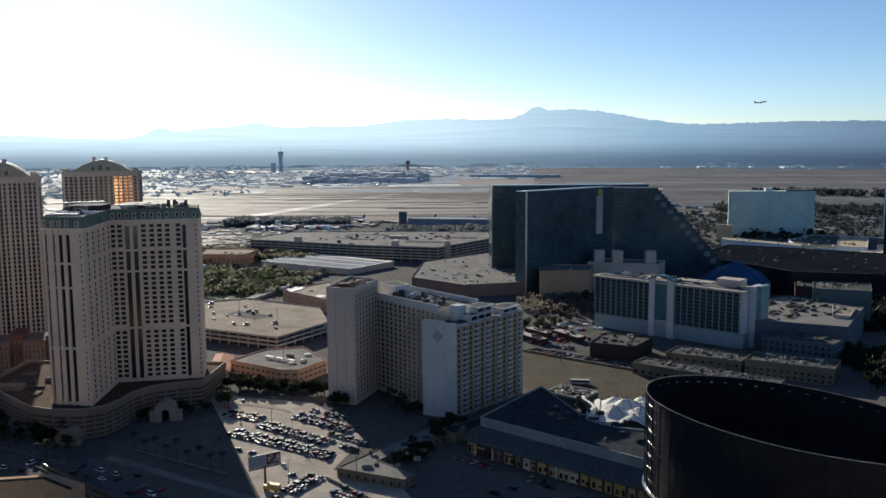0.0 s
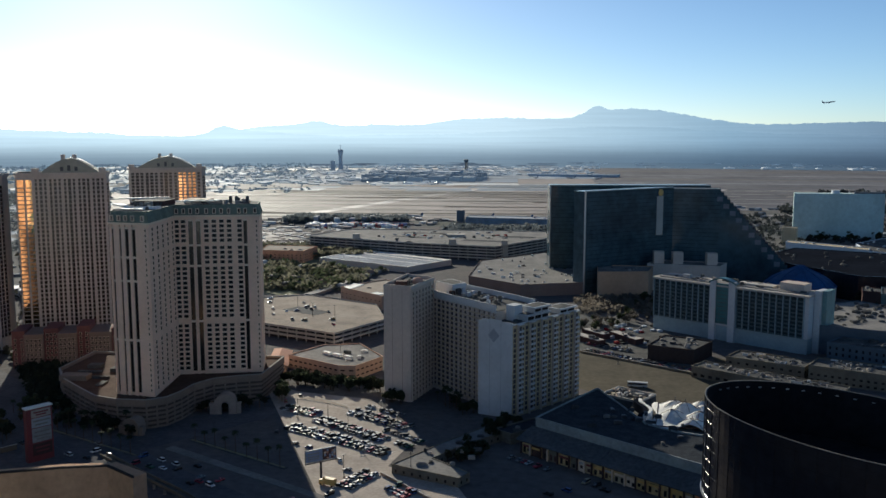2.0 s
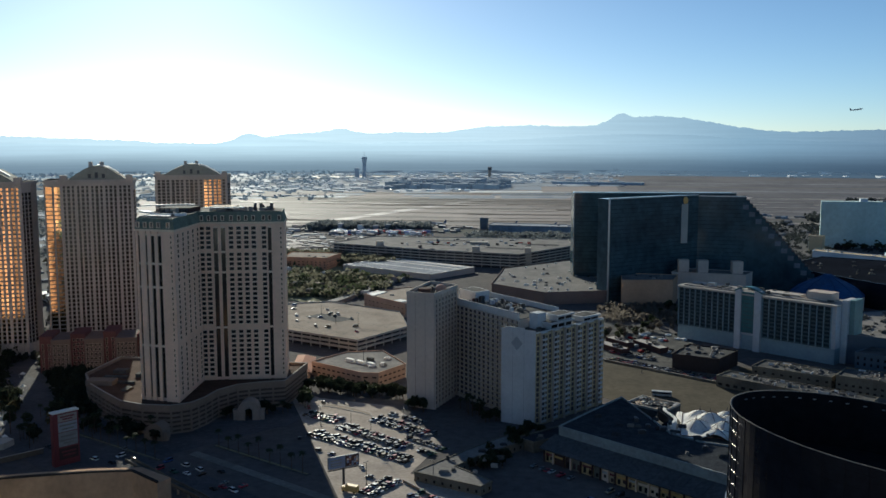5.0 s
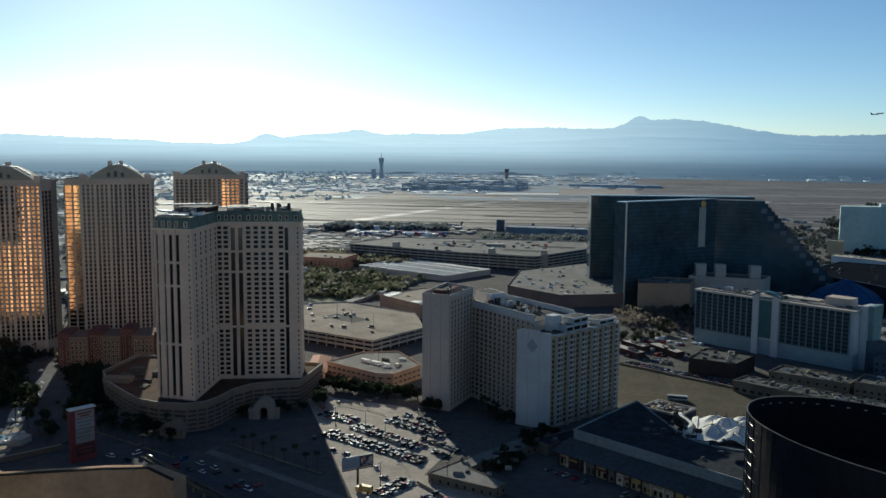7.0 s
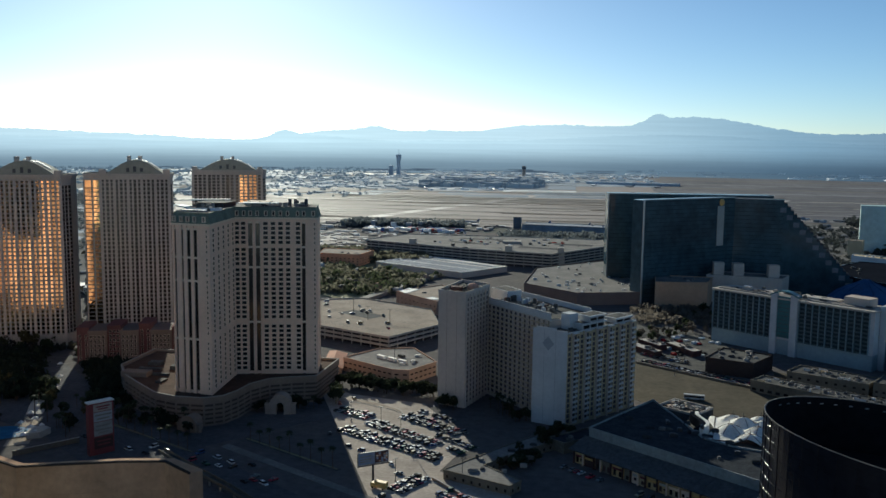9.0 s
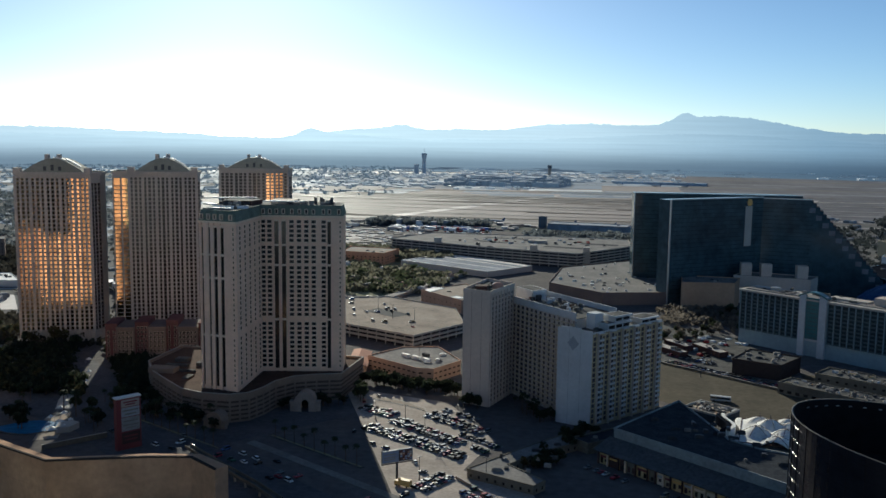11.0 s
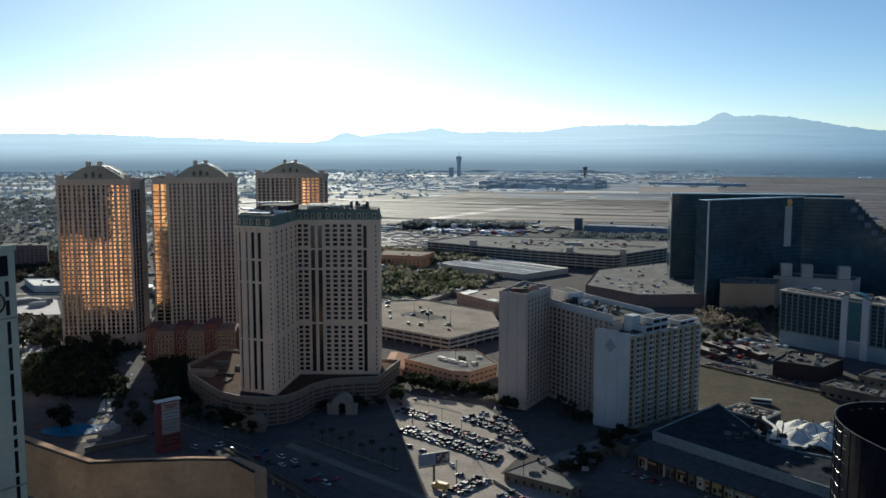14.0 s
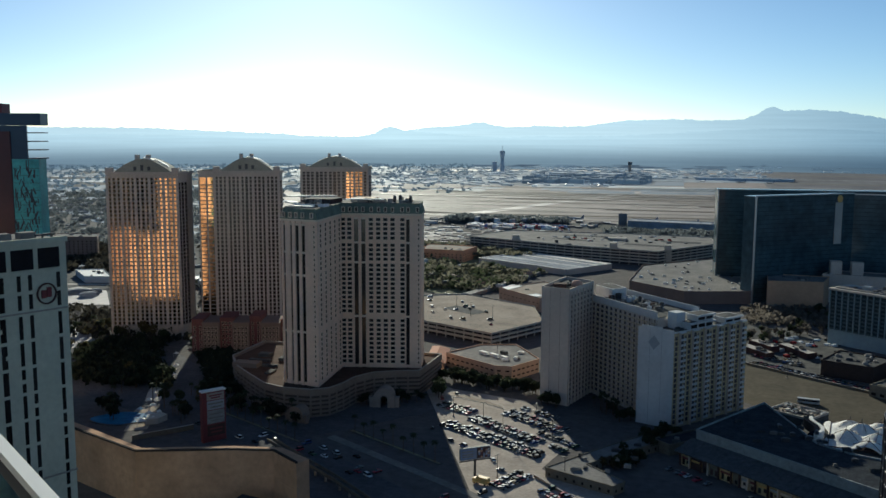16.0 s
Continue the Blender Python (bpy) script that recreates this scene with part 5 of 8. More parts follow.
def garage(pts, levels, lift, label, wall=CONCRETE, deck=PALE_CONCRETE, bay=9.0, towers=()):
    at, pts = local(pts)
    t = thing("parking_garage", label, "garage", at)
    # solid dark core: shade inside the open levels put into its colour
    part("core", prism(bmesh.new(), offset_plan(pts, -4), 0, levels * lift - 0.4), ROOF_DARK, t, "solid dark core painted as shaded parking levels")
    for i in range(1, levels + 1):
        z = i * lift
        part("deck", prism(bmesh.new(), pts, z - 0.35, z), deck if i == levels else wall, t)
        part("parapet", ring_wall(bmesh.new(), offset_plan(pts, 0.15), 0.3, z - 0.6, z + 0.95), wall, t)
    for p, q in zip(pts, pts[1:] + pts[:1]):
        k = math.dist(p, q)
        n = max(1, int(k / bay))
        for j in range(n):
            c = along(p, q, k * j / n + 0.5, -0.5)
            part("column", box(bmesh.new(), c[0] - 0.4, c[0] + 0.4, c[1] - 0.4, c[1] + 0.4, 0, levels * lift - 0.4), wall, t)
    for x, y, w, d, h in towers:
        part("stair_tower", box(bmesh.new(), x - at[0] - w / 2, x - at[0] + w / 2, y - at[1] - d / 2, y - at[1] + d / 2, 0, levels * lift + h), wall, t)
    return t


def low_building(name, pts, h, wall, roof, label, units=0, rise=0.9, windows=None, unit_mat=CONCRETE, seed=0, category="building", unit=1.0):
    at, pts = local(pts)
    t = thing(name, label, category, at)
    body = part("wall", prism(bmesh.new(), pts, 0, h), wall, t)
    part("parapet", ring_wall(bmesh.new(), offset_plan(pts, 0.2), 0.5, h - 0.3, h + rise), wall, t)
    part("roof", prism(bmesh.new(), offset_plan(pts, -0.4), h, h + 0.15), roof, t)
    r = random.Random(seed + int(abs(at[0]) * 7 + abs(at[1])))
    for i in range(units):
        a, b, c = r.sample(pts, 3) if len(pts) > 3 else pts
        u, v = r.uniform(0.12, 0.5), r.uniform(0.12, 0.45)
        x, y = a[0] * (1 - u - v) + b[0] * u + c[0] * v, a[1] * (1 - u - v) + b[1] * u + c[1] * v
        w, d, hh = unit * r.uniform(0.6, 2.3), unit * r.uniform(0.5, 1.6), unit * r.uniform(0.6, 1.8)
        bm = box(bmesh.new(), x - w, x + w, y - d, y + d, h + 0.15, h + 0.15 + hh)
        box(bm, x - w * 0.7, x + w * 0.7, y - d * 0.7, y + d * 0.7, h + 0.15 + hh, h + 0.4 + hh)
        part("roof_unit", bm, r.choice((unit_mat, unit_mat, unit_mat, ROOF_GREY) if unit_mat == ROOF_WHITE else (unit_mat, unit_mat, ROOF_MIXED, ROOF_GREY, DARK_METAL)), t)
    if windows:
        w, hh, gap, z0, dz, n = windows
        for p, q in zip(pts, pts[1:] + pts[:1]):
            k = math.dist(p, q)
            mid = ((p[0] + q[0]) / 2 + at[0], (p[1] + q[1]) / 2 + at[1])
            nx, ny = (q[1] - p[1]) / k, -(q[0] - p[0]) / k
            if nx * mid[0] + ny * mid[1] < 0 and k > gap:
                m = int(k / gap)
                facade(body, p, q, [k * (j + 0.5) / m for j in range(m)], [z0 + dz * j for j in range(n)], w, hh, (WINDOW, wall))
    return t


near_garage = garage([(-186, 672), (-121, 638), (-90, 690), (-106, 752), (-175, 795), (-232, 770)], 3, 3.2, "pale concrete parking garage with cars on its sunlit roof", PALE_CONCRETE, ROOF_TAN)
far_garage = garage([(-262, 1190), (-110, 1120), (-6, 1087), (64, 1184), (62, 1262), (-30, 1274), (-215, 1278)], 5, 3.6, "long pale concrete parking garage with five open levels", PALE_CONCRETE, ROOF_GREY, 12, ((-60, 1118, 9, 9, 6), (5, 1110, 8, 8, 6), (-190, 1170, 9, 8, 6), (-60, 1200, 24, 14, 3)))
def garage_openings(t, holes, z):
    """Flat dark patches painted as ramp openings on a garage roof, each with a low kerb."""
    for x, y, w, d, a in holes:
        ob = part("ramp_opening", box(bmesh.new(), -w / 2, w / 2, -d / 2, d / 2, z + 0.02, z + 0.06), ROOF_DARK, t, "flat dark patch painted as a ramp opening")
        ob.matrix_local = pose(x - t.location.x, y - t.location.y, 0, 0, 0, a)
        kb = part("ramp_kerb", ring_wall(bmesh.new(), [(-w / 2, -d / 2), (w / 2, -d / 2), (w / 2, d / 2), (-w / 2, d / 2)], 0.3, z + 0.02, z + 1.0), CONCRETE, t)
        kb.matrix_local = ob.matrix_local


garage_openings(near_garage, ((-160, 722, 38, 18, -34),), 9.6)
garage_openings(far_garage, ((-20, 1150, 60, 16, -18), (22, 1196, 50, 18, -12), (-120, 1190, 50, 14, -20), (-100, 1236, 70, 14, -8)), 18.0)
clutter(far_garage, [(-180, -20), (-40, -75), (60, -100), (110, -20), (100, 50), (-80, 60)], 18.0, 20, 9, (CONCRETE, ROOF_MIXED, DARK_METAL, SHADE_WHITE), 3.4, 3.0)
office = low_building("office", [(-140, 576), (-102, 550), (-91, 550), (-77, 575), (-98, 612), (-122, 606)], 8.5, SALMON, ROOF_GREY, "low salmon stucco office with pale roof units", 4, windows=(3.0, 1.2, 4.2, 2.0, 3.4, 2), unit_mat=ROOF_WHITE)
for dx, dy, w in ((-10, 2, 7), (-2, -3, 7), (6, -8, 6), (3, 6, 5)):
    unit = part("roof_unit", box(bmesh.new(), -w / 2, w / 2, -1.2, 1.2, 8.65, 10.6), ROOF_WHITE if w > 5 else ROOF_MIXED, office)
    unit.matrix_local = pose(dx, dy, 0, 0, 0, -36)
hall = low_building("exhibition_hall", [(-218, 1064), (-104.5, 993), (-58, 1054), (-172, 1135)], 6.0, BEIGE, ROOF_GREY, "wide low hall with a silver sheet roof", 0, 0.5)
hall_pts = [(x - hall.location.x, y - hall.location.y) for x, y in ((-216, 1064), (-104.5, 995), (-60, 1054), (-172, 1133))]
for i in range(24):
    s0, s1 = i / 24, (i + 0.8) / 24
    lerp = lambda a, b, s: (a[0] + (b[0] - a[0]) * s, a[1] + (b[1] - a[1]) * s)
    A, B, C, D = hall_pts
    part("roof_sheet", prism(bmesh.new(), [lerp(A, D, s0), lerp(A, D, s1), lerp(B, C, s1), lerp(B, C, s0)], 6.15, 6.4 + 0.1 * (i % 3)), ROOF_WHITE if i in (0, 9, 17, 22, 23) else ROOF_GREY if i % 3 == 0 else HALL_ROOF, hall)
part("roof_edge", ring_wall(bmesh.new(), offset_plan(hall_pts, 1.6), 1.2, 6.3, 6.9), ROOF_WHITE, hall, "bright white roof edge")
low_building("office", [(-149, 823), (-104, 776), (-72, 806), (-112, 868)], 12, SALMON, ROOF_TAN, "tan block with bright white roof panels", 3, windows=(2.0, 1.0, 6, 3, 4, 2))
low_building("convention_hall", [(-22, 1016), (-32, 900), (20, 850), (80, 866), (90, 950), (60, 1096)], 11, TOWN, ROOF_GREY, "wide brown convention hall with white vents on its roof", 46, 1.2, unit_mat=ROOF_WHITE, unit=1.0)
low_building("apartment_house", [(-292, 1068), (-238, 1062), (-230, 1110), (-296, 1120)], 14, ORANGE, ROOF_TAN, "small orange stucco apartment house among trees", 4, windows=(2, 1.4, 5, 2, 3.2, 3))
low_building("theatre_block", [(92, 845), (140, 850), (150, 885), (96, 890)], 25, TAN, ROOF_GREY, "windowless tan stucco theatre block", 6)
t_block = low_building("theatre_block", [(146, 896), (214, 881), (226, 905), (160, 925)], 26, BEIGE, ROOF_GREY, "mauve grey theatre block with three roof boxes", 0)
for x, y in ((-28, 4), (-10, 0), (22, -6)):
    part("roof_box", box(bmesh.new(), x - 5, x + 5, y - 5, y + 5, 26, 38), BEIGE, t_block)
low_building("warehouse", [(102, 613), (130.5, 600), (149, 627), (119, 645)], 10, BLACK_BROWN, ROOF_MIXED, "dark brown windowless box building", 12)
shop_a = low_building("shop_row", [(123, 571), (196, 514), (206, 528), (134, 584)], 6.5, SHOP_WALL, ROOF_MIXED, "low dull shop row with cluttered roof", 40, unit=0.62, windows=(3, 2, 5, 1, 4, 1))
shop_b = low_building("shop_row", [(150, 592), (192, 566), (204, 584), (163, 610)], 8, SHOP_WALL, ROOF_MIXED, "dull shop row with cluttered flat roof", 26, unit=0.62, windows=(2, 1.6, 5, 1, 3.4, 2))
shop_c = low_building("shop_row", [(194, 564), (240, 538), (254, 560), (207, 585)], 10, SHOP_WALL, ROOF_MIXED, "dull two-storey shop building with roof clutter", 24, unit=0.62, windows=(2, 1.6, 4, 1, 3.4, 2))
low_building("shopping_centre", [(222, 640), (281, 612), (326, 684), (289, 736), (262, 724)], 20, SLATE, ROOF_GREY, "blue-grey shopping centre with a busy grey roof", 90, unit_mat=ROOF_MIXED)
low_building("roof_hall", [(286, 648), (296, 642), (316, 676), (304, 690)], 21.5, PALE_CONCRETE, ROOF_TAN, "pale roof hall on the shopping centre", 5)
low_building("shop_building", [(222, 612), (259, 584), (276, 604), (240, 632)], 14, SLATE, ROOF_MIXED, "blue-grey ornate shop building with parapet", 12, windows=(1.6, 2.2, 4, 2, 4, 3))
low_building("theatre_block", [(300, 718), (340, 702), (356, 738), (314, 752)], 29, DEEP_TEAL, ROOF_MIXED, "deep teal block behind the shops", 14)
low_building("casino_hall", [(268, 962), (337, 1048), (410, 1008), (494, 952), (424, 812), (330, 842)], 24, BLACK_GLASS, NAVY_ROOF, "dark glazed casino hall", 26, unit_mat=ROOF_MIXED)
low_building("resort_wing", [(386, 1236), (464, 1156), (474, 1176), (396, 1258)], 8.5, WHITE, YELLOW_STUCCO, "long low resort wing with a sunlit cream roof", 8, unit_mat=ROOF_WHITE)
low_building("resort_wing", [(464, 1160), (520, 1120), (600, 1120), (640, 1240), (540, 1300), (480, 1240)], 7, WHITE, ROOF_MIXED, "low white resort wing with a dark cluttered roof", 30, unit_mat=ROOF_WHITE)
low_building("resort_wing", [(500, 1132), (532, 1116), (588, 1232), (556, 1248)], 11, WHITE, YELLOW_STUCCO, "low cream resort block", 6)
low_building("resort_wing", [(470, 1068), (524, 1050), (536, 1086), (482, 1104)], 10, WHITE, CREAM_BAND, "low cream resort block by the dark hall", 4)
low_building("service_block", [(318, 800), (342, 790), (350, 812), (326, 822)], 17, BROWN, ROOF_MIXED, "brown service block behind the hotel", 5)
low_building("gatehouse", [(400, 1300), (416, 1290), (424, 1306), (408, 1316)], 22, YELLOW_STUCCO, ROOF_TAN, "small yellow block at the foot of the white tower", 1)
low_building("bazaar", [(18.2, 433.6), (36, 461), (54.5, 488), (63.7, 456), (71.6, 427), (83.7, 416.6), (97, 411), (104, 398), (98, 363.6)], 14.6, BLUE_FASCIA, BAZAAR_ROOF, "large bazaar building with a dark flat roof", 30, unit_mat=BAZAAR_ROOF)
low_building("motel", [(-49, 394), (-25, 428), (-6, 452), (4, 444), (-17.5, 422), (-31, 403), (-13, 386), (-17.7, 379)], 4.2, SHOP_WALL, ROOF_GREY, "low L-shaped tan motel with flat roof", 12, 0.5, windows=(1.4, 1.6, 4, 1, 3, 1))
low_building("arcade", [(6, 436), (-2, 444), (22, 466), (32, 458)], 5, SHOP_WALL, ROOF_DARK, "low tan arcade leading to the tower", 2)
for plan in ([(-139.4, 812), (-146, 823.5), (-139.9, 843), (-129.2, 837)], [(-109, 784), (-117, 790), (-111, 798), (-103, 790)], [(-92, 800), (-100, 808), (-92, 818), (-84, 808)]):
    r = thing("roof_panel", "bright white flat roof panel on the tan block", "roof panel", (0, 0, 0))
    part("panel", prism(bmesh.new(), plan[::-1], 12.16, 12.7), ROOF_WHITE, r)
    for a, b in zip(plan, plan[1:]):
        part("kerb", slab_along(bmesh.new(), a, b, 0.3, 12.16, 12.9), STEEL, r)


def hip_house(pts, h, rise, label):
    at, pts = local(pts)
    t = thing("pavilion", label, "building", at)
    part("wall", prism(bmesh.new(), pts, 0, h), SALMON, t)
    bm = bmesh.new()
    eaves = offset_plan(pts, 1.2)
    lo = [bm.verts.new((x, y, h)) for x, y in eaves]
    r0, r1 = ((eaves[0][0] + eaves[1][0]) / 2 * 0.5, (eaves[0][1] + eaves[1][1]) / 2 * 0.5), ((eaves[2][0] + eaves[3][0]) / 2 * 0.5, (eaves[2][1] + eaves[3][1]) / 2 * 0.5)
    a, b = bm.verts.new((*r0, h + rise)), bm.verts.new((*r1, h + rise))
    for f in ((lo[0], lo[1], a), (lo[1], lo[2], b, a), (lo[2], lo[3], b), (lo[3], lo[0], a, b), (lo[3], lo[2], lo[1], lo[0])):
        bm.faces.new(f)
    part("hip_roof", bm, TERRACOTTA, t, "pink tiled hip roof")
    return t


hip_house([(-152, 573), (-139, 565), (-145, 604), (-157, 608)], 5, 3.5, "small salmon pavilion with a pink hip roof")


def townhouses():
    t = thing("townhouse_block", "brick-red and salmon stepped apartment block with small windows", "building", (-319, 561, 0), 15)
    x = -3
    for i, (w, h, m, y) in enumerate(((8, 24, BRICK_RED, 3), (12, 22, TOWN, 0), (9, 25, BRICK_RED, 3), (12, 22, TOWN, 0), (8, 26, BRICK_RED, 3), (14, 22, TOWN, 0), (10, 24, BRICK_RED, 2))):
        bay = part("bay", box(bmesh.new(), x, x + w - 0.05, y, 26, 0, h), m, t, "red stucco bay" if m == BRICK_RED else "salmon stucco bay")
        facade(bay, (x, y), (x + w, y), spread(2, w - 2, max(2, int(w / 2.8))), [2.5 + 3.1 * k for k in range(int(h / 3.1) - 1)], 1.6, 1.9, (WINDOW, CREAM_BAND))
        part("parapet", box(bmesh.new(), x - 0.2, x + w + 0.15, y - 0.3, 26, h, h + 1.1), TOWN if m == TOWN else BRICK_RED, t)
        x += w


townhouses()


def blue_dome():
    t = thing("dome_building", "low round pavilion with a blue ribbed metal roof", "building", (284, 862, 0))
    part("drum", cyl(bmesh.new(), 0, 0, 0, 13, 32.5, seg=24), BEIGE, t)
    bm = bmesh.new()
    prof = [(33, 13), (26, 19), (17, 24), (8, 28), (3, 31)]
    rings = [[bm.verts.new((r * math.cos(i * math.tau / 24), r * math.sin(i * math.tau / 24), z)) for i in range(24)] for r, z in prof]
    for a, b in zip(rings, rings[1:]):
        for i in range(24):
            bm.faces.new((a[i], a[(i + 1) % 24], b[(i + 1) % 24], b[i]))
    bm.faces.new(rings[-1])
    bm.faces.new(rings[0][::-1])
    part("dome_roof", bm, BLUE_DOME, t, "blue metal roof")
    for i in range(12):
        a = i * math.tau / 12
        rib = bmesh.new()
        for (r0, z0), (r1, z1) in zip(prof, prof[1:]):
            p = [Vector((r * math.cos(a) + s * math.sin(a), r * math.sin(a) - s * math.cos(a), z + u)) for r, z in ((r0, z0), (r1, z1)) for s in (-0.4, 0.4) for u in (0.0, 0.5)]
            v = [rib.verts.new(c) for c in p]
            for f in ((0, 1, 3, 2), (4, 6, 7, 5), (1, 5, 7, 3), (0, 4, 5, 1), (2, 3, 7, 6)):
                rib.faces.new([v[j] for j in f])
        part("rib", rib, BLUE_DOME, t)


blue_dome()


# facade of shuttered bays on the bazaar's street front
def bazaar_front():
    p, q = (11.0, 425.6), (91.0, 355.4)
    k = math.dist(p, q)
    t = thing("gallery", "yellow timber gallery of shop bays under a sloping roof", "gallery", (*p, 0), math.degrees(math.atan2(q[1] - p[1], q[0] - p[0])))
    part("beam", box(bmesh.new(), 0, k, -1.0, 0.1, 6.0, 6.5), BROWN, t)
    part("back_wall", box(bmesh.new(), 0, k, 0.8, 1.4, 0, 6.5), OCHRE, t, "ochre gallery wall")
    r = random.Random(17)
    x = 0.4
    part("post", box(bmesh.new(), x - 0.3, x + 0.3, -0.9, -0.2, 0, 6.0), BROWN, t)
    while x < k - 7:
        w = r.uniform(3.6, 7.2)
        far = x / k
        part("post", box(bmesh.new(), x + w - 0.3, x + w + 0.3, -0.9, -0.2, 0, 6.0), BROWN if r.random() < 0.6 else CREAM_BAND, t)
        wall = r.choice((SHOP_WALL, OCHRE, BROWN)) if far < 0.3 else r.choice((OCHRE, CREAM_BAND, YELLOW_STUCCO, OCHRE)) if far < 0.6 else r.choice((OCHRE, YELLOW, ORANGE, OCHRE))
        bay = part("shop_bay", box(bmesh.new(), x + 0.35, x + w - 0.35, 0.3, 0.78, 0, r.choice((4.6, 5.2, 6.0))), wall, t, "painted shop bay")
        n = max(1, int(w / 2.4))
        for m in range(n):
            c = x + 0.35 + (w - 0.7) * (m + 0.5) / n
            part("shop_window", box(bmesh.new(), c - 0.7, c + 0.7, 0.2, 0.35, r.choice((0.7, 0.7, 1.6)), r.choice((2.4, 3.0, 3.4))), WINDOW if r.random() < 0.75 else BROWN, bay)
        if r.random() < 0.45:
            part("shop_board", box(bmesh.new(), x + 0.8, x + w - 0.8, -0.1, 0.2, 3.6, 4.5), r.choice((CREAM_BAND, YELLOW, SIGN_WHITE, RED)), bay)
        x += w
    eave = bmesh.new()
    v = [eave.verts.new(c) for x in (-2, k + 1) for c in ((x, -2.0, 6.5), (x, -2.0, 7.0), (x, 10.4, 10.8), (x, 10.4, 10.2))]
    for f in ((0, 1, 2, 3), (7, 6, 5, 4), (0, 4, 5, 1), (1, 5, 6, 2), (2, 6, 7, 3), (3, 7, 4, 0)):
        eave.faces.new([v[j] for j in f])
    part("sloping_roof", eave, GALLERY_ROOF, t, "sloping dull grey gallery roof")
    for i in range(22):
        x = 1 + i * (k - 2) / 21
        seam = part("roof_seam", box(bmesh.new(), -0.08, 0.08, 0, 13.2, 0, 0.1), GALLERY_ROOF, t)
        seam.matrix_local = pose(x, -2.0, 7.01, math.degrees(math.atan2(3.8, 12.4)))


bazaar_front()


def tent():
    t = thing("tent_roof", "torn white membrane tent roof on curved masts", "tent", (97, 461, 0), -10)
    part("platform", box(bmesh.new(), -28, 18, -24, 24, 0, 7.5), ROOF_MIXED, t)
    # one tensile membrane drawn up into peaks over masts, ribbed by dark cables
    peaks = ((-7, -6, 6.4, 4.6), (0, 6, 7.4, 5.0), (7, -7, 6.8, 4.4), (11, 7, 6.6, 4.6), (-5, 15, 5.4, 4.6), (3, -16, 5.2, 4.6), (9, 17, 5.6, 4.4))
    lift = lambda x, y: 8.6 + 1.6 * (1 - max(abs(x) / 16, abs(y) / 21)) + max(0.62 * h * (0.5 + 0.5 * math.cos(math.pi * min(1.0, math.hypot(x - px, y - py) / (1.9 * w)))) ** 0.8 for px, py, h, w in peaks)
    bm = bmesh.new()
    n = 34
    grid = [[None] * (n + 1) for _ in range(n + 1)]
    for i in range(n + 1):
        for j in range(n + 1):
            u, v = 2 * i / n - 1, 2 * j / n - 1
            x, y = 16.0 * u * (1 - 0.08 * math.cos(v * 4.5)), 21.0 * v * (1 - 0.06 * math.cos(u * 4.5))
            grid[i][j] = bm.verts.new((x, y, lift(x, y) + 0.25 * noise.noise((x * 0.5, y * 0.5, 3))))
    for i in range(n):
        for j in range(n):
            bm.faces.new((grid[i][j], grid[i + 1][j], grid[i + 1][j + 1], grid[i][j + 1])).smooth = True
    bmesh.ops.recalc_face_normals(bm, faces=bm.faces)
    bmesh.ops.solidify(bm, geom=bm.faces[:], thickness=0.1)
    part("membrane", bm, MEMBRANE, t, "dirty white stretched membrane")
    for px, py, h, w in peaks:
        top = lift(px, py)
        part("mast", cyl(bmesh.new(), px, py, 7.5, top + 2.2, 0.24, 0.14, seg=6), DARK_METAL, t)
        for a in range(5):
            c = a * math.tau / 5 + px
            cable = bmesh.new()
            steps = [(px + 7 * k / 5 * math.cos(c), py + 7 * k / 5 * math.sin(c)) for k in range(6)]
            for (x0, y0), (x1, y1) in zip(steps, steps[1:]):
                d, e = Vector((x0, y0, lift(x0, y0) + 0.25)), Vector((x1, y1, lift(x1, y1) + 0.25))
                rod = bmesh.ops.create_cone(cable, cap_ends=True, segments=5, radius1=0.13, radius2=0.13, depth=(e - d).length)
                bmesh.ops.transform(cable, matrix=Matrix.Translation((d + e) / 2) @ (e - d).to_track_quat("Z", "Y").to_matrix().to_4x4(), verts=rod["verts"])
            part("cable", cable, BROWN, t)
    for x0, y0, x1, y1 in ((-15, -20, 14, -19), (-14, 20, 15, 21), (-15, -20, -14, 19)):
        part("boom", slab_along(bmesh.new(), (x0, y0), (x1, y1), 0.35, 8.6, 9.1), BROWN, t)
    # black S-shaped wall with a pale lip that ends the tent
    bend = lambda s, off: (-24.0 + 3.0 * math.sin(s * math.tau * 0.8) + off, -14 + 28 * s)
    line = [bend(i / 16, 0) for i in range(17)]
    part("curved_wall", prism(bmesh.new(), line + [bend(i / 16, 2.6) for i in range(16, -1, -1)], 7.5, 12.2), NAVY_ROOF, t, "black S-shaped wall")
    part("curved_lip", prism(bmesh.new(), [bend(i / 16, 2.7) for i in range(17)] + [bend(i / 16, 4.4) for i in range(16, -1, -1)], 7.5, 12.6), MEMBRANE, t)


tent()


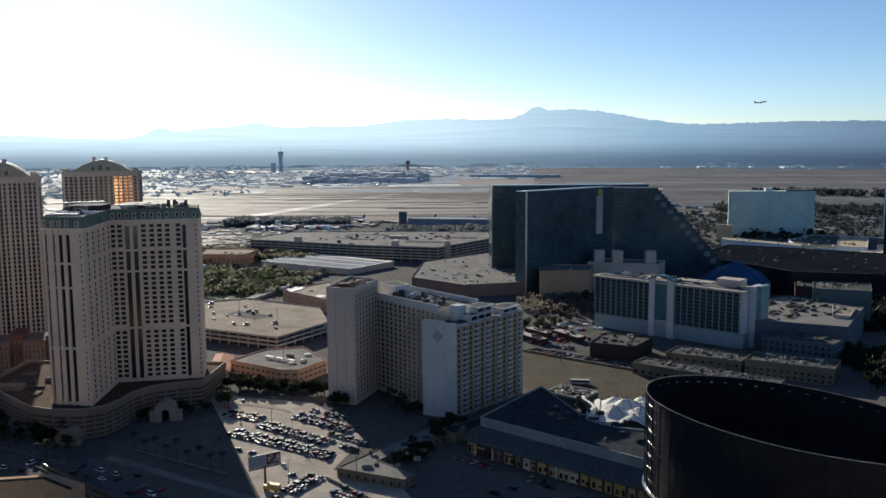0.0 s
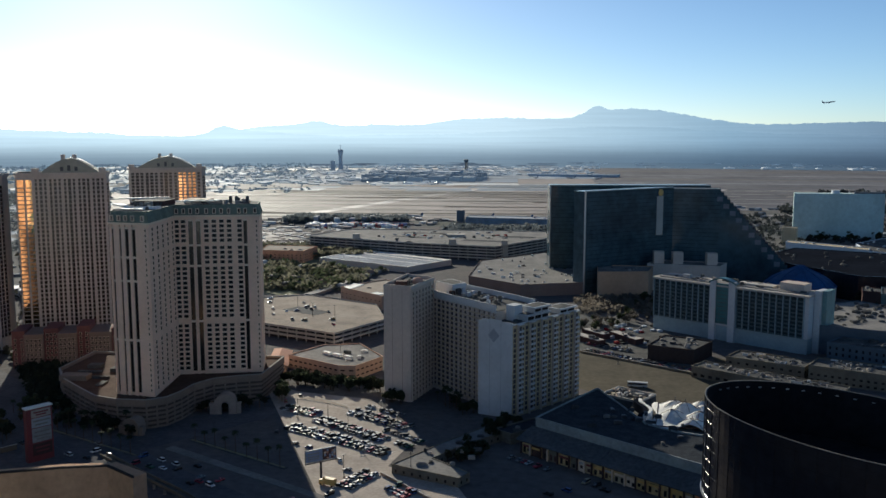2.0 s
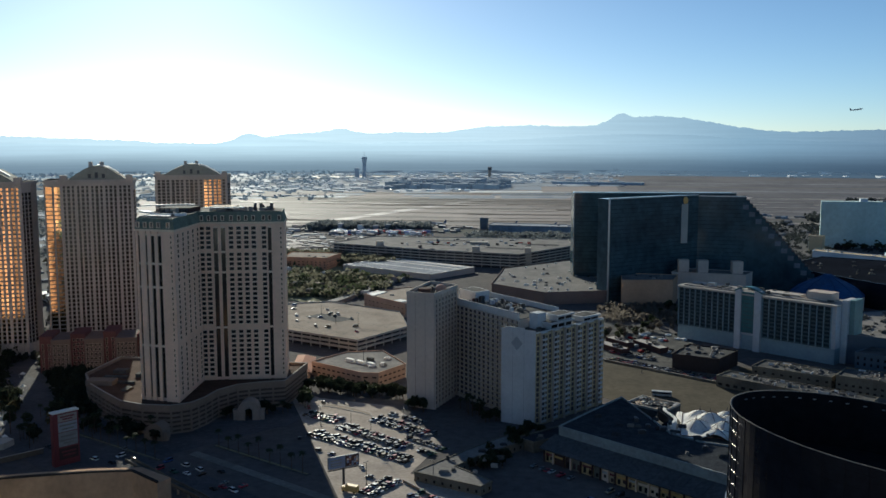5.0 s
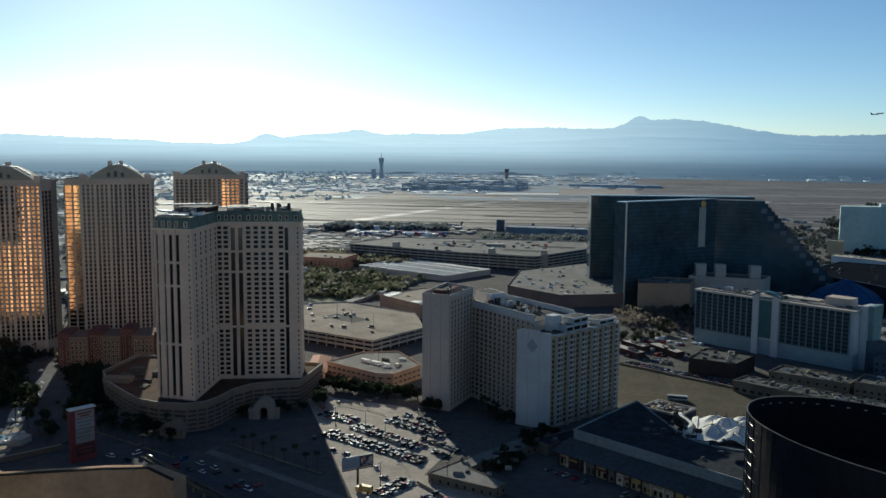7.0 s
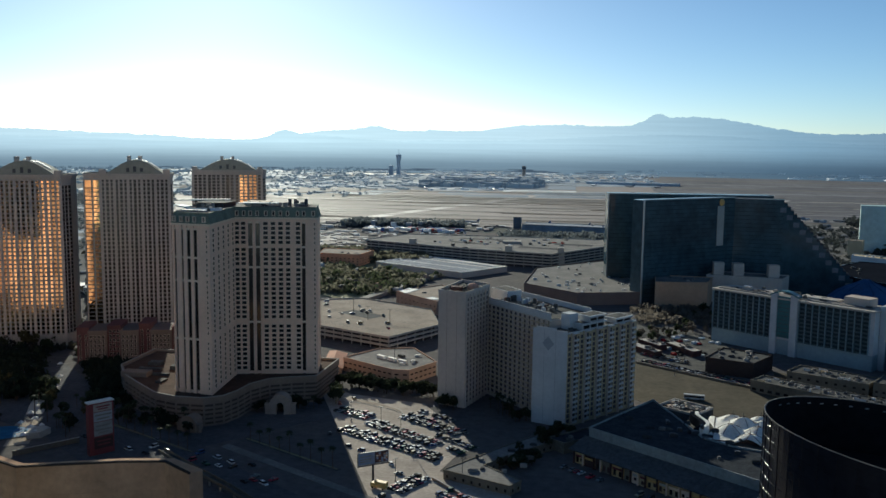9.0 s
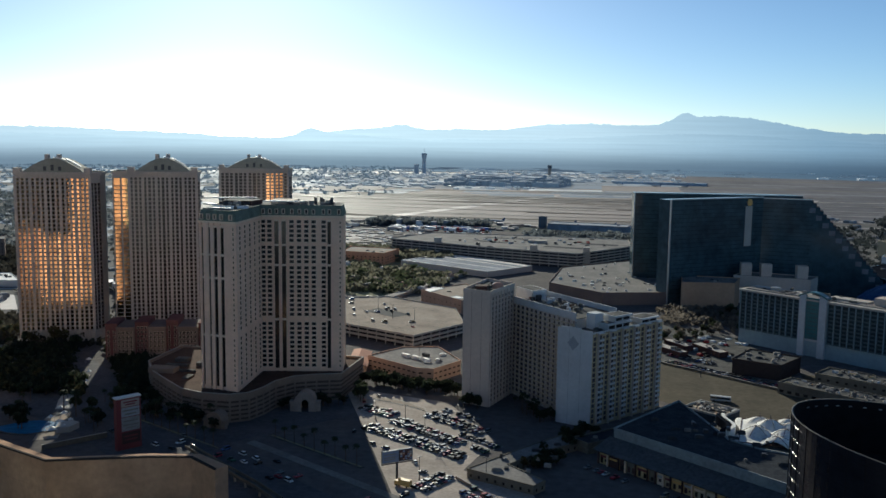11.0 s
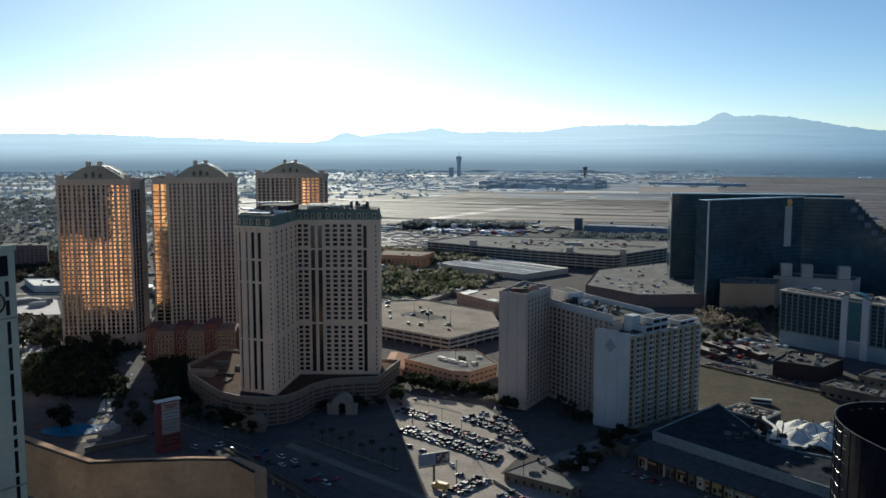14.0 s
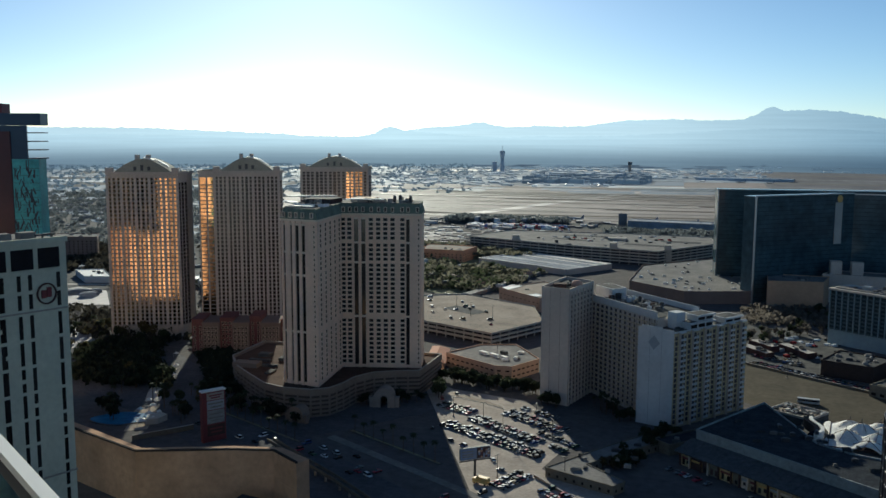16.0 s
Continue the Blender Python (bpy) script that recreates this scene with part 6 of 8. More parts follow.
# scattered planks, ducts and plant on the half-cleared roof by the tent
def scrap_roof():
    t = thing("cleared_site", "half-cleared flat roof with heaps of pale boards and ducts", "roof", (71, 494, 0), -38)
    part("slab", box(bmesh.new(), -12, 12, -7, 12, 0, 9), ROOF_MIXED, t)
    part("parapet", ring_wall(bmesh.new(), [(-12, -7), (12, -7), (12, 12), (-12, 12)], 0.5, 9, 10.2), PALE_CONCRETE, t)
    # low raised box, coloured dark to look like a shaded sunken bay
    part("sunken_bay", box(bmesh.new(), -2, 9, 1, 8, 9.0, 9.8), ROOF_DARK, t)
    r = random.Random(5)
    for i in range(84):
        x, y, w, d = r.uniform(-11, 11), r.uniform(-6, 11), r.uniform(0.5, 3.4), r.uniform(0.2, 0.9)
        b = box(bmesh.new(), -w / 2, w / 2, -d / 2, d / 2, 0, r.uniform(0.3, 1.2))
        ob = part("board", b, r.choice((ROOF_WHITE, CONCRETE, ROOF_MIXED, CREAM_BAND)), t)
        ob.matrix_local = pose(x, y, 9.0, 0, 0, r.uniform(0, 180))


scrap_roof()


# ---- red pylon sign, billboard, pool ----
def pylon_sign():
    t = thing("pylon_sign", "tall red pylon sign with white panels beside the street", "sign", (-222.2, 395.6, 0), 52)
    part("frame", box(bmesh.new(), 0, 12.4, 0, 3, 0, 26), RED, t, "red sign frame")
    part("cap", box(bmesh.new(), -0.3, 12.7, -0.5, 3.5, 26, 26.6), ROOF_WHITE, t, "white sign cap")
    for z0, z1, m in ((21.6, 25.2, SIG_BAND), (16.6, 21.2, EMBLEM), (9.4, 16.2, PANEL_GREY), (3.0, 8.6, BROWN)):
        panel = part("panel", box(bmesh.new(), 2.4, 11.6, -0.25, 0, z0, z1), m, t)
        for z, w in ((23.6, 7), (22.4, 5), (19.4, 8), (17.6, 6), (14.0, 7), (12.0, 8), (10.6, 5), (6.4, 7), (4.6, 6)):
            if z0 < z < z1:
                part("text_bar", box(bmesh.new(), 7.0 - w / 2, 7.0 + w / 2, -0.3, -0.25, z, z + 0.7), ROOF_GREY if m in (EMBLEM, PANEL_GREY) else RED, panel)


pylon_sign()


def billboard(at, turn):
    t = thing("billboard", "two-sided billboard on a dark steel post in the lot", "billboard", at, turn)
    part("post", cyl(bmesh.new(), 0, 0, 0, 9, 0.6, 0.5, seg=10), DARK_METAL, t)
    part("catwalk", box(bmesh.new(), -8, 8, -1.4, -0.5, 8.6, 8.9), DARK_METAL, t)
    # grey in place of white: the face's shade is in the colour
    face = part("face", box(bmesh.new(), -7.5, 7.5, -0.5, 0.0, 9, 14.5), EMBLEM, t, "grey poster face dimmed for shade")
    part("backing", box(bmesh.new(), -7.5, 7.5, 0.05, 0.5, 9, 14.5), DARK_METAL, t)
    part("poster", box(bmesh.new(), -7.2, 0.6, -0.56, -0.5, 9.3, 14.2), SIGN_BLUE, face, "pale blue poster")
    part("poster", box(bmesh.new(), 1.1, 7.2, -0.56, -0.5, 9.3, 14.2), BROWN, face, "dark brown photo poster")
    r = random.Random(23)
    for x in (1.4, 2.6, 3.8, 5.0, 6.0):
        z = 9.6
        while z < 13.2:
            h = r.uniform(0.7, 1.3)
            if r.random() < 0.75:
                part("poster_patch", box(bmesh.new(), x, x + 0.95, -0.6, -0.56, z, z + h - 0.15), r.choice((TERRACOTTA, SIGN_WHITE, CREAM_BAND, BRICK_RED, SIGN_BLUE)), face)
            z += h
    part("divider", box(bmesh.new(), 0.65, 1.05, -0.62, -0.5, 9, 14.6), DARK_METAL, face)
    for z in (12.6, 11.2, 10.2):
        part("text_bar", box(bmesh.new(), -6.5, -1, -0.6, -0.56, z, z + 0.6), PANEL_GREY, face)


billboard((-80, 385, 0), 35)


def pool():
    t = thing("swimming_pool", "bright blue curved swimming pool with pale rim", "pool", (-285, 420, 0))
    pts = [(15 * math.cos(a) * (1 + 0.25 * math.sin(2 * a)), 11 * math.sin(a)) for a in [i * math.tau / 32 for i in range(32)]]
    part("rim", prism(bmesh.new(), [(x * 1.08, y * 1.1) for x, y in pts], 0, 0.5), ROOF_MIXED, t)
    part("water", prism(bmesh.new(), pts, 0.5, 0.55), WATER, t, "blue pool water")
    part("rockwork", prism(bmesh.new(), [(18, -6), (24, -3), (25, 5), (19, 8), (15, 2)], 0, 3.2), PALE_CONCRETE, t)


pool()

# ---- cars ----
CAR_COLOURS = {"white": (0.75, 0.75, 0.74), "silver": (0.45, 0.46, 0.47), "black": (0.015, 0.015, 0.018), "grey": (0.16, 0.165, 0.17), "red": (0.3, 0.035, 0.06), "blue": (0.04, 0.08, 0.22), "gold": (0.38, 0.31, 0.2), "green": (0.04, 0.1, 0.07)}
CAR_GLASS = surf("car_glass", (0.02, 0.022, 0.025), 0.06, 0.1, spec=0.8)


def car_parts(kind):
    """Body, cabin and wheel meshes; the car points along +y, its wheels on z = 0."""
    w, n, tall = {"saloon": (0.88, 2.25, 1.42), "van": (0.95, 2.4, 1.85), "pickup": (0.97, 2.6, 1.8)}[kind]
    prof = [(-n, 0.45), (-n, 0.9), (-n + 0.15, 0.98), (n * 0.35, 0.98), (n - 0.25, 0.85), (n, 0.7), (n, 0.4), (n - 0.2, 0.3), (-n + 0.2, 0.3)]
    cab = {"saloon": [(-n + 0.35, 0.97), (-n * 0.5, tall), (n * 0.12, tall), (n * 0.48, 0.97)], "van": [(-n + 0.05, 0.97), (-n + 0.2, tall), (n * 0.2, tall), (n * 0.6, 0.97)], "pickup": [(-0.3, 0.97), (-0.2, tall), (0.8, tall), (1.3, 0.97)]}[kind]
    def shell(profile, half, top_half):
        bm = bmesh.new()
        zmax, zmin = max(z for _, z in profile), min(z for _, z in profile)
        s = lambda z: half + (top_half - half) * (z - zmin) / (zmax - zmin)
        lo, hi = [bm.verts.new((-s(z), y, z)) for y, z in profile], [bm.verts.new((s(z), y, z)) for y, z in profile]
        bm.faces.new(lo)
        bm.faces.new(hi[::-1])
        for i in range(len(profile)):
            j = (i + 1) % len(profile)
            bm.faces.new((lo[i], hi[i], hi[j], lo[j]))
        bmesh.ops.recalc_face_normals(bm, faces=bm.faces)
        return bm
    wheel = bmesh.new()
    bmesh.ops.create_cone(wheel, cap_ends=True, segments=10, radius1=0.33, radius2=0.33, depth=0.24, matrix=Matrix.Rotation(radians(90), 4, "Y"))
    roof = shell([(cab[1][0] + 0.02, tall - 0.03), (cab[1][0] + 0.1, tall + 0.03), (cab[2][0] - 0.1, tall + 0.03), (cab[2][0] - 0.02, tall - 0.03)], w * 0.78, w * 0.74)
    return shell(prof, w, w * 0.96), shell(cab, w * 0.93, w * 0.78), roof, wheel, w, n


CARS = {}
CAR_MESH = {k: None for k in ("saloon", "van", "pickup")}


def car(x, y, turn, kind, colour, z=0.0):
    key = (kind, colour)
    if key in CARS:
        return copy_thing(CARS[key], pose(x, y, z, 0, 0, turn))
    paint = bpy.data.materials.get("car_paint_" + colour) or surf("car_paint_" + colour, CAR_COLOURS[colour], 0.38, 0.06, 0.5, 3.0, spec=0.3)
    t = thing("car", f"parked {colour} {kind}" + " car on the asphalt", "car", (x, y, z), turn, "parked cars")
    if CAR_MESH[kind] is None:
        b, c, r, w, hw, hl = car_parts(kind)
        CAR_MESH[kind] = [mesh_of(nm, q, m) for nm, q, m in (("cabin", c, CAR_GLASS), ("wheel", w, TYRE))] + [b, r, hw, hl]
    cabin, wheel, b, r, hw, hl = CAR_MESH[kind]
    part("body", mesh_of("body", b.copy(), paint), None, t)
    part("roof", mesh_of("roof", r.copy(), paint), None, t)
    part("cabin", cabin, None, t, "dark car windows")
    for sx in (-1, 1):
        for sy in (-1, 1):
            part("wheel", wheel, None, t).location = (sx * (hw - 0.1), sy * hl * 0.62, 0.33)
    CARS[key] = t
    return t


def pick_car(x, y, turn, r, z=0.0):
    colour = r.choices(list(CAR_COLOURS), (8, 11, 34, 22, 12, 8, 5, 3))[0]
    car(x, y, turn + r.uniform(-2, 2), r.choices(("saloon", "van", "pickup"), (6, 3, 1))[0], colour, z)


def car_row(p, q, r, step=2.75, full=0.92, double=True, z=0.14):
    k = math.dist(p, q)
    a = math.degrees(math.atan2(q[1] - p[1], q[0] - p[0]))
    for i in range(int(k / step)):
        for side in ((-2.7, 2.7) if double else (0,)):
            if r.random() < full:
                x, y = along(p, q, i * step + r.uniform(-0.15, 0.15), side + r.uniform(-0.3, 0.3))
                pick_car(x, y, a + (0 if r.random() < 0.5 else 180), r, z)


rc = random.Random(21)
car_row((-121, 489), (-99, 477), rc)
car_row((-81, 483), (-46, 456), rc)
car_row((-98, 469), (-56, 437), rc)
car_row((-110, 455), (-50, 417), rc)
car_row((-74, 493), (-53, 477), rc, full=0.8, double=False)
car_row((-68, 376), (-57, 397), rc, full=0.9)
car_row((-46, 377), (-34, 366), rc, full=0.8)
car_row((-59, 452), (-37, 435), rc, full=0.95, double=False)
car_row((-51, 434), (-40, 426), rc, full=0.9, double=False)
for x, y, a in ((-102, 430, 40), (-94, 424, 50), (-116, 447, 10), (-70, 396, 80), (-58, 388, 60), (-76, 408, 30), (-124, 500, 20), (-118, 512, 30), (-133, 528, 25), (-128, 520, 200)):
    pick_car(x, y, a, rc, 0.14)
# street cars in the shade
for i in range(24):
    s = rc.random()
    pick_car(-250 + 200 * s + rc.uniform(-8, 8), 440 - 95 * s + rc.uniform(-14, 10), rc.choice((55, 235, 145)), rc, 0.07)
for i in range(18):
    pick_car(rc.uniform(10, 62), rc.uniform(352, 385) - 0.3 * rc.uniform(0, 40), 50, rc, 0.02)
# lot behind the dirt field
car_row((62, 635), (128, 582), rc, full=0.92, z=0.2)
car_row((66, 660), (98, 634), rc, full=0.85, z=0.2)
# garage roofs
for i in range(16):
    u, v = rc.random(), rc.random()
    pick_car(-184 + 62 * u - 20 * v * 1.4, 690 - 30 * u + 90 * v, rc.choice((30, 210, 120)), rc, 9.6)
car_row((6, 417), (46, 382), rc, full=0.45, double=False)
car_row((-205, 840), (-165, 830), rc, double=False, z=0.02)


def bus(x, y, turn, label="long white coach bus on the dirt lot"):
    t = thing("bus", label, "bus", (x, y, 0.1), turn)
    part("body", box(bmesh.new(), -1.3, 1.3, -6, 6, 0.4, 3.2), SIGN_WHITE, t)
    part("window_band", box(bmesh.new(), -1.34, 1.34, -5.6, 5.8, 1.6, 2.6), CAR_GLASS, t)
    for sx in (-1.15, 1.15):
        for sy in (-3.8, 3.6):
            w = bmesh.new()
            bmesh.ops.create_cone(w, cap_ends=True, segments=10, radius1=0.5, radius2=0.5, depth=0.3, matrix=Matrix.Translation((sx, sy, 0.5)) @ Matrix.Rotation(radians(90), 4, "Y"))
            part("wheel", w, TYRE, t)


bus(85, 545, 80)
bus(134, 566, 60, "white tour bus parked by the shops")


def box_truck(x, y, turn):
    t = thing("box_truck", "yellow box truck parked in the sunlit lot", "truck", (x, y, 0.14), turn)
    part("box", box(bmesh.new(), -1.25, 1.25, -4.2, 1.6, 0.9, 3.6), YELLOW, t, "yellow cargo box")
    part("cab", box(bmesh.new(), -1.1, 1.1, 1.7, 3.6, 0.6, 2.6), YELLOW, t)
    part("windscreen", box(bmesh.new(), -1.0, 1.0, 3.6, 3.66, 1.5, 2.4), CAR_GLASS, t)
    for sx in (-1.0, 1.0):
        for sy in (-2.8, 2.6):
            w = bmesh.new()
            bmesh.ops.create_cone(w, cap_ends=True, segments=10, radius1=0.48, radius2=0.48, depth=0.3, matrix=Matrix.Translation((sx, sy, 0.48)) @ Matrix.Rotation(radians(90), 4, "Y"))
            part("wheel", w, TYRE, t)


box_truck(-76, 378, 70)


def lamp_post(x, y, z=0.14, h=11):
    t = thing("street_lamp", "tall grey lot lamp post with twin heads", "street lamp", (x, y, z), rng.uniform(0, 180), "lot lamps")
    part("pole", cyl(bmesh.new(), 0, 0, 0, h, 0.2, 0.12, seg=6), DARK_METAL, t)
    part("base", cyl(bmesh.new(), 0, 0, 0, 0.8, 0.4, seg=8), CONCRETE, t)
    for s in (-1, 1):
        part("lamp_head", box(bmesh.new(), min(0.2 * s, 1.6 * s), max(0.2 * s, 1.6 * s), -0.2, 0.2, h - 0.1, h + 0.1), DARK_METAL, t)


for x, y in ((-70, 387), (-78, 446), (-52, 444), (-92, 464), (-64, 470), (-110, 470), (-40, 392), (-66, 420), (-150, 700), (-170, 735), (-130, 690), (-105, 575), (92, 640), (110, 620), (80, 600)):
    lamp_post(x, y, 9.6 if 680 < y < 760 else 8.6 if y == 575 else 0.1)


# ---- painted lines and islands ----
def stall_lines(rows, z, paint=PAINT, label="white painted stall lines on the lot"):
    """Painted stall lines along the car rows, as one thin mesh."""
    bm = bmesh.new()
    for p, q in rows:
        k = math.dist(p, q)
        for i in range(int(k / 2.75) + 1):
            a, b = along(p, q, i * 2.75 - 1.38, -5.2), along(p, q, i * 2.75 - 1.38, 5.2)
            slab_along(bm, a, b, 0.16, z, z + 0.01)
    return tagged(part("stall_lines", bm, paint, None), label, "road marking", kind="stuff")


stall_lines([((-121, 489), (-99, 477)), ((-81, 483), (-46, 456)), ((-98, 469), (-56, 437)), ((-110, 455), (-50, 417)), ((-74, 493), (-53, 477)), ((-68, 376), (-57, 397)), ((-58, 450), (-38, 434))], 0.15)


stall_lines([((-188, 690), (-122, 654)), ((-198, 716), (-104, 668)), ((-210, 742), (-102, 690)), ((-186, 772), (-108, 730))], 9.61, WORN_PAINT, "worn grey stall lines on the garage roof")


def dashes(p, q, n, z, label="dashed white lane line on the street"):
    bm = bmesh.new()
    k = math.dist(p, q)
    for i in range(n):
        slab_along(bm, along(p, q, k * i / n), along(p, q, k * i / n + 3), 0.2, z, z + 0.01)
    return tagged(part("lane_line", bm, WORN_PAINT, None), label, "road marking", kind="stuff")


dashes((-260, 452), (-60, 322), 34, 0.08)
dashes((-262, 446), (-64, 316), 34, 0.08)
dashes((-230, 410), (-90, 300), 26, 0.08)
dashes((-205, 408), (-130, 482), 14, 0.12)


def island(pts, surface, label, kerb=ROOF_MIXED):
    at, pts = local(pts)
    t = thing("traffic_island", label, "traffic island", at)
    part("kerb", prism(bmesh.new(), pts, 0, 0.32), kerb, t)
    part("bed", prism(bmesh.new(), offset_plan(pts, -0.8), 0.32, 0.4), surface, t)


island([(-124, 508), (-110, 503), (-92, 494), (-84, 488), (-86, 494), (-98, 504), (-112, 511)], ROOF_TAN, "curved sandy island with a pale kerb", PALE_CONCRETE)
island([(-158, 432), (-100, 396), (-98, 398), (-156, 434.5)], LAWN, "narrow planted median in the street")
island([(-236, 442), (-176, 408), (-175, 410), (-235, 445)], LAWN, "narrow planted median in the street")


def low_wall(p, q, h, z, label, wall=TAN):
    t = thing("low_wall", label, "wall", (*p, z), math.degrees(math.atan2(q[1] - p[1], q[0] - p[0])))
    k = math.dist(p, q)
    part("wall", box(bmesh.new(), 0, k, 0, 0.4, 0, h), wall, t)
    part("coping", box(bmesh.new(), -0.1, k + 0.1, -0.1, 0.5, h, h + 0.15), PALE_CONCRETE, t)


low_wall((-54, 392), (-26, 361), 1.2, 0.14, "low tan wall at the edge of the lower lot")
low_wall((-259, 390), (-238, 414), 2.6, 0.05, "low dull wall at the edge of the pool garden", SHOP_WALL)
low_wall((57, 632), (129, 574), 1.3, 0.05, "low dark wall behind the dirt lot", SHOP_WALL)


def walkway(pts, z, label):
    """A raised concrete walkway with low parapets on piers."""
    t = thing("walkway", label, "walkway", (*pts[0], 0))
    pts = [(x - pts[0][0], y - pts[0][1]) for x, y in pts]
    for p, q in zip(pts, pts[1:]):
        k = math.dist(p, q)
        part("deck", slab_along(bmesh.new(), p, along(p, q, k - 0.03), 3.6, z - 0.5, z), ROOF_MIXED, t)
        for o in (0.0, 3.2):
            part("parapet", slab_along(bmesh.new(), along(p, q, 0, o), along(p, q, k - 0.03, o), 0.35, z, z + 1.1), SHOP_WALL, t)
        for i in range(max(1, int(k / 9))):
            c = along(p, q, 4 + i * 9, 1.8)
            part("pier", cyl(bmesh.new(), c[0], c[1], 0, z - 0.5, 0.6, seg=8), CONCRETE, t)


walkway([(-186, 400), (-178.4, 394), (-160.2, 378.8), (-136.2, 359.8), (-112, 338)], 4.0, "raised concrete walkway beside the shaded street")


def sun_canopy(x, y, turn, w, z=0.04):
    t = thing("sun_canopy", "small white canopy tent beside the pool", "canopy", (x, y, z), turn, "poolside canopies")
    bm = bmesh.new()
    lo = [bm.verts.new((sx * w, sy * w, 2.4)) for sx, sy in ((-1, -1), (1, -1), (1, 1), (-1, 1))]
    top = bm.verts.new((0, 0, 3.8))
    for i in range(4):
        bm.faces.new((lo[i], lo[(i + 1) % 4], top))
    bm.faces.new(lo[::-1])
    part("roof", bm, ROOF_WHITE, t, "white canvas roof")
    for sx, sy in ((-1, -1), (1, -1), (1, 1), (-1, 1)):
        part("post", cyl(bmesh.new(), sx * (w - 0.15), sy * (w - 0.15), 0, 2.4, 0.06, seg=5), STEEL, t)


rv = random.Random(40)
for x, y, w in ((-269, 414, 2.6), (-272, 426, 2.0), (-265, 419, 1.7), (-278, 440, 1.8), (-290, 470, 1.6), (-302, 502, 1.8), (-312, 523, 1.6), (-286, 449, 1.4), (-281, 432, 1.5), (-268, 430, 1.3), (-329, 552, 1.6)):
    sun_canopy(x, y, rv.uniform(0, 90), w)
# white vans added in place of bright glints and headlights on the street
for x, y, a in ((-208.4, 407.1, 60), (-197.5, 412.7, 150), (-188.4, 407.5, 30), (-160.7, 402.9, 55), (-152, 398, 50)):
    car(x, y, a, "van", "white", 0.07)


# ---- sheds and yard behind the dirt lot ----
for pts in ([(54, 676), (72, 650), (78, 655), (60, 682)], [(84, 684), (100, 656), (107, 661), (91, 689)], [(64, 692), (78, 672), (84, 676), (70, 697)]):
    low_building("shed", pts, 4, BROWN, PALE_CONCRETE, "low brown shed with a pale flat roof", 5, 0.3)

for row, pts, z, n, seed in ((shop_a, [(126, 572), (196, 517), (203, 528), (135, 580)], 6.6, 22, 81), (shop_b, [(152, 593), (191, 568), (201, 583), (164, 607)], 8.1, 14, 82), (shop_c, [(196, 565), (239, 540), (251, 559), (208, 582)], 10.1, 14, 83)):
    r = random.Random(seed)
    for i in range(n):
        u, v = r.random(), r.random()
        x = (pts[0][0] * (1 - u) + pts[1][0] * u) * (1 - v) + (pts[3][0] * (1 - u) + pts[2][0] * u) * v
        y = (pts[0][1] * (1 - u) + pts[1][1] * u) * (1 - v) + (pts[3][1] * (1 - u) + pts[2][1] * u) * v
        k = r.uniform(1.5, 6)
        screen = part("roof_screen", box(bmesh.new(), -k / 2, k / 2, -0.15, 0.15, 0, r.uniform(0.7, 1.8)), r.choice((CREAM_BAND, SHADE_WHITE, YELLOW_STUCCO, CONCRETE, ROOF_WHITE)), row)
        screen.matrix_local = pose(x - row.location.x, y - row.location.y, z, 0, 0, r.choice((-33, 57, -33)))

# ---- trees ----
def leaf_crown(r, radius, height, base, clumps, leaves, size):
    """Clumps of small leaf blades round an uneven crown."""
    verts, faces = [], []
    for _ in range(clumps):
        a, u, k = r.uniform(0, math.tau), r.uniform(-0.9, 1), r.uniform(0.35, 1.0)
        c = Vector((radius * k * math.cos(a) * math.sqrt(1 - u * u), radius * k * math.sin(a) * math.sqrt(1 - u * u), base + height * (0.5 + 0.5 * u * k)))
        rad = radius * r.uniform(0.22, 0.42)
        for _ in range(leaves):
            d = Vector((r.gauss(0, 1), r.gauss(0, 1), r.gauss(0, 0.8))).normalized()
            p = c + d * rad * r.uniform(0.5, 1.0)
            x = Vector((r.gauss(0, 1), r.gauss(0, 1), r.gauss(0, 1))).normalized()
            y = d.cross(x).normalized()
            x = y.cross(d + 0.5 * x).normalized()
            s = size * r.uniform(0.6, 1.3)
            i = len(verts)
            verts += [p - x * s - y * s * 0.5, p + x * s - y * s * 0.5, p + x * s * 0.7 + y * s * 0.6, p - x * s * 0.7 + y * s * 0.6]
            faces.append((i, i + 1, i + 2, i + 3))
    me = bpy.data.meshes.new("crown")
    me.from_pydata(verts, [], faces)
    return me


def tree_kind(seed, height, radius, leaf):
    r = random.Random(seed)
    trunk = bmesh.new()
    cyl(trunk, 0, 0, 0, height * 0.45, 0.3, 0.18, seg=7)
    for i in range(5):
        a = i * 1.3 + r.uniform(-0.3, 0.3)
        b = Vector((0, 0, height * r.uniform(0.3, 0.44)))
        e = b + Vector((radius * 0.6 * math.cos(a), radius * 0.6 * math.sin(a), height * r.uniform(0.2, 0.35)))
        limb = bmesh.ops.create_cone(trunk, cap_ends=True, segments=5, radius1=0.14, radius2=0.05, depth=(e - b).length)
        m = Matrix.Translation((b + e) / 2) @ (e - b).to_track_quat("Z", "Y").to_matrix().to_4x4()
        bmesh.ops.transform(trunk, matrix=m, verts=limb["verts"])
    crown = leaf_crown(r, radius, height * 0.68, height * 0.3, 22, 16, radius * 0.2)
    crown.materials.append(leaf)
    return mesh_of("trunk", trunk, BARK), crown


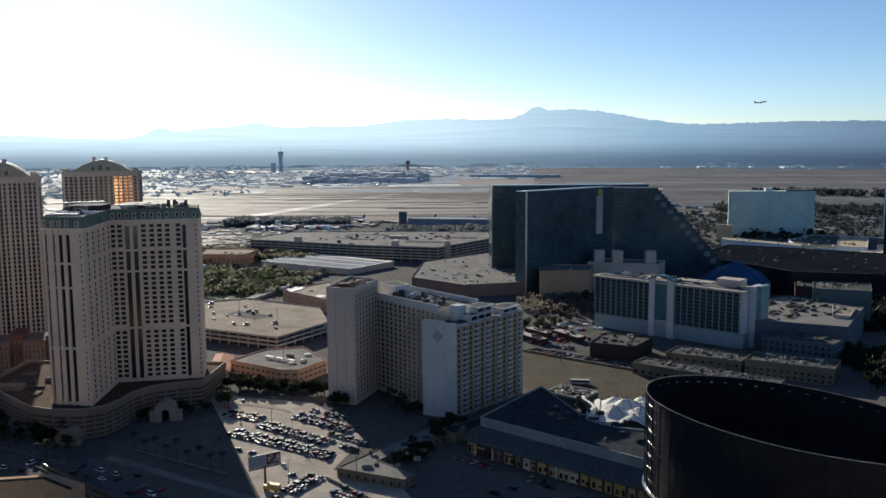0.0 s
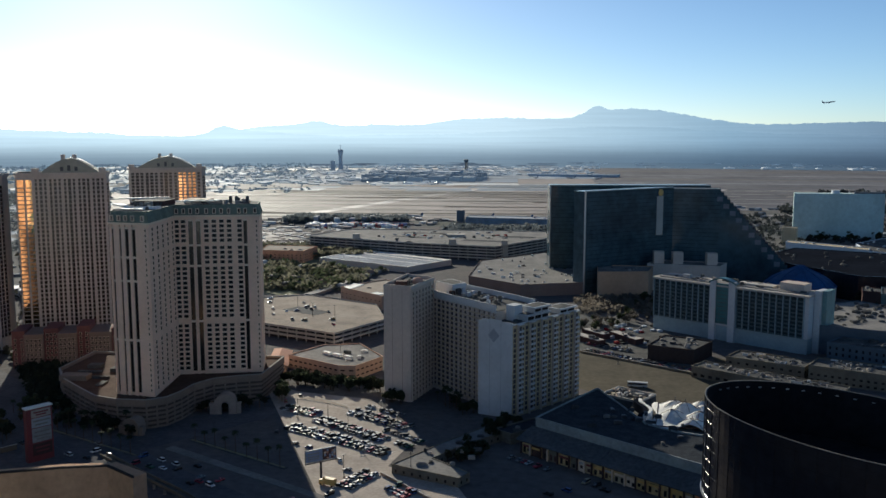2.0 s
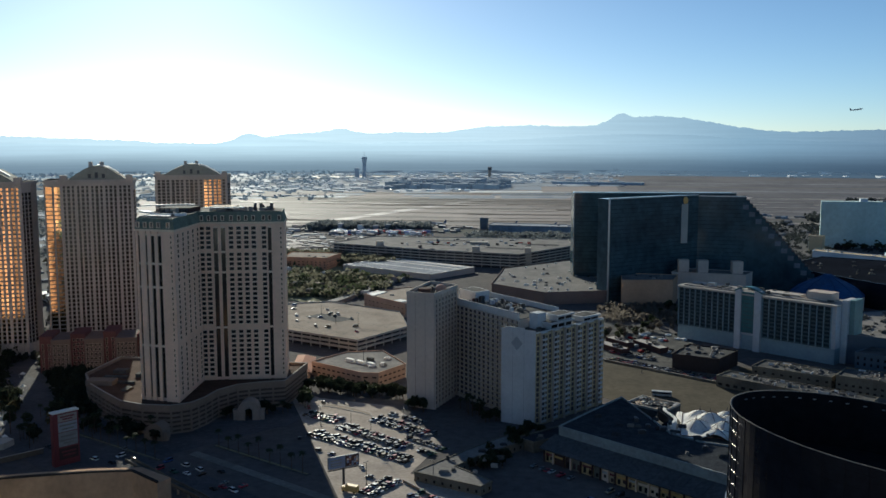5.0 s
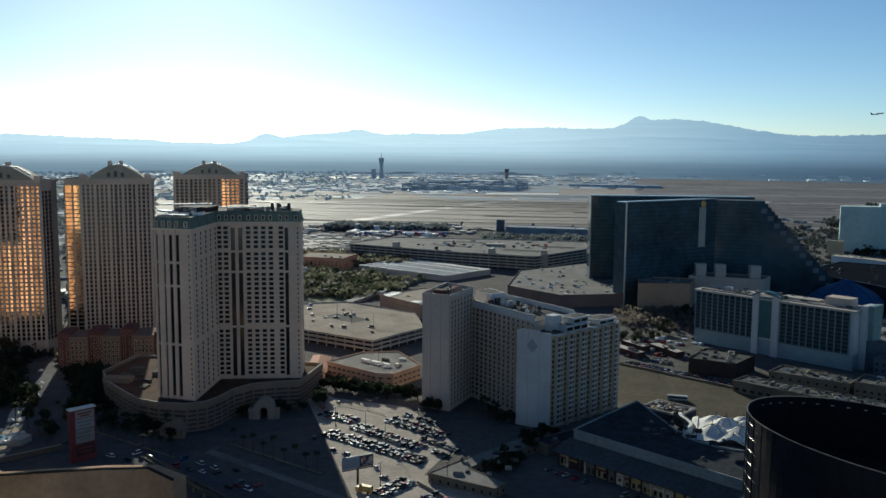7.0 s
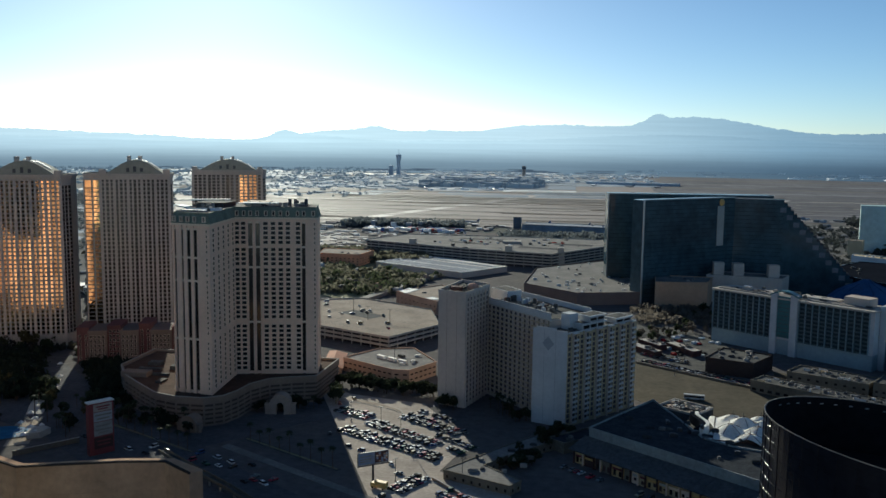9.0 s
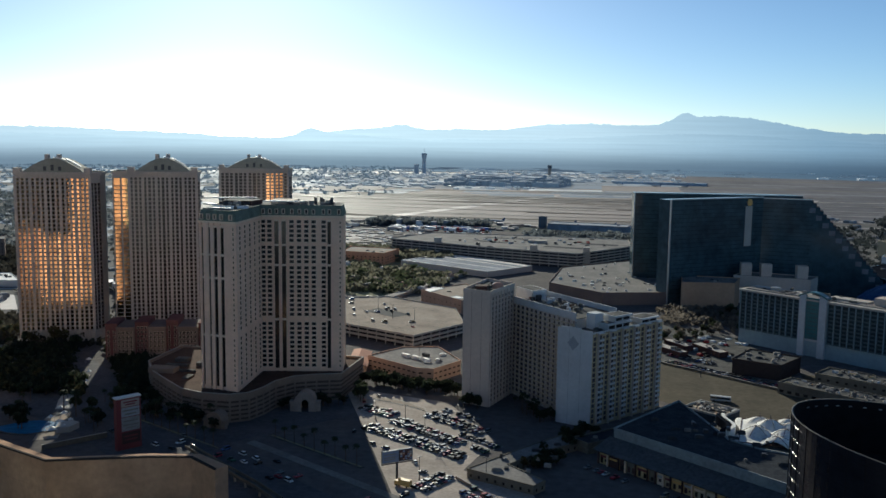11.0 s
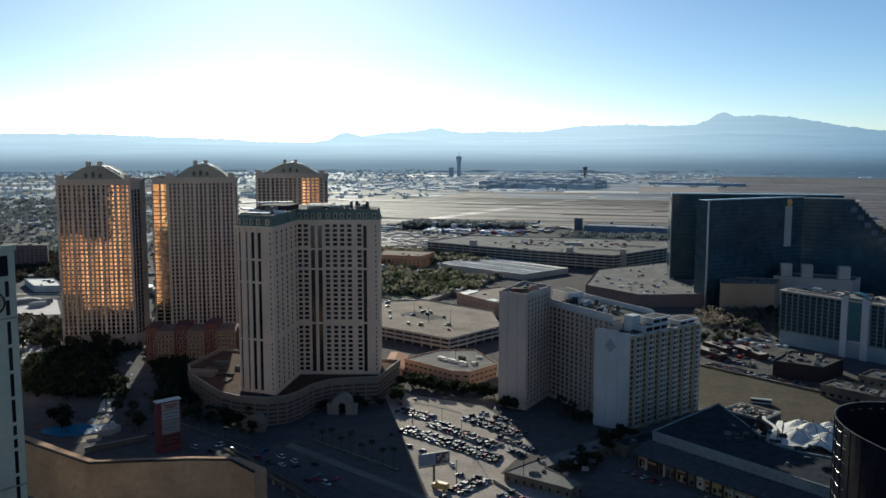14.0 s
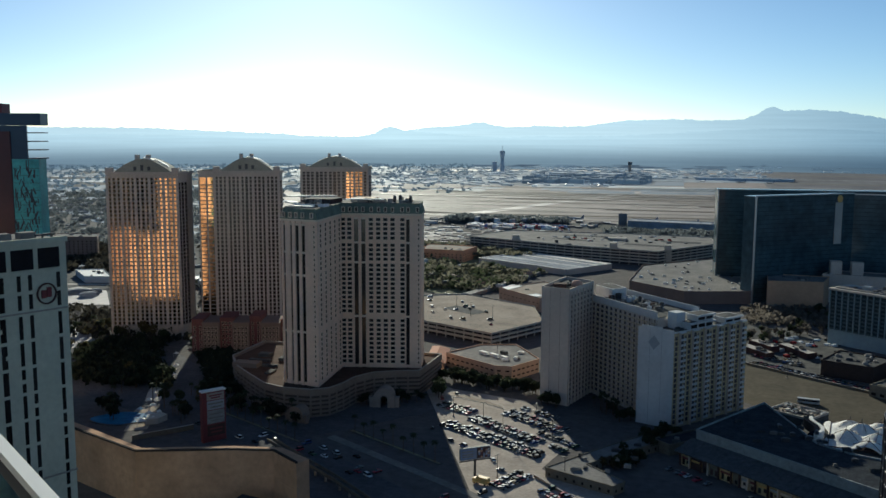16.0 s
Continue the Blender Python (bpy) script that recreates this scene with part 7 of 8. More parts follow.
def palm_kind(seed, height):
    r = random.Random(seed)
    trunk = bmesh.new()
    for i in range(6):
        cyl(trunk, 0.04 * i, 0, height * i / 6, height * (i + 1) / 6, 0.24 - 0.018 * i, 0.22 - 0.018 * i, seg=7)
    verts, faces = [], []
    for i in range(22):
        a, lift = i * 2.4, r.uniform(-0.7, 0.9)
        px = None
        for j in range(6):
            s = j / 5
            c = Vector((math.cos(a), math.sin(a), 0)) * 2.6 * s
            c.z = height + 1.6 * lift * s - 1.9 * s * s
            side = Vector((-math.sin(a), math.cos(a), -0.25)) * (0.5 * math.sin(math.pi * min(0.95, s + 0.15)))
            k = len(verts)
            verts += [c - side, c, c + side]
            if j:
                faces += [(k - 3, k - 2, k + 1, k), (k - 2, k - 1, k + 2, k + 1)]
    me = bpy.data.meshes.new("crown")
    me.from_pydata(verts, [], faces)
    me.materials.append(LEAF)
    return mesh_of("trunk", trunk, BARK), me


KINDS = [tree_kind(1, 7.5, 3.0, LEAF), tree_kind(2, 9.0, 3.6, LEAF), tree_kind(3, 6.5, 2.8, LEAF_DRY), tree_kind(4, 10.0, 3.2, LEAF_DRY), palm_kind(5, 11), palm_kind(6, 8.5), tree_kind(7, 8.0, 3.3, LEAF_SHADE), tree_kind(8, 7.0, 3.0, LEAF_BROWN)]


def tree(x, y, k, scale, z=0.0):
    palm = k in (4, 5)
    t = thing("palm_tree" if palm else "tree", "tall thin palm tree with a drooping crown" if palm else "leafy green street tree" if k < 2 else "dark green street tree with shade in its leaf colour" if k == 6 else "olive green dry-leaved street tree", "palm" if palm else "tree", (x, y, z), rng.uniform(0, 360), "palms" if palm else "street trees")
    t.scale = (scale, scale, scale * rng.uniform(0.85, 1.15))
    part("trunk", KINDS[k][0], None, t)
    part("crown", KINDS[k][1], None, t)


def grove(p, q, n, spreadw, kinds, lo=0.7, hi=1.3, z=0.0):
    for i in range(n):
        s = rng.random()
        tree(p[0] + (q[0] - p[0]) * s + rng.uniform(-spreadw, spreadw), p[1] + (q[1] - p[1]) * s + rng.uniform(-spreadw, spreadw), rng.choice(kinds), rng.uniform(lo, hi), z)


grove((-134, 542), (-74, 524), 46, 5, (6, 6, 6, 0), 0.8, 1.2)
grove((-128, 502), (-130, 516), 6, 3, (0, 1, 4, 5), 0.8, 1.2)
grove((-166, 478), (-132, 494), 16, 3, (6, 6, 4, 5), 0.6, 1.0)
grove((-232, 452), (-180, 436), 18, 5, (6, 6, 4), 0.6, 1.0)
grove((-68, 512), (-58, 500), 7, 3, (0, 1, 4), 0.8, 1.2)
grove((-34, 505), (-12, 480), 12, 5, (0, 1, 4, 5), 0.7, 1.1)
grove((-250, 450), (-330, 500), 26, 16, (0, 1, 3, 4), 0.7, 1.2)
grove((-306, 440), (-290, 415), 9, 6, (6, 4, 5), 0.7, 1.1)
grove((-262, 440), (-248, 420), 9, 6, (6, 4, 5), 0.6, 0.9)
grove((-355, 600), (-440, 600), 30, 14, (0, 1, 3, 4), 0.8, 1.3)
grove((-480, 560), (-400, 520), 26, 26, (0, 1, 3), 0.8, 1.3)
grove((-20, 420), (10, 470), 14, 5, (0, 1, 4), 0.6, 1.0)
grove((-22, 408), (-8, 424), 14, 4, (0, 1, 2), 0.6, 0.9)
grove((60, 700), (120, 760), 34, 14, (7, 7, 0), 0.7, 1.1)
grove((100, 800), (150, 830), 26, 10, (7, 7, 1), 0.7, 1.2)
grove((262, 520), (290, 570), 24, 8, (6, 6, 1), 1.0, 1.6)
grove((440, 1330), (560, 1320), 22, 8, (0, 1, 4), 1.0, 1.6)
for i in range(9):
    s = (i + 0.5) / 9
    tree(-157 + 58 * s, 432.5 - 36 * s, 4 + i % 2, 0.9, 0.4)
    tree(-234 + 58 * s, 443 - 34 * s, 4 + i % 2, 0.9, 0.4)
grove((-270, 470), (-200, 440), 20, 8, (6, 6, 4), 0.7, 1.1)
grove((150, 470), (240, 420), 24, 12, (0, 1, 4), 0.9, 1.3)


# ---- far belts of trees, suburbs, sheds ----
def bush_belt(name, n, place, size, leaf, label, seed, blades=18):
    """Many small tree crowns as one mesh: each a ragged tuft of small blades."""
    r = random.Random(seed)
    verts, faces = [], []
    for _ in range(n):
        x, y = place(r)
        s = size * r.uniform(0.5, 1.4)
        for _ in range(blades):
            c = Vector((x + r.gauss(0, s * 0.38), y + r.gauss(0, s * 0.38), s * r.uniform(0.1, 1.0)))
            a, b = Vector((r.gauss(0, 1), r.gauss(0, 1), r.gauss(0, 0.5))).normalized(), Vector((r.gauss(0, 0.5), r.gauss(0, 0.5), 1)).normalized()
            k = len(verts)
            e = s * r.uniform(0.2, 0.36)
            verts += [c - a * e - b * e * 0.6, c + a * e - b * e * 0.7, c + a * e * 0.7 + b * e * 0.6, c - a * e * 0.6 + b * e * 0.8]
            faces.append((k, k + 1, k + 2, k + 3))
    me = bpy.data.meshes.new(name)
    me.from_pydata(verts, [], faces)
    me.materials.append(leaf)
    return tagged(new(name, me), label, "trees", kind="stuff")


def box_field(name, n, place, size, high, surface, label, seed, category="houses", turn=-38):
    """Many small low buildings as one mesh, each with a hipped top."""
    peak, inset = (1.03, 0.94) if category == "sheds" else (1.35, 0.55)
    r = random.Random(seed)
    verts, faces = [], []
    for _ in range(n):
        x, y = place(r)
        w, d, h = size * r.uniform(0.5, 1.5), size * r.uniform(0.4, 1.0), high * r.uniform(0.7, 1.5)
        a = radians(turn + r.choice((0, 90)) + r.uniform(-4, 4))
        ca, sa = math.cos(a), math.sin(a)
        k = len(verts)
        for zz, f in ((0, 1.0), (h, 1.0), (h * peak, inset)):
            for ux, uy in ((-1, -1), (1, -1), (1, 1), (-1, 1)):
                px, py = ux * w / 2 * f, uy * d / 2 * f
                verts.append((x + px * ca - py * sa, y + px * sa + py * ca, zz))
        for lvl in (0, 4):
            for i in range(4):
                j = (i + 1) % 4
                faces.append((k + lvl + i, k + lvl + j, k + lvl + 4 + j, k + lvl + 4 + i))
        faces.append((k + 8, k + 9, k + 10, k + 11))
    me = bpy.data.meshes.new(name)
    me.from_pydata(verts, [], faces)
    me.materials.append(surface)
    return tagged(new(name, me), label, category, kind="stuff")


def car_field(n, place, z, label, seed):
    """Far parked cars as one mesh."""
    ob = box_field("parked_cars", n, place, 4.4, 1.0, CAR_DOTS, label, seed, "cars", 30)
    ob.location.z = z


def sector(az0, az1, d0, d1):
    def place(r):
        a, d = radians(r.uniform(az0, az1)), math.sqrt(r.uniform(d0 * d0, d1 * d1))
        return d * math.sin(a), d * math.cos(a)
    return place


def outside(place, *plots):
    """Places that keep off the open plots (x0, x1, y0, y1)."""
    def pick(r):
        while True:
            x, y = place(r)
            if not any(x0 < x < x1 and y0 < y < y1 for x0, x1, y0, y1 in plots):
                return x, y
    return pick


def rect(x0, x1, y0, y1):
    return lambda r: (r.uniform(x0, x1), r.uniform(y0, y1))


HOUSES = islands("house_roofs", [(0.3, 0.22, 0.17), (0.5, 0.46, 0.42), (0.2, 0.17, 0.15), (0.62, 0.6, 0.57), (0.36, 0.25, 0.19), (0.14, 0.13, 0.13)])
# far sets: blue-grey roofs and glow put the air's haze into the colour
FAR_HOUSES = islands("hazed_house_roofs", [(0.2, 0.21, 0.23), (0.24, 0.25, 0.265), (0.19, 0.205, 0.22), (0.27, 0.275, 0.29), (0.22, 0.225, 0.235), (0.4, 0.4, 0.41)])
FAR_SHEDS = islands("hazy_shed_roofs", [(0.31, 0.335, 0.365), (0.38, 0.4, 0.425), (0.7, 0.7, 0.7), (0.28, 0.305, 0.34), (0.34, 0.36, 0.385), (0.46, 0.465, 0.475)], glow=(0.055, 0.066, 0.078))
DISTANT_HOUSES = islands("hazed_distant_roofs", [(0.24, 0.26, 0.29), (0.32, 0.335, 0.36), (0.22, 0.245, 0.275), (0.42, 0.43, 0.45), (0.25, 0.265, 0.29), (0.22, 0.24, 0.265)], glow=(0.045, 0.058, 0.072))
LAND = islands("hazed_land_patches", [(0.26, 0.265, 0.275), (0.17, 0.19, 0.215), (0.2, 0.22, 0.245), (0.58, 0.575, 0.565), (0.16, 0.18, 0.21), (0.18, 0.2, 0.23)], glow=(0.05, 0.06, 0.072))
YARD = islands("yard_roofs", [(0.36, 0.31, 0.28), (0.26, 0.225, 0.205), (0.45, 0.41, 0.38), (0.2, 0.18, 0.17), (0.31, 0.27, 0.25), (0.6, 0.58, 0.56)])
SHEDS = islands("shed_roofs", [(0.62, 0.62, 0.62), (0.4, 0.39, 0.38), (0.75, 0.75, 0.74), (0.32, 0.33, 0.35), (0.5, 0.46, 0.41), (0.28, 0.3, 0.32)])
CAR_DOTS = islands("car_dots", [(0.7, 0.7, 0.7), (0.4, 0.41, 0.42), (0.02, 0.02, 0.02), (0.15, 0.15, 0.16), (0.3, 0.03, 0.03), (0.75, 0.74, 0.72)], 0.75)
car_field(34, rect(-170, 20, 1165, 1255), 18.0, "small parked cars on the garage roof", 61)
car_field(36, rect(78, 126, 660, 725), 0.2, "small parked cars behind the dirt lot", 62)
car_field(160, rect(-330, -150, 1440, 1530), 0.1, "small parked cars beside the airfield", 63)
flat("suburb_ground", [(d * math.sin(radians(a)), d * math.cos(radians(a))) for a, d in ((-62, 1000), (-62, 4130), (-52, 4130), (-42, 4130), (-32, 4130), (-22, 4130), (-17, 4130), (-20, 2700), (-25, 1350), (-40, 1000))], 0.08, SUBURB_SOIL, "dark ground between suburban houses", "ground", 0.03)
box_field("suburb", 650, sector(-60, -24, 900, 2600), 15, 2.4, FAR_HOUSES, "low suburban houses with roofs greyed for haze", 31)
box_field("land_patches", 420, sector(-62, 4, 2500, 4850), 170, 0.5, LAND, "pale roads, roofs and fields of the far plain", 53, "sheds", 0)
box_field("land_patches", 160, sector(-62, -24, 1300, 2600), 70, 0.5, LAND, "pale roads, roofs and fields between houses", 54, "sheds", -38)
box_field("suburb", 600, sector(-62, -15, 2400, 4700), 18, 3.2, DISTANT_HOUSES, "far low suburban houses with roofs greyed and glowing for haze", 32)
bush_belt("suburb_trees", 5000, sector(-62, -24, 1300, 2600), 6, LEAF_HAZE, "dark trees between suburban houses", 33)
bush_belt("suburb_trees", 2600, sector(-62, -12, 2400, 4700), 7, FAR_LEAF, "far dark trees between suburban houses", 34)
box_field("suburb", 60, sector(11, 30, 1500, 2000), 15, 3.2, FAR_HOUSES, "low houses behind the white tower", 35)
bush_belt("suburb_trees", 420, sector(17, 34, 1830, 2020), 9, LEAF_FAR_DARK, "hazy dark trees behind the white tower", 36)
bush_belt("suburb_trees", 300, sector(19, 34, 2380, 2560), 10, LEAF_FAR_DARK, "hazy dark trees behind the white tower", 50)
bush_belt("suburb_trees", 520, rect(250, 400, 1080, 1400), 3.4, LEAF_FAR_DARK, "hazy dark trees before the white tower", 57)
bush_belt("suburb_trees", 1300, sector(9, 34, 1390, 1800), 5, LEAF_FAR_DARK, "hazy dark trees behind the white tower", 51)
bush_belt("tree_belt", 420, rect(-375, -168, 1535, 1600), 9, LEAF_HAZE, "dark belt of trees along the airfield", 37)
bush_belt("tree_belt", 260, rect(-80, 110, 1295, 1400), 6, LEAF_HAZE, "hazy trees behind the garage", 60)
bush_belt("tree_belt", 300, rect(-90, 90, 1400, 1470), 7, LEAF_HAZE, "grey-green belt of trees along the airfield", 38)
box_field("land_patches", 26, rect(-480, -140, 1200, 1460), 60, 0.3, YARD, "flat tan yards and lots beside the airfield", 75, "sheds", 20)
box_field("terminal_sheds", 90, rect(-520, -60, 1450, 1620), 14, 3.2, YARD, "low pale airport sheds beside the trees", 39, "sheds", 0)
box_field("terminal_sheds", 260, rect(-430, -130, 1200, 1450), 11, 1.4, YARD, "low sheds and parked vehicles", 40, "sheds", 20)
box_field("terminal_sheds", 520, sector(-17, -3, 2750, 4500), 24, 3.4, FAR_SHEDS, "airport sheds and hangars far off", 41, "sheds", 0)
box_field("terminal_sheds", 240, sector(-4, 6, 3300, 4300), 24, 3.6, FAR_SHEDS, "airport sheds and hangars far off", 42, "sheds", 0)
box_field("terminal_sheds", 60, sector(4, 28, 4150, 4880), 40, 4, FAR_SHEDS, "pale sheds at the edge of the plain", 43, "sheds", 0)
grove((-340, 545), (-300, 432), 9, 5, (0, 4, 5), 0.7, 1.1)


def garden_place(r):
    u, v = r.random(), r.random()
    return -288 + 130 * u + 30 * v * u, 866 + 200 * v * (1 - 0.35 * u)


bush_belt("garden_trees", 210, garden_place, 5.5, LEAF_GARDEN, "mid-green garden trees beside the hall", 47)
grove((-270, 890), (-190, 960), 14, 30, (4, 5), 0.9, 1.3)
bush_belt("garden_trees", 90, garden_place, 6, LEAF, "dark green garden trees beside the hall", 48)
box_field("garden_huts", 26, garden_place, 9, 4, HOUSES, "small pale garden huts among the trees", 49, "huts")
bush_belt("street_trees", 420, rect(-330, -160, 1095, 1200), 7, LEAF_GARDEN, "garden trees behind the apartment house", 45)
bush_belt("street_trees", 150, rect(70, 150, 770, 845), 4.5, LEAF_BROWN, "dusky brown trees before the resort", 52)
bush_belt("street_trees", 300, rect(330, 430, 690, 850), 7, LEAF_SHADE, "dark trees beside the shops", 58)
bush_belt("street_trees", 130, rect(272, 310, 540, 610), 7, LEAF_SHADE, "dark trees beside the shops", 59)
bush_belt("street_trees", 260, rect(60, 240, 960, 1060), 8, LEAF, "trees round the resort", 46)


flat("parking_lot", [(-525, 700), (-489, 710), (-536, 774), (-577, 787), (-581, 772)], 0.2, RUNWAY, "pale sunlit lot between the trees", "parking lot", 0.03)
# wedge outlined like the sunlit ground, the sun's brightness in its colour
flat("parking_lot", [(-417, 556), (-402, 564), (-413, 591), (-452, 615), (-466, 622)], 0.2, RUNWAY, "pale wedge with sunlight in its colour below the gabled towers", "parking lot", 0.03)
flat("driveway", [(-640, 796), (-598, 794), (-552, 804), (-548, 812), (-600, 803), (-640, 806)], 0.16, PALE_CONCRETE, "pale road between the trees", "driveway", 0.03)
low_building("apartment_house", [(-588, 812), (-560, 818), (-600, 862), (-628, 852)], 6, SHADE_WHITE, ROOF_WHITE, "low white building with a sunlit roof among trees", 5, unit_mat=ROOF_MIXED)
low_building("shop_building", [(-463, 816), (-453, 818), (-471, 852), (-482, 850)], 6, SHADE_WHITE, ROOF_WHITE, "small white building with a sunlit roof between the towers", 2)
low_building("apartment_house", [(-742, 968), (-690, 982), (-712, 1016), (-764, 1002)], 26, TOWN, ROOF_GREY, "brown stucco block among dusky trees", 5, windows=(2, 1.6, 5, 3, 3.4, 6))
bush_belt("suburb_trees", 2700, outside(sector(-62, -30, 690, 1350), (-640, -548, 770, 870), (-585, -485, 690, 790)), 6, LEAF_DUSK, "dusky trees round the gabled towers", 55, 26)
def yard_place(r):
    y = r.uniform(478, 588)
    west = -338 - 0.66 * (y - 490)
    return (west + r.uniform(-30, 40), y) if r.random() < 0.6 else (west + r.uniform(68, 105), y)


# dark shrubs added over the shaded ground to make it look darker
bush_belt("street_trees", 520, outside(yard_place, (-500, -404, 540, 640)), 4.5, LEAF_SHADE, "dark shrubs added to deepen the shade below the gabled towers", 61, 24)
bush_belt("suburb_trees", 420, sector(-29, -24.5, 820, 1250), 7, LEAF_DUSK, "dusky trees between the gabled towers", 56)


# ---- airport ----
def control_tower():
    t = thing("control_tower", "tall slim airport control tower with a flared cab", "control tower", (-690, 3850, 0))
    part("shaft", cyl(bmesh.new(), 0, 0, 0, 62, 9, 8, seg=12), FAR_BLUE, t)
    part("cab", cyl(bmesh.new(), 0, 0, 62, 84, 9, 12.5, seg=12), FAR_BLUE, t, "blue-grey glazed cab")
    part("roof", cyl(bmesh.new(), 0, 0, 84, 88, 12.5, 9, seg=12), FAR_BLUE, t)
    part("mast", cyl(bmesh.new(), 0, 0, 88, 110, 0.9, 0.6, seg=5), STEEL, t)
    part("annex", box(bmesh.new(), -42, -24, -8, 10, 0, 40), FAR_BLUE, t)


control_tower()


def old_tower():
    t = thing("control_tower", "small old airport control tower above the terminal", "control tower", (-150, 3900, 0))
    part("shaft", cyl(bmesh.new(), 0, 0, 0, 32, 7, seg=10), CONCRETE, t)
    part("cab", cyl(bmesh.new(), 0, 0, 32, 42, 8, 10, seg=10), SLATE, t)
    part("roof", cyl(bmesh.new(), 0, 0, 42, 45, 10.2, 8, seg=10), CONCRETE, t)


old_tower()
for pts, h in (([(-395, 2990), (-205, 2925), (-190, 2980), (-380, 3045)], 9), ([(-420, 3320), (-160, 3250), (-140, 3350), (-400, 3430)], 17), ([(100, 3300), (420, 3240), (430, 3290), (110, 3360)], 8)):
    low_building("airport_terminal", pts, h, FAR_BLUE, FAR_BLUE, "long low dark airport terminal building", 12)


low_building("hangar", [(-60, 1535), (112, 1500), (116, 1540), (-54, 1578)], 12, HANGAR_WALL, HALL_ROOF, "long blue-grey airport hangar", 4)
low_building("hangar", [(-76, 1548), (-64, 1546), (-62, 1556), (-74, 1558)], 22, SLATE, ROOF_GREY, "small dark block beside the hangar", 1)


def airliner(x, y, turn, z=0.0, pitch=0.0, label="small white airliner parked on the airfield", s=1.0):
    t = thing("airliner", label, "airplane", (x, y, z), turn, "airliners")
    t.matrix_world = pose(x, y, z, pitch, 0, turn) @ Matrix.Diagonal((s, s, s, 1))
    f = bmesh.new()
    prof = [(-18, 0.3), (-16.5, 0.9), (-10, 1.7), (-4, 1.9), (12, 1.9), (16, 1.5), (18.5, 0.5)]
    rings = [[f.verts.new((r * math.cos(i * math.tau / 10), y0, 4 + r * math.sin(i * math.tau / 10))) for i in range(10)] for y0, r in prof]
    for a, b in zip(rings, rings[1:]):
        for i in range(10):
            f.faces.new((a[i], a[(i + 1) % 10], b[(i + 1) % 10], b[i]))
    f.faces.new(rings[0])
    f.faces.new(rings[-1][::-1])
    part("fuselage", f, SIGN_WHITE, t)
    for sx in (-1, 1):
        w = bmesh.new()
        prism(w, [(sx * 1.6, 4), (sx * 17, -5), (sx * 17, -7), (sx * 1.6, -2.5)], 3.2, 3.6)
        part("wing", w, STEEL, t)
        part("tailplane", prism(bmesh.new(), [(sx * 0.4, -13.5), (sx * 6, -17), (sx * 6, -18.5), (sx * 0.4, -17)], 4.6, 4.9), STEEL, t)
        e = bmesh.new()
        bmesh.ops.create_cone(e, cap_ends=True, segments=10, radius1=1.0, radius2=0.8, depth=3.4, matrix=Matrix.Translation((sx * 5.8, 1.6, 2.4)) @ Matrix.Rotation(radians(90), 4, "X"))
        part("engine", e, DARK_METAL, t)
        part("gear", box(bmesh.new(), sx * 2.6 - 0.2, sx * 2.6 + 0.2, -2.4, -1.6, 0, 3.3), DARK_METAL, t)
    fin = bmesh.new()
    v = [fin.verts.new((q, y0, z0)) for q in (-0.2, 0.2) for y0, z0 in ((-12, 5.6), (-17, 11), (-19, 11), (-17.5, 5.0))]
    for g in ((3, 2, 1, 0), (4, 5, 6, 7), (0, 1, 5, 4), (1, 2, 6, 5), (2, 3, 7, 6), (3, 0, 4, 7)):
        fin.faces.new([v[j] for j in g])
    part("tail_fin", fin, BLUE_DOME, t, "blue tail fin")
    part("gear", box(bmesh.new(), -0.2, 0.2, 12, 12.6, 0, 2.6), DARK_METAL, t)


for x, y, a in ((-30, 1640, 80), (40, 1610, 100), (-160, 1650, 70), (-420, 2820, 20), (-300, 2800, 10), (-200, 2780, 200), (120, 3150, 30), (240, 3120, 60), (330, 3100, 40)):
    airliner(x, y, a)
airliner(1000, 2852, 250, 250 - 4, 8, "airliner climbing away over the airfield", 1.0)


# ---- the hotel behind, with its balcony rail ----
def home_tower():
    t = thing("hotel_tower", "pale hotel tower with stacked balconies behind the viewpoint", "building", (0, 0, 0), 0)
    part("wall", box(bmesh.new(), -45, 60, -30, -1.6, 0, 185), PALE_CONCRETE, t)
    for z in range(3, 184, 6):
        part("window_band", box(bmesh.new(), -44, 59, -1.6, -1.4, z, z + 3.6), WINDOW, t)
    part("balcony_slab", box(bmesh.new(), -2.6, 6, -1.6, 2.6, 153.05, 153.3), CONCRETE, t)


home_tower()


def balcony_rail():
    t = thing("balcony_rail", "pale grey metal balcony handrail over a glass panel", "railing", (0, 0, 0), 0)
    p, q = (-2.254, 2.258), (-0.14, 0.633)
    k = math.dist(p, q)
    part("handrail", slab_along(bmesh.new(), p, q, 0.027, EYE - 0.655, EYE - 0.637), WHITE, t, "pale grey handrail")
    part("channel", slab_along(bmesh.new(), along(p, q, 0, 0.003), along(p, q, k, 0.003), 0.022, EYE - 0.69, EYE - 0.656), DARK_METAL, t, "dark glazing channel")
    pane = part("glass_panel", slab_along(bmesh.new(), along(p, q, 0.02, 0.009), along(p, q, k - 0.02, 0.009), 0.01, EYE - 1.64, EYE - 0.691), RAIL_GLASS, t, "greenish glass panel")
    pane.visible_shadow = False
    for s in (0.1, k - 0.1):
        part("post", slab_along(bmesh.new(), along(p, q, s, 0.02), along(p, q, s + 0.04, 0.02), 0.03, EYE - 1.7, EYE - 0.691), STEEL, t)


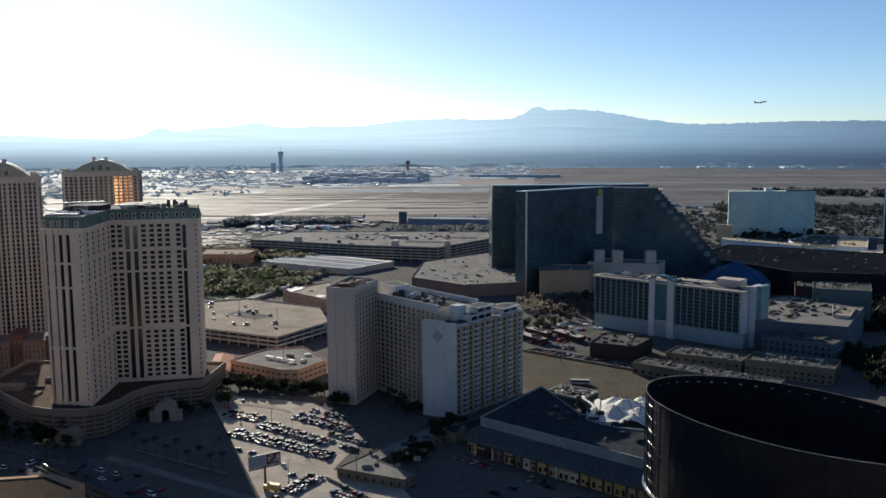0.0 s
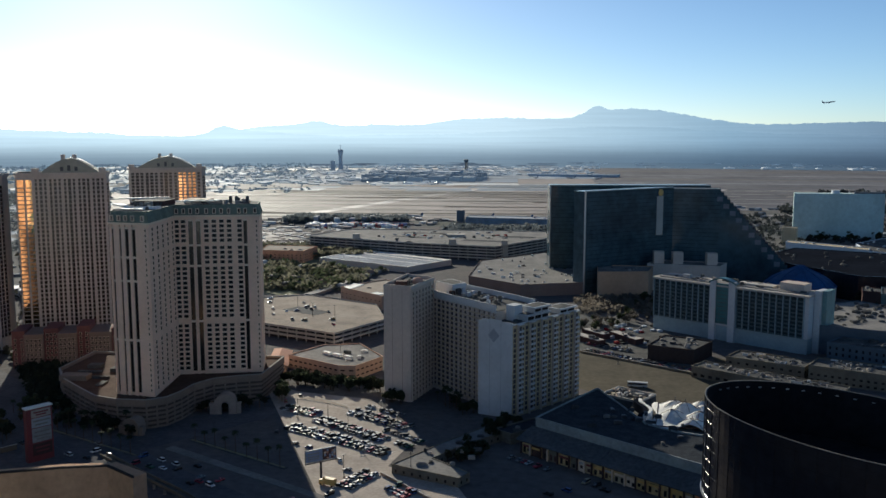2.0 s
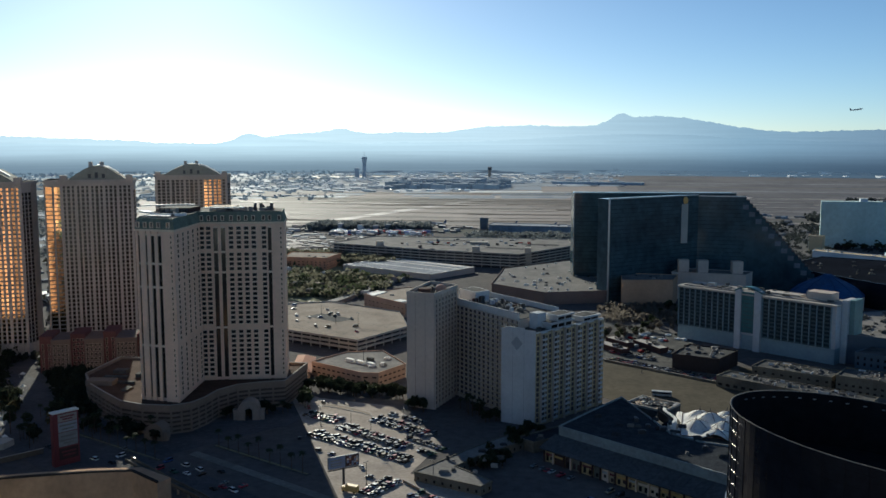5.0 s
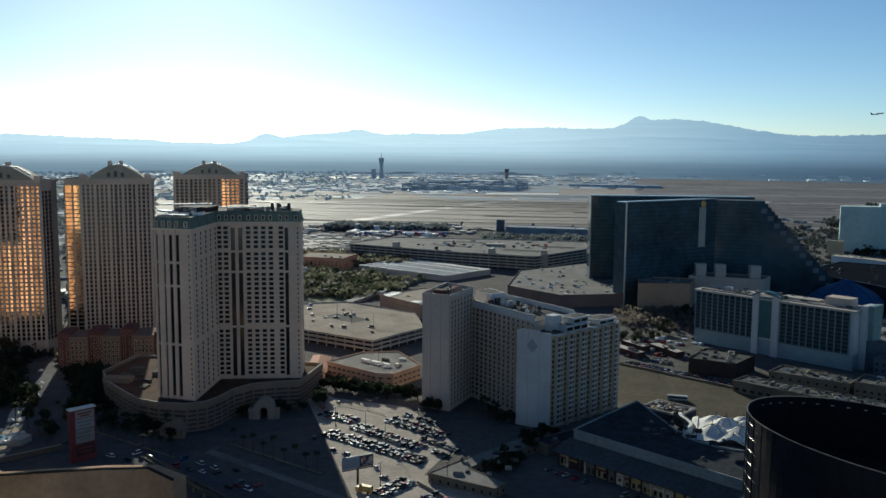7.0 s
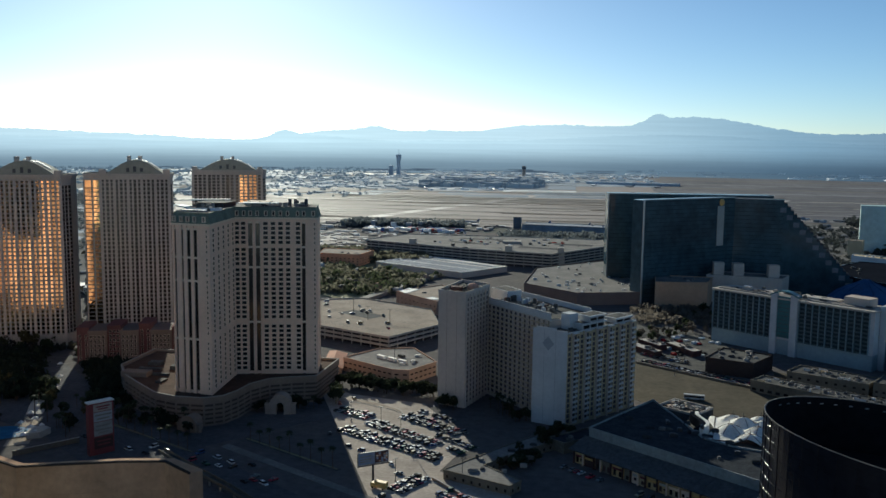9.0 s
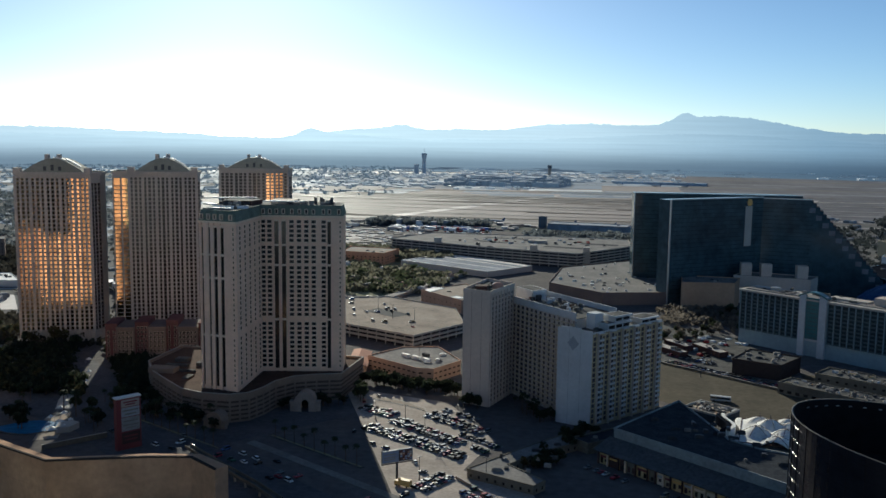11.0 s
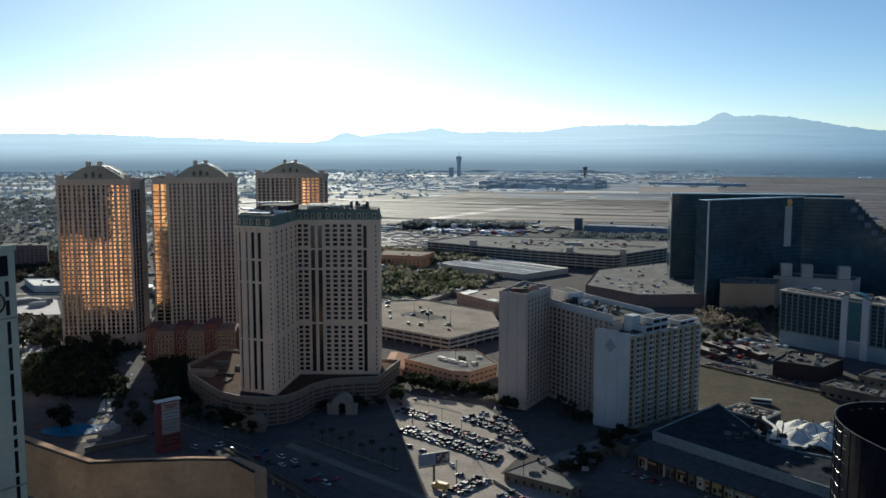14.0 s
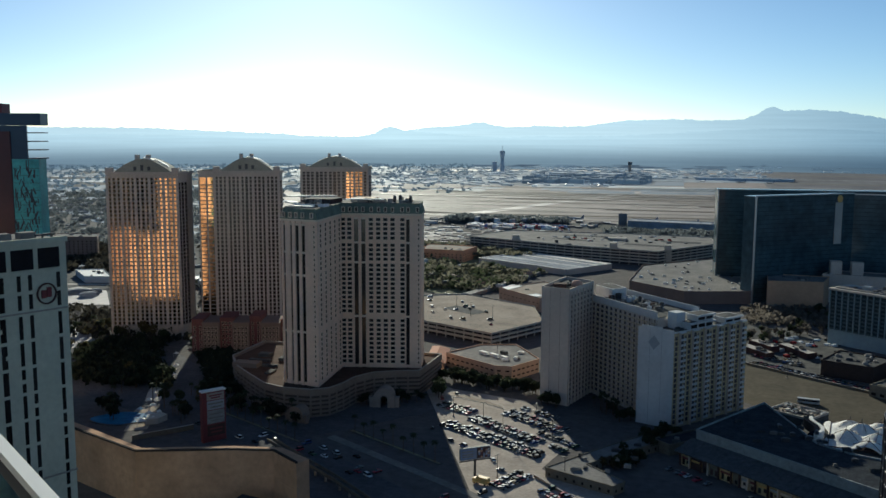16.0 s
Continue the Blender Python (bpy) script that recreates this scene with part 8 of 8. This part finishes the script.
balcony_rail()
# unseen blocks, added as lit and dark shapes for the glass to mirror
for x, y, w, d, h, m in ((-394, -240, 50, 60, 170, BLACK_GLASS), (-120, -420, 70, 70, 150, WHITE), (260, -330, 120, 60, 140, CREAM), (-490, 330, 84, 30, 112, CREAM), (-419, 330, 53, 30, 56, SALMON), (-382, 330, 20, 30, 112, CREAM), (480, -160, 90, 60, 130, PALE_CONCRETE)):
    low_building("tower_block", [(x - w / 2, y - d / 2), (x + w / 2, y - d / 2), (x + w / 2, y + d / 2), (x - w / 2, y + d / 2)], h, m, ROOF_GREY, "plain unseen block added for the glass towers to reflect", 2)


# ---- tower at the edge of the first view, vehicles beside the airfield ----
def edge_tower():
    t = thing("hotel_tower", "dark glazed hotel tower with a pale corner", "building", (491, 995, 0), -30)
    part("body", box(bmesh.new(), 0.8, 40, 0, 40, 0, 88), BLACK_GLASS, t)
    part("corner_fin", box(bmesh.new(), -0.8, 0.78, -0.6, 3, 40, 92), WHITE, t, "pale corner fin")
    part("roof_edge", box(bmesh.new(), 0.8, 40, 0, 40, 88, 89.2), CONCRETE, t)
    for z in range(6, 86, 4):
        part("floor_line", box(bmesh.new(), 0.9, 40, -0.12, 0, z, z + 0.5), DARK_METAL, t)


edge_tower()
VEHICLES = islands("vehicle_paints", [(0.75, 0.75, 0.75), (0.4, 0.06, 0.05), (0.1, 0.16, 0.4), (0.7, 0.7, 0.7), (0.2, 0.21, 0.22), (0.6, 0.6, 0.58)], 0.4)
box_field("parked_vehicles", 90, rect(-320, -160, 1480, 1530), 9, 4, VEHICLES, "white, red and blue vehicles parked by the airfield", 71, "sheds", 10)
box_field("white_sheds", 5, rect(-330, -180, 1535, 1545), 12, 11, SHEDS, "bright white sheds along the trees", 72, "sheds", 0)
# bluish, faintly glowing terminal colours: haze painted in
TERMINAL = islands("hazed_terminal_cladding", [(0.16, 0.19, 0.23), (0.13, 0.155, 0.195), (0.2, 0.23, 0.27), (0.14, 0.165, 0.2), (0.3, 0.33, 0.36), (0.15, 0.18, 0.215)], glow=(0.03, 0.04, 0.052))
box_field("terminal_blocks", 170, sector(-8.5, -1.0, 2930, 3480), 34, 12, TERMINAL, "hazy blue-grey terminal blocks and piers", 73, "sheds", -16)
